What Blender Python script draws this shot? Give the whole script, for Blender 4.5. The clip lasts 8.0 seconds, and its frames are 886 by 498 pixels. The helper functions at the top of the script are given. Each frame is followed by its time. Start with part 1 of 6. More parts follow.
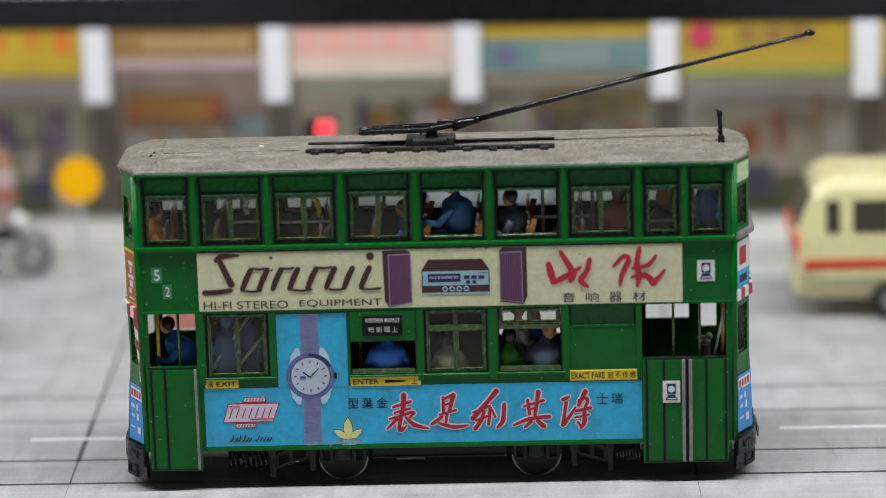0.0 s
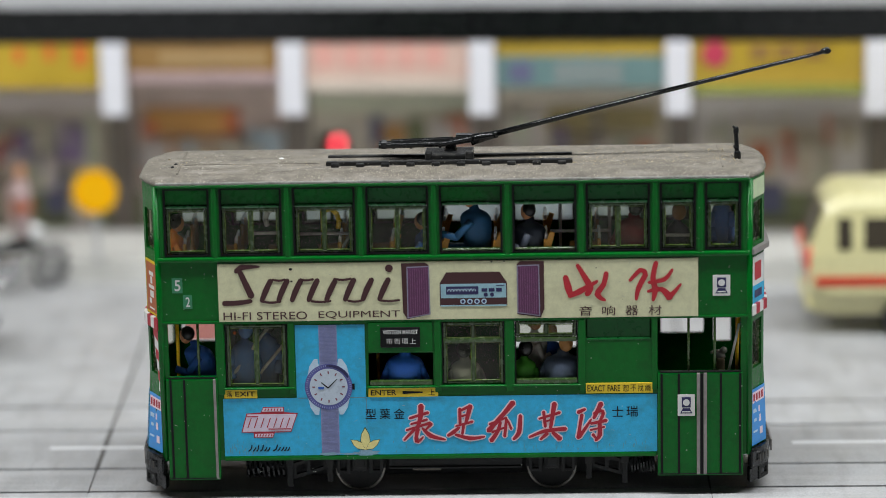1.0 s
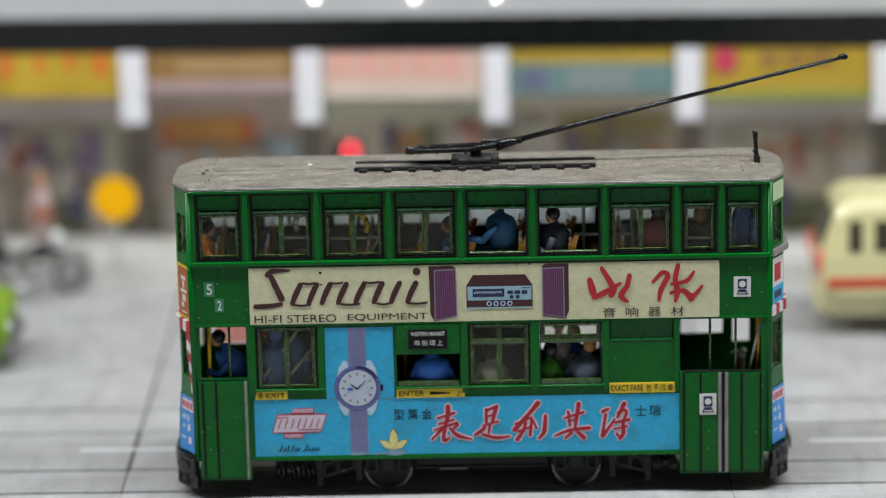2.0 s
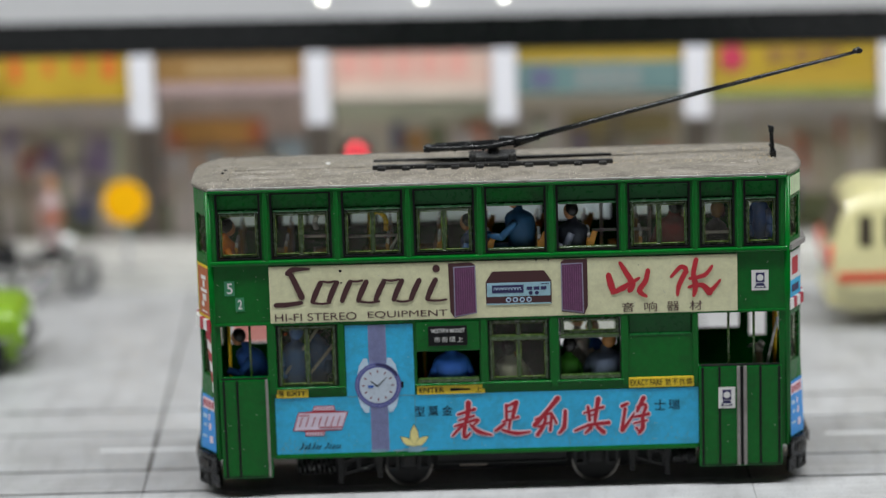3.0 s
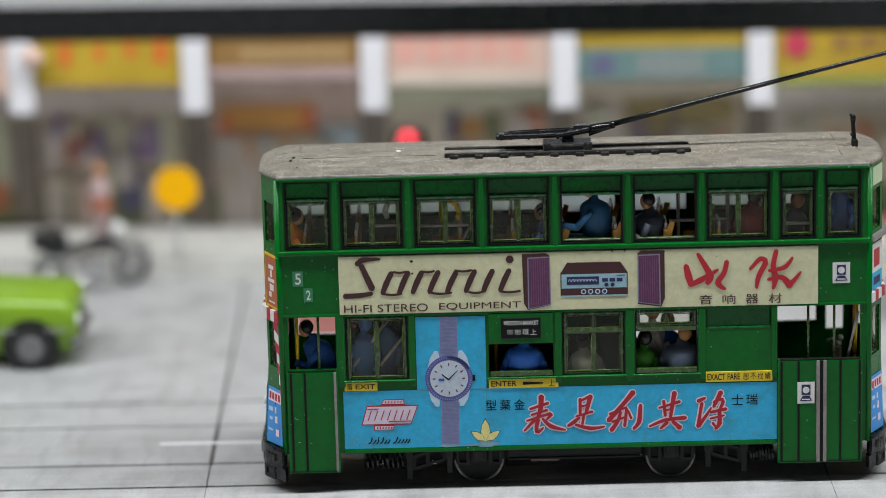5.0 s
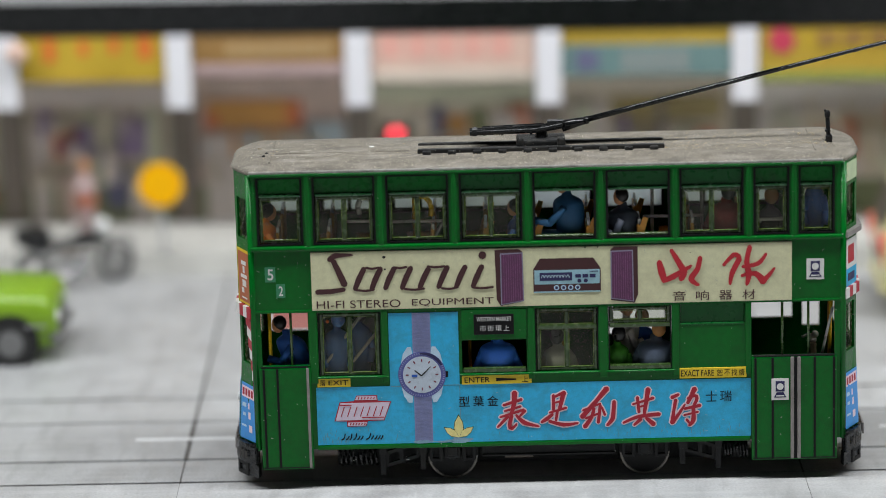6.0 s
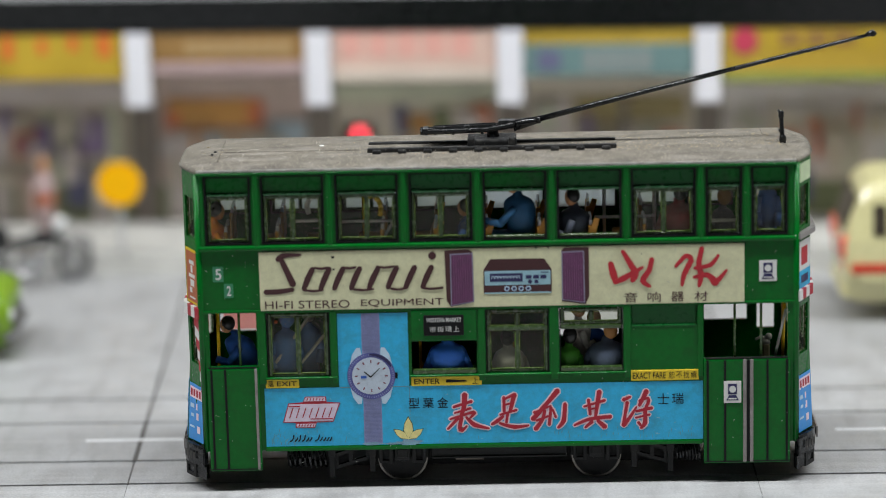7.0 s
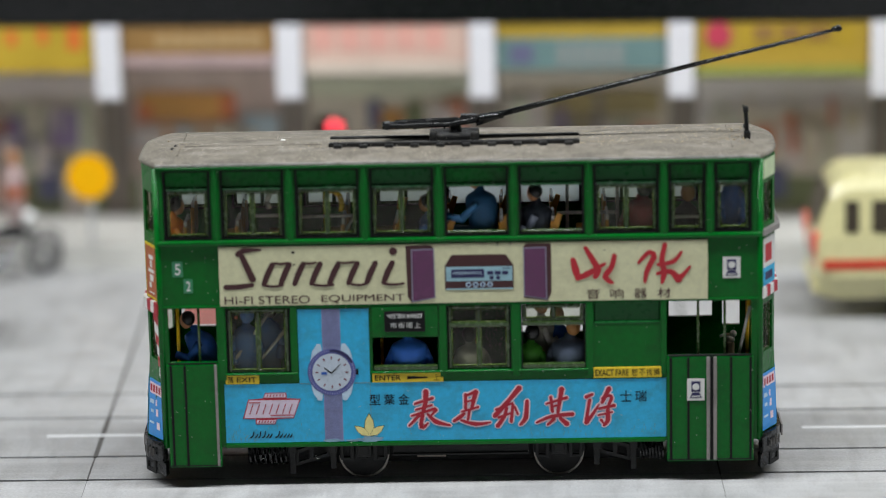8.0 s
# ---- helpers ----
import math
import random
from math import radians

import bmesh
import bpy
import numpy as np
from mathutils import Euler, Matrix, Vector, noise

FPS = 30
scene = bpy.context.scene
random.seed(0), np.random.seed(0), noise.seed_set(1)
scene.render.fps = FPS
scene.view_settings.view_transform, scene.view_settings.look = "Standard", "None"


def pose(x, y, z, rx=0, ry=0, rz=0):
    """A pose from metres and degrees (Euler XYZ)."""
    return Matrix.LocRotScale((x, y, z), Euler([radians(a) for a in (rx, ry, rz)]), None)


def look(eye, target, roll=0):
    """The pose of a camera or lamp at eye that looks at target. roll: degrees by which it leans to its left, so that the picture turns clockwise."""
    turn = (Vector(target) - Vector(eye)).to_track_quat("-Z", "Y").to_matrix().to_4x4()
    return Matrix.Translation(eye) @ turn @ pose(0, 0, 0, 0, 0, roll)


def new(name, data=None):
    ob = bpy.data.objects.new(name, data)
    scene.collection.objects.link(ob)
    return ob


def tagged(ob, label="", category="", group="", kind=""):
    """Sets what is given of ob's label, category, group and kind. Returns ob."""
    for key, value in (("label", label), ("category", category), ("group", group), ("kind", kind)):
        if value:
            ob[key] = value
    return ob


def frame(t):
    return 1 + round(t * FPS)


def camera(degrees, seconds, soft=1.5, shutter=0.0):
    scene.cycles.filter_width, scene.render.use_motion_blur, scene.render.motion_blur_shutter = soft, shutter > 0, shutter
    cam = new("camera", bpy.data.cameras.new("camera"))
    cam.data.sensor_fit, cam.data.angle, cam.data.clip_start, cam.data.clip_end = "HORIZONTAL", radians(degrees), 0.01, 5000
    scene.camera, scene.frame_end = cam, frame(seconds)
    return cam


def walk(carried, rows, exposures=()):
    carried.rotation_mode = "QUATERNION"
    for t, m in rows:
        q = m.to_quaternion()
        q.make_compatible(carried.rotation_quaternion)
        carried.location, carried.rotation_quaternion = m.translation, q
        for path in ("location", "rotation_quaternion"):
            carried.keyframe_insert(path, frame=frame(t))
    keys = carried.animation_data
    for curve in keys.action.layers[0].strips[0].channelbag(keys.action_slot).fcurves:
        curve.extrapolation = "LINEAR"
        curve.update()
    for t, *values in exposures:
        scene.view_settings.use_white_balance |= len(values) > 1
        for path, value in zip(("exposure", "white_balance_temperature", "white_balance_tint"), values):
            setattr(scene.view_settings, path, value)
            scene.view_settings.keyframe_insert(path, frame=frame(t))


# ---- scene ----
# Lengths below are in centimetres of the model; U turns them into metres.
U = 0.01

# ---- camera ----
cam = camera(15.42, 8.0, soft=0.2)
cam.data.dof.use_dof = True
cam.data.dof.focus_distance = 0.633
cam.data.dof.aperture_fstop = 7.8
PATH = [
    (0, (7.866, -59.936, 20.502), (1.98, 133.39, -30.38), -1.66),
    (0.5, (7.779, -60.126, 20.394), (2.29, 133.42, -29.71), -1.35),
    (1, (7.425, -60.556, 20.520), (1.90, 133.10, -29.16), -1.17),
    (1.5, (6.797, -61.262, 20.682), (2.92, 132.45, -28.93), -1.13),
    (2, (6.366, -61.885, 20.762), (2.65, 131.94, -28.41), -1.31),
    (2.2, (6.059, -62.054, 20.695), (2.90, 131.83, -28.27), -1.42),
    (3.3, (5.374, -62.250, 20.605), (3.36, 131.72, -28.10), -1.83),
    (3.5, (5.278, -62.103, 20.570), (2.60, 131.85, -28.15), -1.74),
    (4, (4.587, -61.778, 20.634), (2.58, 132.11, -28.38), -1.56),
    (4.5, (4.273, -61.146, 20.416), (1.86, 132.72, -28.66), -1.53),
    (4.7, (3.860, -60.940, 20.393), (2.46, 132.87, -28.97), -1.50),
    (5.8, (4.699, -60.613, 20.446), (1.27, 133.08, -29.27), -1.58),
    (6, (5.004, -60.606, 20.299), (1.49, 133.10, -29.37), -1.60),
    (6.5, (5.527, -60.182, 20.233), (2.04, 133.48, -29.61), -1.63),
    (7, (5.996, -60.056, 20.099), (2.34, 133.68, -29.44), -1.39),
    (7.5, (6.379, -59.758, 20.226), (2.70, 133.78, -30.08), -1.47),
    (8, (6.928, -59.552, 20.025), (2.59, 134.05, -29.98), -1.26),
]
walk(cam, [(t, look([c * U for c in e], [c * U for c in a], r)) for t, e, a, r in PATH],
     exposures=[(0, 0.0, 6500, 10), (8, 0.0, 6500, 10)])

# ---- light: a glass display case in a dim room, with a lamp strip over the model and an added weak fill at its front ----
world = bpy.data.worlds.new("dim_room")
scene.world = world
world.use_nodes = True
world.node_tree.nodes["Background"].inputs[0].default_value = (0.86, 0.94, 1.0, 1)
world.node_tree.nodes["Background"].inputs[1].default_value = 0.008


def ceiling_light(eye, target, wx, wy, watts, colour=(0.96, 0.985, 1.0)):
    lamp = bpy.data.lights.new("ceiling_lamp_light", "AREA")
    lamp.shape, lamp.size, lamp.size_y, lamp.energy, lamp.color = "RECTANGLE", wx, wy, watts, colour
    ob = new("ceiling_lamp_light", lamp)
    ob.matrix_world = look(eye, target)
    return ob


# front fill strip, added to brighten the tram's side
ceiling_light((0.06, -0.56, 0.45), (0.06, 0.05, 0.03), 1.2, 0.08, 0.025)
ceiling_light((0.06, -0.065, 0.42), (0.06, 0.035, 0.0), 1.2, 0.045, 5.15)

# ---- materials ----


def mat(name, colour, rough=0.5, metal=0.0, vary=0.15, scale=900.0, fine=6000.0, bump=0.0, dirt=None, dirt_amount=0.0,
        dirt_scale=250.0, spec=0.5, per_object=0.0, coat=0.0):
    """A surface with variation at two scales, fine relief and, if given, dirt in patches."""
    m = bpy.data.materials.new(name)
    m.use_nodes = True
    n, l = m.node_tree.nodes, m.node_tree.links
    b = n["Principled BSDF"]
    b.inputs["Metallic"].default_value = metal
    b.inputs["Specular IOR Level"].default_value = spec
    b.inputs["Coat Weight"].default_value = coat
    tc = n.new("ShaderNodeTexCoord")

    def noise_tex(s, detail=4.0):
        t = n.new("ShaderNodeTexNoise")
        t.inputs["Scale"].default_value, t.inputs["Detail"].default_value = s, detail
        l.new(tc.outputs["Object"], t.inputs["Vector"])
        return t

    big, small = noise_tex(scale), noise_tex(fine, 3.0)
    add = n.new("ShaderNodeMath")
    add.operation = "ADD"
    l.new(big.outputs["Fac"], add.inputs[0])
    l.new(small.outputs["Fac"], add.inputs[1])
    ramp = n.new("ShaderNodeMapRange")
    ramp.inputs["From Min"].default_value, ramp.inputs["From Max"].default_value = 0.6, 1.4
    ramp.inputs["To Min"].default_value, ramp.inputs["To Max"].default_value = 1 - vary, 1 + vary
    l.new(add.outputs[0], ramp.inputs["Value"])
    hsv = n.new("ShaderNodeHueSaturation")
    hsv.inputs["Color"].default_value = (*colour, 1)
    l.new(ramp.outputs[0], hsv.inputs["Value"])
    out = hsv.outputs["Color"]
    if per_object:
        info = n.new("ShaderNodeObjectInfo")
        r = n.new("ShaderNodeMapRange")
        r.inputs["To Min"].default_value, r.inputs["To Max"].default_value = 1 - per_object, 1 + per_object
        l.new(info.outputs["Random"], r.inputs["Value"])
        h2 = n.new("ShaderNodeHueSaturation")
        l.new(out, h2.inputs["Color"])
        l.new(r.outputs[0], h2.inputs["Value"])
        out = h2.outputs["Color"]
    if dirt:
        spots = noise_tex(dirt_scale, 8.0)
        spots.inputs["Roughness"].default_value = 0.7
        cut = n.new("ShaderNodeMapRange")
        cut.inputs["From Min"].default_value, cut.inputs["From Max"].default_value = 0.48, 0.72
        cut.inputs["To Max"].default_value = dirt_amount
        l.new(spots.outputs["Fac"], cut.inputs["Value"])
        mix = n.new("ShaderNodeMix")
        mix.data_type = "RGBA"
        mix.inputs["B"].default_value = (*dirt, 1)
        l.new(cut.outputs[0], mix.inputs["Factor"])
        l.new(out, mix.inputs["A"])
        out = mix.outputs["Result"]
    l.new(out, b.inputs["Base Color"])
    rr = n.new("ShaderNodeMapRange")
    rr.inputs["From Min"].default_value, rr.inputs["From Max"].default_value = 0.3, 0.7
    rr.inputs["To Min"].default_value, rr.inputs["To Max"].default_value = max(rough - 0.1, 0.03), min(rough + 0.1, 1)
    l.new(big.outputs["Fac"], rr.inputs["Value"])
    l.new(rr.outputs[0], b.inputs["Roughness"])
    if bump:
        bn = n.new("ShaderNodeBump")
        bn.inputs["Strength"].default_value, bn.inputs["Distance"].default_value = bump, 0.0002
        l.new(add.outputs[0], bn.inputs["Height"])
        l.new(bn.outputs["Normal"], b.inputs["Normal"])
    return m


def specks(m, colour, scale, size, amount=0.8):
    """Adds dust grains of a lighter colour to a material: small round dots where cells fall below a size."""
    n, l = m.node_tree.nodes, m.node_tree.links
    b = n["Principled BSDF"]
    src = b.inputs["Base Color"].links[0].from_socket
    tc = n.new("ShaderNodeTexCoord")
    v = n.new("ShaderNodeTexVoronoi")
    v.inputs["Scale"].default_value = scale
    l.new(tc.outputs["Object"], v.inputs["Vector"])
    pick = n.new("ShaderNodeSeparateColor")
    l.new(v.outputs["Color"], pick.inputs[0])
    mul = n.new("ShaderNodeMath")
    mul.operation = "MULTIPLY"
    l.new(pick.outputs[0], mul.inputs[0])
    mul.inputs[1].default_value = size
    less = n.new("ShaderNodeMath")
    less.operation = "LESS_THAN"
    l.new(v.outputs["Distance"], less.inputs[0])
    l.new(mul.outputs[0], less.inputs[1])
    amt = n.new("ShaderNodeMath")
    amt.operation = "MULTIPLY"
    amt.inputs[1].default_value = amount
    l.new(less.outputs[0], amt.inputs[0])
    mix = n.new("ShaderNodeMix")
    mix.data_type = "RGBA"
    mix.inputs["B"].default_value = (*colour, 1)
    l.new(amt.outputs[0], mix.inputs["Factor"])
    l.new(src, mix.inputs["A"])
    l.new(mix.outputs["Result"], b.inputs["Base Color"])
    return m


def streaks(m, colour, scale, amount):
    """Adds drawn-out smears of another colour to a material, by a noise of unlike scales along its axes."""
    n, l = m.node_tree.nodes, m.node_tree.links
    b = n["Principled BSDF"]
    src = b.inputs["Base Color"].links[0].from_socket
    tc, mp, t, cut, mix = (n.new("ShaderNodeTexCoord"), n.new("ShaderNodeMapping"), n.new("ShaderNodeTexNoise"), n.new("ShaderNodeMapRange"),
                           n.new("ShaderNodeMix"))
    mp.inputs["Scale"].default_value = scale
    t.inputs["Scale"].default_value, t.inputs["Detail"].default_value = 1.0, 5.0
    cut.inputs["From Min"].default_value, cut.inputs["From Max"].default_value = 0.5, 0.7
    cut.inputs["To Max"].default_value = amount
    mix.data_type = "RGBA"
    mix.inputs["B"].default_value = (*colour, 1)
    l.new(tc.outputs["Object"], mp.inputs["Vector"])
    l.new(mp.outputs[0], t.inputs["Vector"])
    l.new(t.outputs["Fac"], cut.inputs["Value"])
    l.new(cut.outputs[0], mix.inputs["Factor"])
    l.new(src, mix.inputs["A"])
    l.new(mix.outputs["Result"], b.inputs["Base Color"])
    return m


def glass(name, tint, fac=0.12, rough=0.05, film=0.0, grain=0.095):
    m = bpy.data.materials.new(name)
    m.use_nodes = True
    n, l = m.node_tree.nodes, m.node_tree.links
    n.remove(n["Principled BSDF"])
    tr, gl, mx = n.new("ShaderNodeBsdfTransparent"), n.new("ShaderNodeBsdfGlossy"), n.new("ShaderNodeMixShader")
    tr.inputs["Color"].default_value = (*tint, 1)
    gl.inputs["Roughness"].default_value = rough
    mx.inputs[0].default_value = fac
    l.new(tr.outputs[0], mx.inputs[1])
    l.new(gl.outputs[0], mx.inputs[2])
    # grains of dust stuck to the pane, and a thin film of it
    tc, v, less, df, mx2 = (n.new("ShaderNodeTexCoord"), n.new("ShaderNodeTexVoronoi"), n.new("ShaderNodeMath"), n.new("ShaderNodeBsdfDiffuse"),
                            n.new("ShaderNodeMixShader"))
    v.inputs["Scale"].default_value = 1500
    less.operation, less.inputs[1].default_value = "LESS_THAN", grain
    df.inputs["Color"].default_value = (0.4, 0.38, 0.32, 1)
    l.new(tc.outputs["Object"], v.inputs["Vector"])
    l.new(v.outputs["Distance"], less.inputs[0])
    thin = n.new("ShaderNodeMath")
    thin.operation, thin.inputs[1].default_value = "MAXIMUM", film
    l.new(less.outputs[0], thin.inputs[0])
    l.new(thin.outputs[0], mx2.inputs[0])
    l.new(mx.outputs[0], mx2.inputs[1])
    l.new(df.outputs[0], mx2.inputs[2])
    l.new(mx2.outputs[0], n["Material Output"].inputs["Surface"])
    return m


GREEN = specks(mat("tram_green_paint", (0.001, 0.118, 0.013), 0.15, vary=0.16, bump=0.16, dirt=(0.010, 0.03, 0.01),
                   dirt_amount=0.3, spec=0.24), (0.42, 0.5, 0.4), 760, 0.095, 0.75)
BLACK = mat("black_plastic", (0.007, 0.0075, 0.008), 0.27, spec=0.5, vary=0.25, bump=0.04)
GUNMETAL = mat("dark_cast_metal", (0.021, 0.0215, 0.022), 0.55, 0.0, spec=0.2, vary=0.3, bump=0.3, dirt=(0.045, 0.04, 0.035), dirt_amount=0.5)
STEEL = mat("worn_steel", (0.09, 0.085, 0.08), 0.42, 0.9, vary=0.2, dirt=(0.08, 0.05, 0.03), dirt_amount=0.6)
# worn steel made paler to paint in the glint along the tread
TREAD = mat("worn_wheel_tread", (0.20, 0.185, 0.165), 0.35, 0.5, vary=0.3, dirt=(0.10, 0.07, 0.05), dirt_amount=0.6)
ROOF = mat("dusty_roof", (0.172, 0.153, 0.122), 0.62, vary=0.5, scale=420, fine=4200, bump=1.0, dirt=(0.25, 0.23, 0.20), dirt_amount=0.5, dirt_scale=420)
streaks(ROOF, (0.33, 0.305, 0.275), (160, 430, 300), 0.4)
streaks(ROOF, (0.06, 0.053, 0.047), (110, 260, 200), 0.45)
specks(specks(ROOF, (0.42, 0.385, 0.31), 2700, 0.40, 0.8), (0.66, 0.60, 0.48), 1400, 0.17, 0.9)
CREAM = specks(mat("cream_banner", (0.68, 0.67, 0.43), 0.45, vary=0.12, bump=0.16, dirt=(0.45, 0.42, 0.25), dirt_amount=0.35), (0.25, 0.22, 0.13), 520, 0.055, 0.6)
SKY_BLUE = specks(mat("sky_blue_poster", (0.022, 0.43, 0.74), 0.42, vary=0.16, bump=0.2, dirt=(0.03, 0.20, 0.28), dirt_amount=0.5), (0.40, 0.62, 0.72), 560, 0.07, 0.7)
MAROON = mat("dark_maroon_ink", (0.055, 0.014, 0.016), 0.45)
PLUM = mat("plum_cloth", (0.12, 0.035, 0.10), 0.7, vary=0.35, fine=9000)
SILVER_BLUE = mat("silver_blue_ink", (0.30, 0.50, 0.58), 0.4)
NAVY = mat("navy_ink", (0.02, 0.018, 0.09), 0.45)
RED = mat("red_ink", (0.40, 0.008, 0.026), 0.45)
VERMILION = mat("vermilion_ink", (0.47, 0.016, 0.028), 0.45)
ROSE = mat("pale_rose_ink", (0.85, 0.68, 0.74), 0.5)
LAVENDER = mat("lavender_ink", (0.28, 0.31, 0.53), 0.5, vary=0.2, fine=9000)
PALE_BLUE = mat("pale_blue_ink", (0.50, 0.66, 0.80), 0.45)
PALE_YELLOW = mat("pale_yellow_ink", (0.78, 0.70, 0.28), 0.5)
WHITE = mat("white_paint", (0.72, 0.72, 0.70), 0.5, vary=0.06)
BANNER = mat("white_banner_card", (0.83, 0.82, 0.86), 0.55, vary=0.05)
YELLOW = mat("yellow_label", (0.72, 0.52, 0.02), 0.5, vary=0.1)
INK = mat("black_ink", (0.005, 0.005, 0.006), 0.5, spec=0.2)
OLIVE_FRAME = mat("olive_window_frame", (0.034, 0.072, 0.016), 0.25, vary=0.3, bump=0.25, spec=0.8, dirt=(0.10, 0.12, 0.05), dirt_amount=0.3,
                  dirt_scale=500)
GREY_STRIP = mat("grey_rubber_strip", (0.26, 0.24, 0.23), 0.5, vary=0.25, dirt=(0.1, 0.08, 0.07), dirt_amount=0.5)
INSIDE = mat("dim_interior_paint", (0.50, 0.46, 0.36), 0.7, vary=0.15)
DECK = mat("dark_deck_board", (0.16, 0.125, 0.08), 0.7, vary=0.3)
SEAT = mat("tan_varnished_seat", (0.56, 0.26, 0.04), 0.4, vary=0.2)
YELLOW_PIPE = mat("yellow_handrail_paint", (0.88, 0.55, 0.02), 0.3)
GREY_PIPE = mat("grey_handrail_paint", (0.66, 0.63, 0.62), 0.35, 0.2)
GLASS = glass("dusty_tram_glass", (0.90, 0.91, 0.86), 0.012, 0.06, film=0.028)
SKIN = mat("doll_tan_paint", (0.55, 0.25, 0.11), 0.5)
DARK_HEAD = mat("doll_black_paint", (0.012, 0.011, 0.011), 0.35)

ROAD = specks(mat("pale_concrete_road", (0.41, 0.415, 0.42), 0.42, vary=0.24, scale=90, fine=1800, bump=0.5, dirt=(0.25, 0.245, 0.245),
                  dirt_amount=0.6, dirt_scale=55, per_object=0.05), (0.6, 0.6, 0.58), 700, 0.1, 0.4)
streaks(ROAD, (0.52, 0.52, 0.515), (25, 400, 100), 0.5)
streaks(ROAD, (0.24, 0.235, 0.235), (300, 60, 100), 0.35)
GROOVE = mat("dark_groove", (0.03, 0.03, 0.032), 0.7, vary=0.3)
PAVE = mat("light_pavement", (0.62, 0.61, 0.57), 0.6, vary=0.12, scale=80, bump=0.2, dirt=(0.36, 0.35, 0.33), dirt_amount=0.5,
           dirt_scale=50)
LINE = mat("worn_white_line", (0.86, 0.87, 0.88), 0.5, vary=0.08, dirt=(0.6, 0.6, 0.6), dirt_amount=0.3, dirt_scale=300)
PALE_WALL = mat("pale_grey_wall", (0.50, 0.50, 0.51), 0.5, vary=0.08, scale=40)
MAUVE = mat("mauve_plaster", (0.78, 0.609, 0.532), 0.7, vary=0.25, scale=60, dirt=(0.16, 0.13, 0.11), dirt_amount=0.5, dirt_scale=60)
UMBER = mat("umber_column", (0.302, 0.257, 0.222), 0.7, vary=0.25, scale=60)
OLIVE = mat("olive_tiles", (0.238, 0.262, 0.131), 0.6, vary=0.2, scale=90)
GOLD = mat("gold_signboard", (0.49, 0.33, 0.04), 0.5, vary=0.25, scale=60)
BRONZE = mat("bronze_signboard", (0.33, 0.185, 0.06), 0.5, vary=0.3, scale=60)
PEACH = mat("peach_signboard", (0.74, 0.52, 0.43), 0.5, vary=0.12, scale=60)
TEAL = mat("teal_signboard", (0.16, 0.26, 0.255), 0.5, vary=0.2, scale=60)
PINK = mat("dusty_pink_board", (0.46, 0.33, 0.32), 0.6, vary=0.15, scale=60)
PALE_LILAC = mat("pale_lilac_plaster", (0.86, 0.80, 0.77), 0.6, vary=0.2, scale=60)
BEIGE = mat("beige_shutter", (0.74, 0.65, 0.505), 0.6, vary=0.2, scale=70)
MOSS = mat("moss_green_board", (0.28, 0.30, 0.06), 0.5, vary=0.2, scale=60)
MAGENTA = mat("magenta_disc_paint", (0.60, 0.06, 0.11), 0.45)
GREY_BLUE = mat("grey_blue_goods", (0.576, 0.672, 0.73), 0.6)
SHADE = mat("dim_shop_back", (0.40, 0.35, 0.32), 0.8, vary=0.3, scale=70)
AMBER = mat("amber_sign_face", (1.0, 0.50, 0.002), 0.5, vary=0.05, spec=0.15)
LIME = mat("lime_car_paint", (0.20, 0.36, 0.015), 0.35, vary=0.06, coat=0.12)
BUS_CREAM = mat("cream_bus_paint", (0.70, 0.65, 0.34), 0.3, vary=0.05, coat=0.4)
BUS_RED = mat("red_bus_stripe", (0.60, 0.05, 0.02), 0.35)
LAMP_RED = mat("red_lamp_lens", (0.85, 0.13, 0.09), 0.2)
LAMP_WHITE = mat("clear_lamp_lens", (0.75, 0.76, 0.74), 0.15)
CHROME = mat("chrome", (0.62, 0.62, 0.62), 0.15, 1.0, vary=0.05)
TYRE = mat("black_tyre", (0.02, 0.02, 0.02), 0.75)
OLD_TYRE = mat("greyed_tyre", (0.07, 0.07, 0.072), 0.7)
DARK_GLASS = mat("tinted_glass", (0.015, 0.016, 0.02), 0.08, vary=0.1, spec=0.6)
TABLE_EDGE = mat("table_edge_board", (0.10, 0.09, 0.085), 0.6)
CASE_GLASS = glass("display_case_glass", (0.96, 0.97, 0.965), 0.01, 0.02, grain=0.0)
ALUMINIUM = mat("brushed_aluminium", (0.45, 0.45, 0.46), 0.35, 0.9)
# copy of the tram green, its colour adjusted for shade in the recess
BLINDS = mat("recess_green_blind", (0.003, 0.155, 0.02), 0.3, spec=0.2, vary=0.18, bump=0.08, dirt=(0.03, 0.045, 0.03), dirt_amount=0.6, dirt_scale=120)
mint = mat("mint_tile_paint", (0.03, 0.22, 0.10), 0.45)
mid_lavender = mat("deep_lavender_ink", (0.20, 0.22, 0.42), 0.5)
NAVY_MID = mat("indigo_ink", (0.09, 0.10, 0.33), 0.45, vary=0.3)
NAVY_BRIGHT = mat("bright_blue_paint", (0.02, 0.10, 0.45), 0.5)
GOODS_ORANGE = mat("orange_red_paint", (0.42, 0.11, 0.04), 0.5)
RED_GLOW = mat("red_bulb", (0.6, 0.02, 0.03), 0.3)
RED_GLOW.node_tree.nodes["Principled BSDF"].inputs["Emission Color"].default_value = (1.0, 0.085, 0.11, 1)
RED_GLOW.node_tree.nodes["Principled BSDF"].inputs["Emission Strength"].default_value = 5.0
# worn paint and the roof edge's highlight in one pale colour
EDGE = mat("worn_highlight_edge", (0.33, 0.32, 0.30), 0.45, vary=0.45, scale=500, dirt=(0.08, 0.075, 0.06), dirt_amount=0.85, dirt_scale=300)
RIB = mat("plum_rib_ink", (0.26, 0.11, 0.22), 0.6)
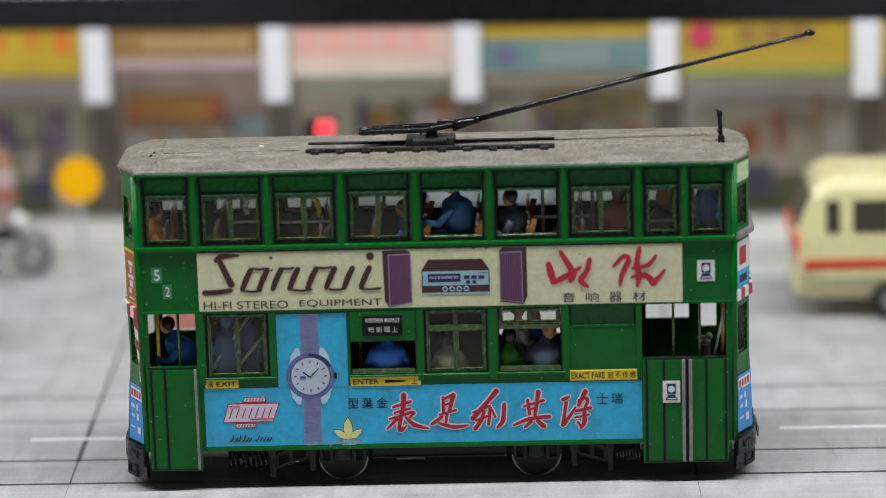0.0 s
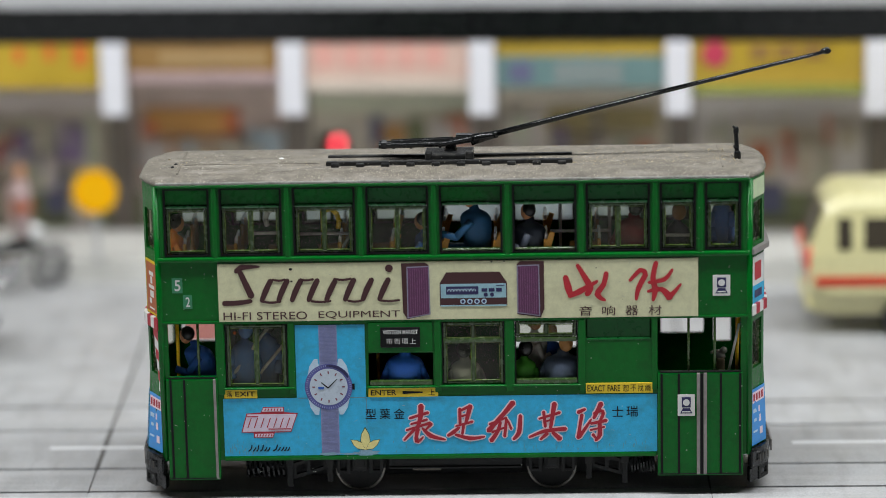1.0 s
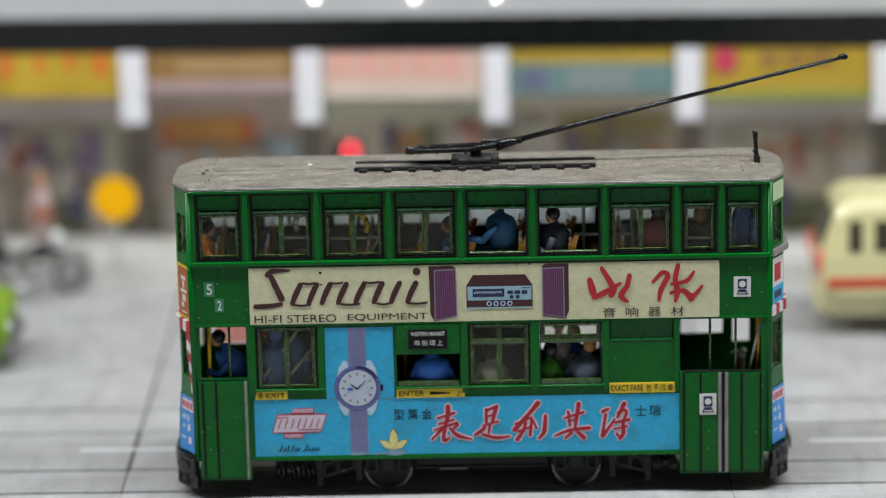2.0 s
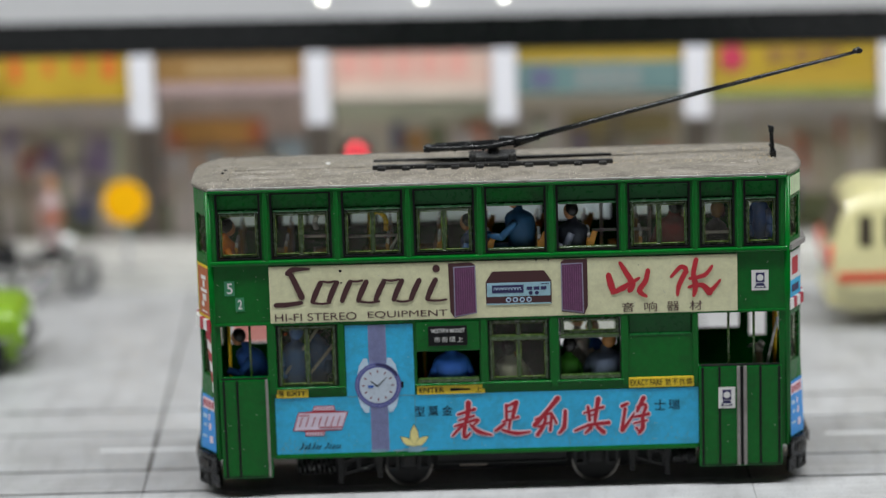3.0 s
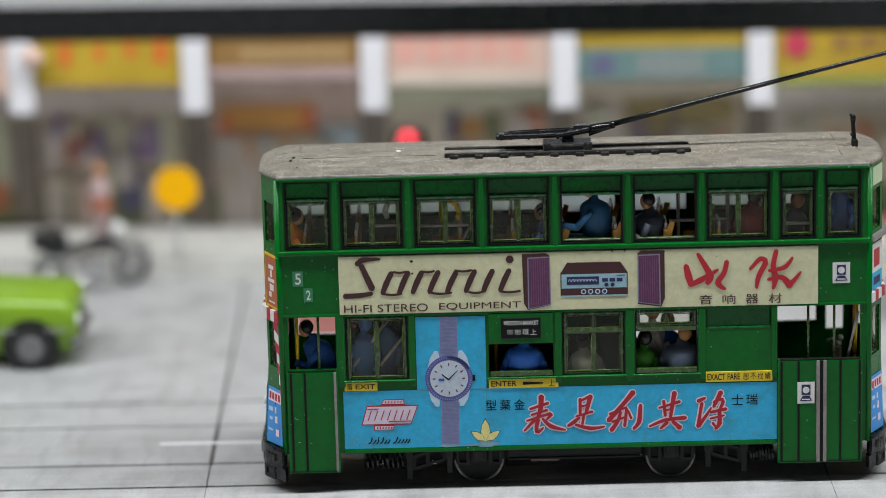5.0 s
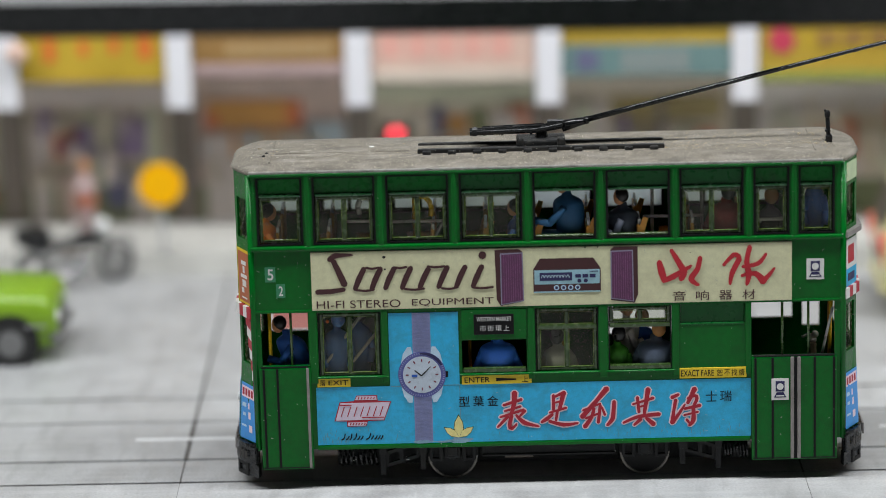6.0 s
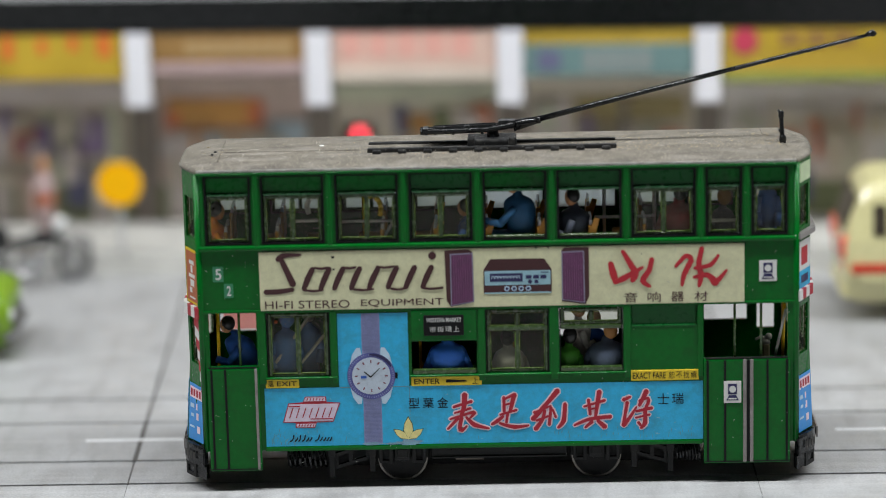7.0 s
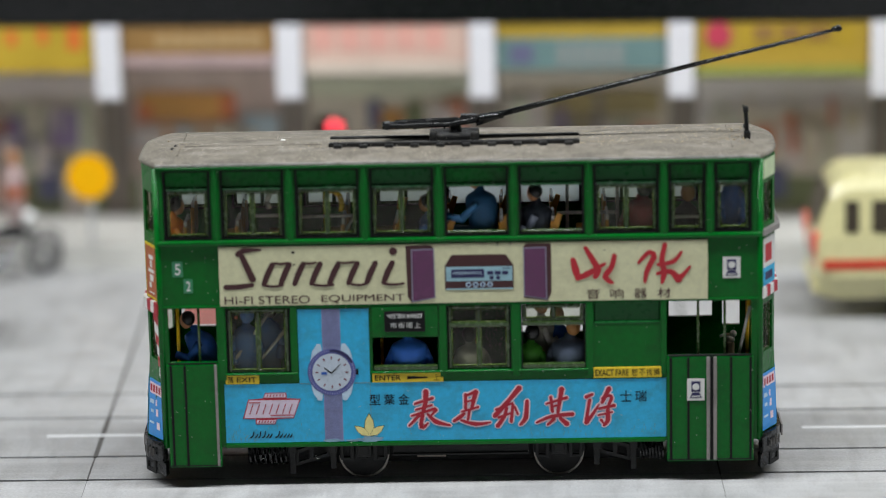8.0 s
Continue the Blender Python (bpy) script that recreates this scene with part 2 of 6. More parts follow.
CREST = mat("pale_lilac_ink", (0.70, 0.60, 0.72), 0.5)
STUD = mat("lamp_stud", (0.8, 0.8, 0.75), 0.3)
STUD.node_tree.nodes["Principled BSDF"].inputs["Emission Color"].default_value = (1.0, 0.98, 0.85, 1)
STUD.node_tree.nodes["Principled BSDF"].inputs["Emission Strength"].default_value = 14.0
ORANGE_INK = mat("orange_ink", (0.74, 0.17, 0.03), 0.5)
SALMON_INK = mat("salmon_ink", (0.80, 0.42, 0.35), 0.5)
# olive paint lightened to carry the highlights on the beads
BEAD = mat("bright_olive_bead", (0.10, 0.17, 0.03), 0.25, spec=0.7, vary=0.4, scale=1500, dirt=(0.22, 0.23, 0.10), dirt_amount=0.4, dirt_scale=900)
# paler patches paint in the highlight along the blind's lip
LIP = mat("glossy_green_lip", (0.012, 0.11, 0.03), 0.25, spec=0.8, vary=0.3, scale=500, dirt=(0.10, 0.16, 0.09), dirt_amount=0.35, dirt_scale=400)
MINT_PALE = mat("pale_mint_ink", (0.55, 0.66, 0.42), 0.5)

BRONZE_INK = mat("dull_bronze_ink", (0.48, 0.33, 0.16), 0.5)
BROWN_BOARD = mat("brown_board", (0.749, 0.386, 0.113), 0.55, vary=0.3, scale=70)
EMBER = mat("ember_red_board", (0.78, 0.244, 0.11), 0.55, vary=0.2, scale=70)
SAGE = mat("sage_panel", (0.648, 0.648, 0.492), 0.6, vary=0.25, scale=60)
LILAC_GREY = mat("lilac_grey_panel", (0.78, 0.69, 0.649), 0.6, vary=0.25, scale=60)
OLIVE_BROWN = mat("olive_brown_board", (0.444, 0.352, 0.164), 0.6, vary=0.3, scale=60)
DULL_VIOLET = mat("dull_violet_board", (0.306, 0.224, 0.408), 0.6, vary=0.25, scale=60)
SLATE_NAVY = mat("slate_navy_board", (0.15, 0.15, 0.255), 0.6, vary=0.25, scale=60)
RED_BROWN = mat("red_brown_board", (0.674, 0.247, 0.134), 0.6, vary=0.3, scale=60)
WARM_GREY = mat("warm_grey_plaster", (0.78, 0.69, 0.565), 0.7, vary=0.3, scale=60, dirt=(0.22, 0.20, 0.17), dirt_amount=0.5, dirt_scale=60)
# duller copy of the blind green for some windows
DULL_BLIND = mat("dull_green_blind", (0.005, 0.105, 0.02), 0.32, spec=0.3, vary=0.2, bump=0.08)
EMBER_DOT = mat("orange_spot_paint", (0.95, 0.20, 0.02), 0.3)
NUMERAL = mat("maroon_numeral_ink", (0.20, 0.03, 0.06), 0.5)
DIAL = mat("silver_lilac_dial", (0.52, 0.60, 0.70), 0.35, vary=0.12, scale=500)
BUS_CREAM_BOARD = mat("pale_cream_board", (0.66, 0.56, 0.47), 0.5, vary=0.12, scale=60)
CREAM_INSIDE = mat("pale_cream_bounce_paint", (0.62, 0.58, 0.48), 0.6, vary=0.1)
SMOKED = mat("smoked_brown_glass", (0.06, 0.05, 0.036), 0.15, vary=0.3, spec=0.5)
DULL_RIM = mat("dull_alloy_rim", (0.20, 0.20, 0.20), 0.45, 0.3)
DUSTY_BLACK = specks(mat("dusty_black_casting", (0.012, 0.0125, 0.013), 0.4, spec=0.4, vary=0.3, bump=0.4, dirt=(0.10, 0.095, 0.085), dirt_amount=0.65,
                         dirt_scale=500), (0.5, 0.47, 0.4), 1500, 0.16, 0.8)
# translucent white mixed in so that the far windows look bright
HAZY = bpy.data.materials.new("brightened_far_pane")
HAZY.use_nodes = True
hn, hl = HAZY.node_tree.nodes, HAZY.node_tree.links
hn.remove(hn["Principled BSDF"])
h_clear, h_milky, h_mix = hn.new("ShaderNodeBsdfTransparent"), hn.new("ShaderNodeBsdfTranslucent"), hn.new("ShaderNodeMixShader")
h_milky.inputs["Color"].default_value = (0.86, 0.95, 1.0, 1)
h_clear.inputs["Color"].default_value = (0.92, 0.95, 0.96, 1)
h_mix.inputs[0].default_value = 0.6
hl.new(h_clear.outputs[0], h_mix.inputs[1])
hl.new(h_milky.outputs[0], h_mix.inputs[2])
hl.new(h_mix.outputs[0], hn["Material Output"].inputs["Surface"])
ROSE_GLASS = glass("rose_tinted_glass", (0.95, 0.62, 0.58), 0.04, 0.1)
POSTER_BLUE = mat("bright_blue_poster", (0.045, 0.29, 0.72), 0.4, vary=0.15)
SPEAKER_RIM = mat("lilac_grey_rim_ink", (0.26, 0.25, 0.34), 0.45)
OCHRE = mat("ochre_signboard", (0.52, 0.35, 0.03), 0.5, vary=0.3, scale=60)
MORTAR = mat("grey_joint_filler", (0.11, 0.105, 0.10), 0.8, vary=0.35, scale=300)
GLUE = mat("dried_glue", (0.22, 0.38, 0.50), 0.35, vary=0.3, scale=600, bump=0.4, dirt=(0.20, 0.30, 0.40), dirt_amount=0.7, dirt_scale=400)
COPPER = mat("copper_wire", (0.40, 0.17, 0.10), 0.4, 0.4)

FADED = mat("faded_grey_ink", (0.27, 0.30, 0.29), 0.6)
# PINK made paler to make up for the canopy's shade
PINK_WALL = mat("shade_lifted_pink", (0.70, 0.55, 0.52), 0.6, vary=0.15, scale=60)
POLE = mat("glossy_black_rod", (0.006, 0.0065, 0.007), 0.22, spec=0.6, vary=0.05)

# ---- mesh helpers ----


def box(bm, x0, x1, y0, y1, z0, z1, bev=0.0, seg=2, m=None):
    c = Vector(((x0 + x1) / 2, (y0 + y1) / 2, (z0 + z1) / 2))
    mm = Matrix.Translation(c) @ Matrix.Diagonal((x1 - x0, y1 - y0, z1 - z0, 1))
    vs = bmesh.ops.create_cube(bm, size=1.0, matrix=(m or Matrix()) @ mm)["verts"]
    if bev:
        es = list({e for v in vs for e in v.link_edges})
        bmesh.ops.bevel(bm, geom=es, offset=bev, segments=seg, profile=0.5, affect="EDGES", clamp_overlap=True)
    return bm


def rod(bm, p, q, r0, r1=None, seg=10):
    p, q = Vector(p), Vector(q)
    d = q - p
    mm = Matrix.Translation((p + q) / 2) @ d.to_track_quat("Z", "Y").to_matrix().to_4x4()
    bmesh.ops.create_cone(bm, cap_ends=True, segments=seg, radius1=r0, radius2=r0 if r1 is None else r1, depth=d.length, matrix=mm)
    return bm


def ball(bm, c, rx, ry=None, rz=None, seg=14):
    mm = Matrix.Translation(c) @ Matrix.Diagonal((rx, ry or rx, rz or rx, 1))
    bmesh.ops.create_uvsphere(bm, u_segments=seg, v_segments=max(6, seg // 2 + 2), radius=1.0, matrix=mm)
    return bm


def tube(bm, pts, r, seg=8):
    for a, b in zip(pts, pts[1:]):
        rod(bm, a, b, r, seg=seg)
    for p in pts[1:-1]:
        ball(bm, p, r, seg=8)
    return bm


def plate(bm, pts, y0, y1):
    """A flat shape given by its outline in x and z, from depth y0 to y1."""
    a = [bm.verts.new((x, y0, z)) for x, z in pts]
    b = [bm.verts.new((x, y1, z)) for x, z in pts]
    bm.faces.new(a)
    bm.faces.new(b[::-1])
    for i in range(len(pts)):
        j = (i + 1) % len(pts)
        bm.faces.new((a[i], b[i], b[j], a[j]))
    return bm


def slab(bm, pts, z0, z1):
    """A flat shape given by its outline in x and y, from height z0 to z1."""
    a = [bm.verts.new((x, y, z0)) for x, y in pts]
    b = [bm.verts.new((x, y, z1)) for x, y in pts]
    bm.faces.new(a[::-1])
    bm.faces.new(b)
    for i in range(len(pts)):
        j = (i + 1) % len(pts)
        bm.faces.new((a[i], a[j], b[j], b[i]))
    return bm


def stroke(bm, pts, widths, y, t=0.006):
    """A painted stroke along points in x and z, of changing width."""
    if not isinstance(widths, (list, tuple)):
        widths = [widths] * len(pts)
    if len(pts) > 2:  # round the bends
        p = [Vector(q) for q in pts]
        n = len(p)
        gap = [(p[i + 1] - p[i]).length for i in range(n - 1)]
        tan = []
        for i in range(n):
            d = (p[min(i + 1, n - 1)] - p[max(i - 1, 0)]).normalized()
            tan.append(d * min(gap[max(i - 1, 0)], gap[min(i, n - 2)]))
        fine, fw = [], []
        for i in range(n - 1):
            for k in range(4):
                u = k / 4
                c = p[i] * (2 * u ** 3 - 3 * u * u + 1) + tan[i] * (u ** 3 - 2 * u * u + u) + p[i + 1] * (3 * u * u - 2 * u ** 3) + tan[i + 1] * (u ** 3 - u * u)
                fine.append(tuple(c))
                fw.append(widths[i] + (widths[i + 1] - widths[i]) * u)
        pts, widths = fine + [pts[-1]], fw + [widths[-1]]
    left, right = [], []
    for i, (x, z) in enumerate(pts):
        a, b = pts[max(i - 1, 0)], pts[min(i + 1, len(pts) - 1)]
        d = Vector((b[0] - a[0], b[1] - a[1])).normalized() * widths[i] / 2
        left.append((x - d.y, z + d.x))
        right.append((x + d.y, z - d.x))
    rows = [[bm.verts.new((x, yy, z)) for (x, z), yy in ((left[i], y - t), (right[i], y - t), (right[i], y), (left[i], y))] for i in range(len(pts))]
    bm.faces.new(rows[0])
    bm.faces.new(rows[-1][::-1])
    for a, b in zip(rows, rows[1:]):
        for k in range(4):
            bm.faces.new((a[k], a[(k + 1) % 4], b[(k + 1) % 4], b[k]))
    return bm


def disc(cx, cz, r, n=28, rz=None):
    return [(cx + r * math.cos(2 * math.pi * i / n), cz + (rz or r) * math.sin(2 * math.pi * i / n)) for i in range(n)]


def rect(x0, x1, z0, z1):
    return [(x0, z0), (x1, z0), (x1, z1), (x0, z1)]


def panel(bm, p, q, z0, z1, holes=(), thick=0.08):
    """An upright wall from p to q in plan, with openings (s0, s1, z0, z1), s being the length along it; thick goes to its left."""
    p, q = Vector(p), Vector(q)
    d = (q - p).normalized()
    nrm = Vector((-d.y, d.x)) * thick
    ss = sorted({0.0, round((q - p).length, 5)} | {round(s, 5) for h in holes for s in h[:2]})
    zs = sorted({z0, z1} | {z for h in holes for z in h[2:]})

    def solid(i, j):
        if not (0 <= i < len(ss) - 1 and 0 <= j < len(zs) - 1):
            return False
        s, z = (ss[i] + ss[i + 1]) / 2, (zs[j] + zs[j + 1]) / 2
        return not any(h[0] < s < h[1] and h[2] < z < h[3] for h in holes)

    def at(s, z, inner):
        c = p + d * s + (nrm if inner else Vector((0, 0)))
        return bm.verts.new((c.x, c.y, z))

    for i in range(len(ss) - 1):
        for j in range(len(zs) - 1):
            if not solid(i, j):
                continue
            a = [(ss[i], zs[j]), (ss[i + 1], zs[j]), (ss[i + 1], zs[j + 1]), (ss[i], zs[j + 1])]
            bm.faces.new([at(s, z, 0) for s, z in a])
            bm.faces.new([at(s, z, 1) for s, z in a[::-1]])
            for k, (di, dj) in enumerate(((0, -1), (1, 0), (0, 1), (-1, 0))):
                if not solid(i + di, j + dj):
                    (s1, z1_), (s2, z2_) = a[k], a[(k + 1) % 4]
                    bm.faces.new((at(s1, z1_, 0), at(s1, z1_, 1), at(s2, z2_, 1), at(s2, z2_, 0)))
    bmesh.ops.remove_doubles(bm, verts=bm.verts, dist=1e-5)
    return bm


def part(name, bm, material, parent, label="", smooth=False, kind=""):
    """One mesh object under a thing or a part; its points are given in the model's centimetres, from the thing's base."""
    bmesh.ops.recalc_face_normals(bm, faces=bm.faces)
    bm.transform(Matrix.Scale(U, 4))
    me = bpy.data.meshes.new(name)
    bm.to_mesh(me)
    bm.free()
    for m in material if isinstance(material, (list, tuple)) else [material]:
        me.materials.append(m)
    if smooth:
        for f in me.polygons:
            f.use_smooth = True
    ob = new(name, me)
    ob.parent = parent
    return tagged(ob, label=label, kind=kind)


def thing(name, label, category, group="", kind="", x=0.0, y=0.0, z=0.0, turn=0.0):
    ob = new(name)
    ob.empty_display_size = 0.005
    ob.matrix_basis = pose(x * U, y * U, z * U, 0, 0, turn)
    return tagged(ob, label, category, group, kind)


def single(name, bm, material, label, category, group="", kind="", x=0.0, y=0.0, z=0.0, turn=0.0, smooth=False):
    ob = part(name, bm, material, None, smooth=smooth)
    ob.matrix_basis = pose(x * U, y * U, z * U, 0, 0, turn)
    return tagged(ob, label, category, group, kind)


def nb():
    return bmesh.new()


def lettering(body, x0, x1, z0, z1, y, material, parent, name="lettering", label="", shear=0.0, bold=0.0):
    """Words set in the built-in font, fitted into a rectangle on an upright face that looks to -y."""
    cu = bpy.data.curves.new("words", "FONT")
    cu.body, cu.shear, cu.offset = body, shear, bold
    tmp = new("words", cu)
    me = bpy.data.meshes.new_from_object(tmp.evaluated_get(bpy.context.evaluated_depsgraph_get()))
    bpy.data.objects.remove(tmp)
    bpy.data.curves.remove(cu)
    co = np.array([v.co[:] for v in me.vertices])
    lo, hi = co.min(0), co.max(0)
    for v in me.vertices:
        v.co = (U * (x0 + (v.co.x - lo[0]) / (hi[0] - lo[0]) * (x1 - x0)), U * y,
                U * (z0 + (v.co.y - lo[1]) / (hi[1] - lo[1]) * (z1 - z0)))
    me.materials.clear()
    me.materials.append(material)
    me.name = name
    ob = new(name, me)
    ob.parent = parent
    return tagged(ob, label=label)

# ---- setting: display case, base board, road, pavement ----
bm = nb()
box(bm, -62, 74, -72, 34, -4, -0.3)
single("floor", bm, TABLE_EDGE, "dark board floor of the display case", "floor", kind="structure")
for nm, b in (("wall_north", (-62.6, 74.6, 34, 34.6, -4, 50)), ("wall_south", (-62.6, 74.6, -72.6, -72, -4, 50)),
              ("wall_west", (-62.6, -62, -72, 34, -4, 50)), ("wall_east", (74, 74.6, -72, 34, -4, 50))):
    bm = nb()
    box(bm, *b)
    w_ = single(nm, bm, CASE_GLASS, "clear glass wall of the display case", "wall", kind="structure")
    w_.visible_shadow = False
bm = nb()
box(bm, -62.6, 74.6, -72.6, 34.6, 50, 50.6)
single("ceiling", bm, CASE_GLASS, "clear glass top of the display case", "ceiling", kind="structure").visible_shadow = False
bm = nb()
box(bm, -61.9, 73.9, -71.9, 33.9, -0.3, -0.07)
ground = single("ground", bm, GROOVE, "dark base board showing in the joints of the model road", "ground", kind="structure")

KERB, PAVED = 16.1, 0.60  # the kerb's line and height
STREET = -3.4  # the shop terrace and its pavement stand at this angle to the tram track


def street(u, v):
    """From lengths along and across the shop terrace to plan."""
    a = radians(STREET)
    return 4 + (u - 4) * math.cos(a) - v * math.sin(a), (u - 4) * math.sin(a) + v * math.cos(a)


road = thing("road", "pale grey concrete model road with tram grooves and slab joints", "road", kind="structure")
road.matrix_basis = Matrix.Translation((-2 * U, 0, 0)) @ Matrix.Rotation(radians(-0.65), 4, "Z") @ Matrix.Translation((2 * U, 0, 0))
ROWS = [(-71.8, 0.50), (0.60, 1.95), (2.05, 4.52), (4.62, 6.20), (6.30, 13.0)]
JOINTS = [-61.8, -50.3, -38.06, -25.84, -13.62, -1.40, 10.83, 23.05, 35.27, 47.5, 59.7, 73.8]
SKEW = -0.022  # the slab joints lean a little against the grooves


def kerb_end(x):
    """How far the last row of slabs reaches under the kerb, at x."""
    c = street(x, KERB + 0.6)
    return c[1] + (x - c[0]) * math.tan(radians(STREET))


GAPS = [0.006, 0.018, 0.05, 0.034, 0.036]  # half a joint, row by row
for (y0, y1), g in zip(ROWS, GAPS):
    for xa, xb in zip(JOINTS, JOINTS[1:]):
        bm = nb()
        ya, yb = (kerb_end(xa), kerb_end(xb)) if y1 == 13.0 else (y1, y1)
        slab(bm, [(xa + g + SKEW * y0, y0), (xb - g + SKEW * y0, y0), (xb - g + SKEW * yb, yb), (xa + g + SKEW * ya, ya)], -0.07, 0.0)
        part("slab", bm, ROAD, road)
for xj in JOINTS[1:-1]:
    for (y0, y1), g in zip(ROWS, GAPS):
        bm = nb()
        y1 = kerb_end(xj) if y1 == 13.0 else y1
        w = g + 0.003
        slab(bm, [(xj - w + SKEW * y0, y0), (xj + w + SKEW * y0, y0), (xj + w + SKEW * y1, y1), (xj - w + SKEW * y1, y1)], -0.07, -0.014)
        part("joint_filler", bm, MORTAR, road)
for y in (0.55, 2.0, 4.57, 6.25):
    bm = nb()
    box(bm, -61.8, 73.8, y - 0.012, y + 0.012, -0.07, -0.05)
    part("rail", bm, GUNMETAL, road)
for xa, xb in ((-2.60, -0.3), (12.6, 18.3), (-11.0, -6.5), (23.5, 28.5)):
    bm = nb()
    box(bm, xa, xb, 3.30, 3.44, 0.0, 0.004)
    part("lane_line", bm, LINE, road, "worn white painted lane line")

pavement = thing("pavement", "light concrete model pavement with a kerb before the shops", "pavement", kind="structure")
for i in range(-7, 9):
    bm = nb()
    a, b, c, d = (street(i * 8 + 0.02, KERB), street(i * 8 + 7.98, KERB), street(i * 8 + 7.98, KERB + 0.3), street(i * 8 + 0.02, KERB + 0.3))
    slab(bm, [a, b, c, d], -0.07, PAVED + 0.01)
    part("kerb_stone", bm, PAVE, pavement)
    for v0, v1 in ((KERB + 0.33, 18.2), (18.23, 20.2)):
        bm = nb()
        slab(bm, [street(i * 8 + 0.03, v0), street(i * 8 + 7.97, v0), street(i * 8 + 7.97, v1), street(i * 8 + 0.03, v1)], -0.07, PAVED)
        part("paving_slab", bm, PAVE, pavement)

# ---- the shop terrace ----
BAYS = [-16.2, -11.5, -6.87, -2.64, 1.69, 6.27, 10.94, 15.66, 20.4, 25.0]
WALL = 16.72
terrace = thing("shop_terrace", "model arcade of small shops under a black-edged canopy", "building", x=3.02, y=0, z=0.1, turn=STREET)
OFF = -4.0


def tpart(name, bm, material, parent=None, label=""):
    bmesh.ops.translate(bm, vec=(OFF, 0, 0), verts=bm.verts)
    return part(name, bm, material, parent or terrace, label)


def set_back(bm):
    """Carries the shop fronts, drawn at the canopy's edge, further in and enlarges them about the camera's place, to
    fit its view.
    """
    k = 1.0347
    bm.transform(Matrix.Translation((10.18, 2.68, 20.4)) @ Matrix.Diagonal((k, 1, k, 1)) @ Matrix.Translation((-10.18, 0, -20.4)))
    return bm


X0, X1 = BAYS[0], BAYS[-1]
bm = nb()
box(bm, X0 - 1, X1 + 1, 31.4, 31.9, 0, 14)
tpart("back_wall", bm, SHADE)
bm = nb()
box(bm, X0 - 1, X1 + 1, 16.7, 31.4, 6.46, 6.9)
tpart("canopy_slab", bm, PALE_WALL, label="pale grey canopy slab")
bm = nb()
box(bm, X0 - 1, X1 + 1, 16.35, 16.6, 5.82, 6.67, 0.02)
fascia = tpart("fascia", bm, BLACK, label="black canopy fascia board")
bm = nb()
box(bm, X0 - 1, X1 + 1, 16.36, 16.7, 6.67, 12.0)
tpart("upper_wall", bm, PALE_WALL, label="pale grey upper wall")
bm = nb()
box(bm, X0 - 1, X1 + 1, 16.7, 31.4, 5.95, 6.46)
tpart("canopy_soffit", bm, PALE_WALL)
for b in BAYS:
    bm = nb()
    box(bm, b - 0.32, b + 0.32, WALL - 0.15, WALL + 0.6, 0.9, 6.5, 0.03)
    tpart("column", set_back(bm), UMBER, label="umber plastered column")
    bm = nb()
    box(bm, b - 0.305, b + 0.305, 16.22, 16.34, 4.05, 5.82, 0.03)
    tpart("hanging_banner", bm, BANNER, label="plain white hanging banner")


for u, z in ((1.90, 7.13), (4.32, 7.12), (6.31, 7.12)):
    bm = nb()
    ball(bm, (u, 16.33, z), 0.055, 0.04, 0.055)
    tpart("lamp_stud", bm, STUD, label="small glowing lamp stud")


def sign(x0, x1, z0, z1, material, v=16.58, label=""):
    bm = nb()
    box(bm, x0, x1, v - 0.18, v, z0, z1, 0.03)
    return tpart("signboard", set_back(bm) if v > 16.6 else bm, material, label=label)


def marks(board, x0, x1, z0, z1, n, material, v=16.39):
    """Blocks of paint where writing stands too blurred to read."""
    w = (x1 - x0) / n
    for i in range(n):
        bm = nb()
        k = 0.12 * w
        box(bm, x0 + i * w + k, x0 + (i + 1) * w - k, v - 0.01, v + 0.02, z0, z1)
        tpart("sign_mark", bm, material, board)


def shopfront(x0, x1, wall, boards, opening=None, sill=OLIVE, panes=()):
    """A shop bay: stall riser, front wall, and the boards, posters and goods standing against it."""
    bm = nb()
    box(bm, x0, x1, WALL - 0.1, WALL + 0.15, 1.1, 2.06, 0.03)
    tpart("stall_riser", set_back(bm), sill, label="olive tiled stall riser")
    holes = [(o[0] - x0, o[1] - x0, o[2], o[3]) for o in ([opening] if opening else [])]
    bm = nb()
    panel(bm, (x0, WALL), (x1, WALL), 1.1, 6.5, holes, 0.2)
    front = tpart("shop_front", set_back(bm), wall)
    for k, (a, b, z0, z1, m) in enumerate(boards):
        bm = nb()
        box(bm, a, b, WALL - 0.07 - 0.012 * k, WALL - 0.003 - 0.004 * k, z0, z1, 0.02)
        tpart("shop_board", set_back(bm), m, front)
    for a, b, z0, z1 in panes:
        bm = nb()
        panel(bm, (a, WALL - 0.12), (b, WALL - 0.12), z0, z1, [(0.12, b - a - 0.12, z0 + 0.12, z1 - 0.12)], 0.1)
        tpart("window_surround", set_back(bm), PALE_LILAC, front)


def goods(i, n, palette):
    """Small wares, notices and posts standing close together before a shop front."""
    g = random.Random(40 + i)
    a, b = bay(i)
    for k in range(n):
        w, h = g.choice((g.uniform(0.06, 0.14), g.uniform(0.15, 0.45))), g.uniform(0.25, 0.9)
        x, z = g.uniform(a + 0.1, b - 0.6), g.uniform(1.95, 3.1 if i == 3 else 3.5)
        if i == 4 and x < 3.1 and x + w > 2.1:
            continue
        bm = nb()
        y = WALL - 0.22 - 0.02 * (k % 9)
        box(bm, x, x + w, y, y + 0.1, z, min(z + h, 3.4 if i == 3 else 4.1), 0.02)
        tpart("shop_ware", set_back(bm), g.choice(palette))


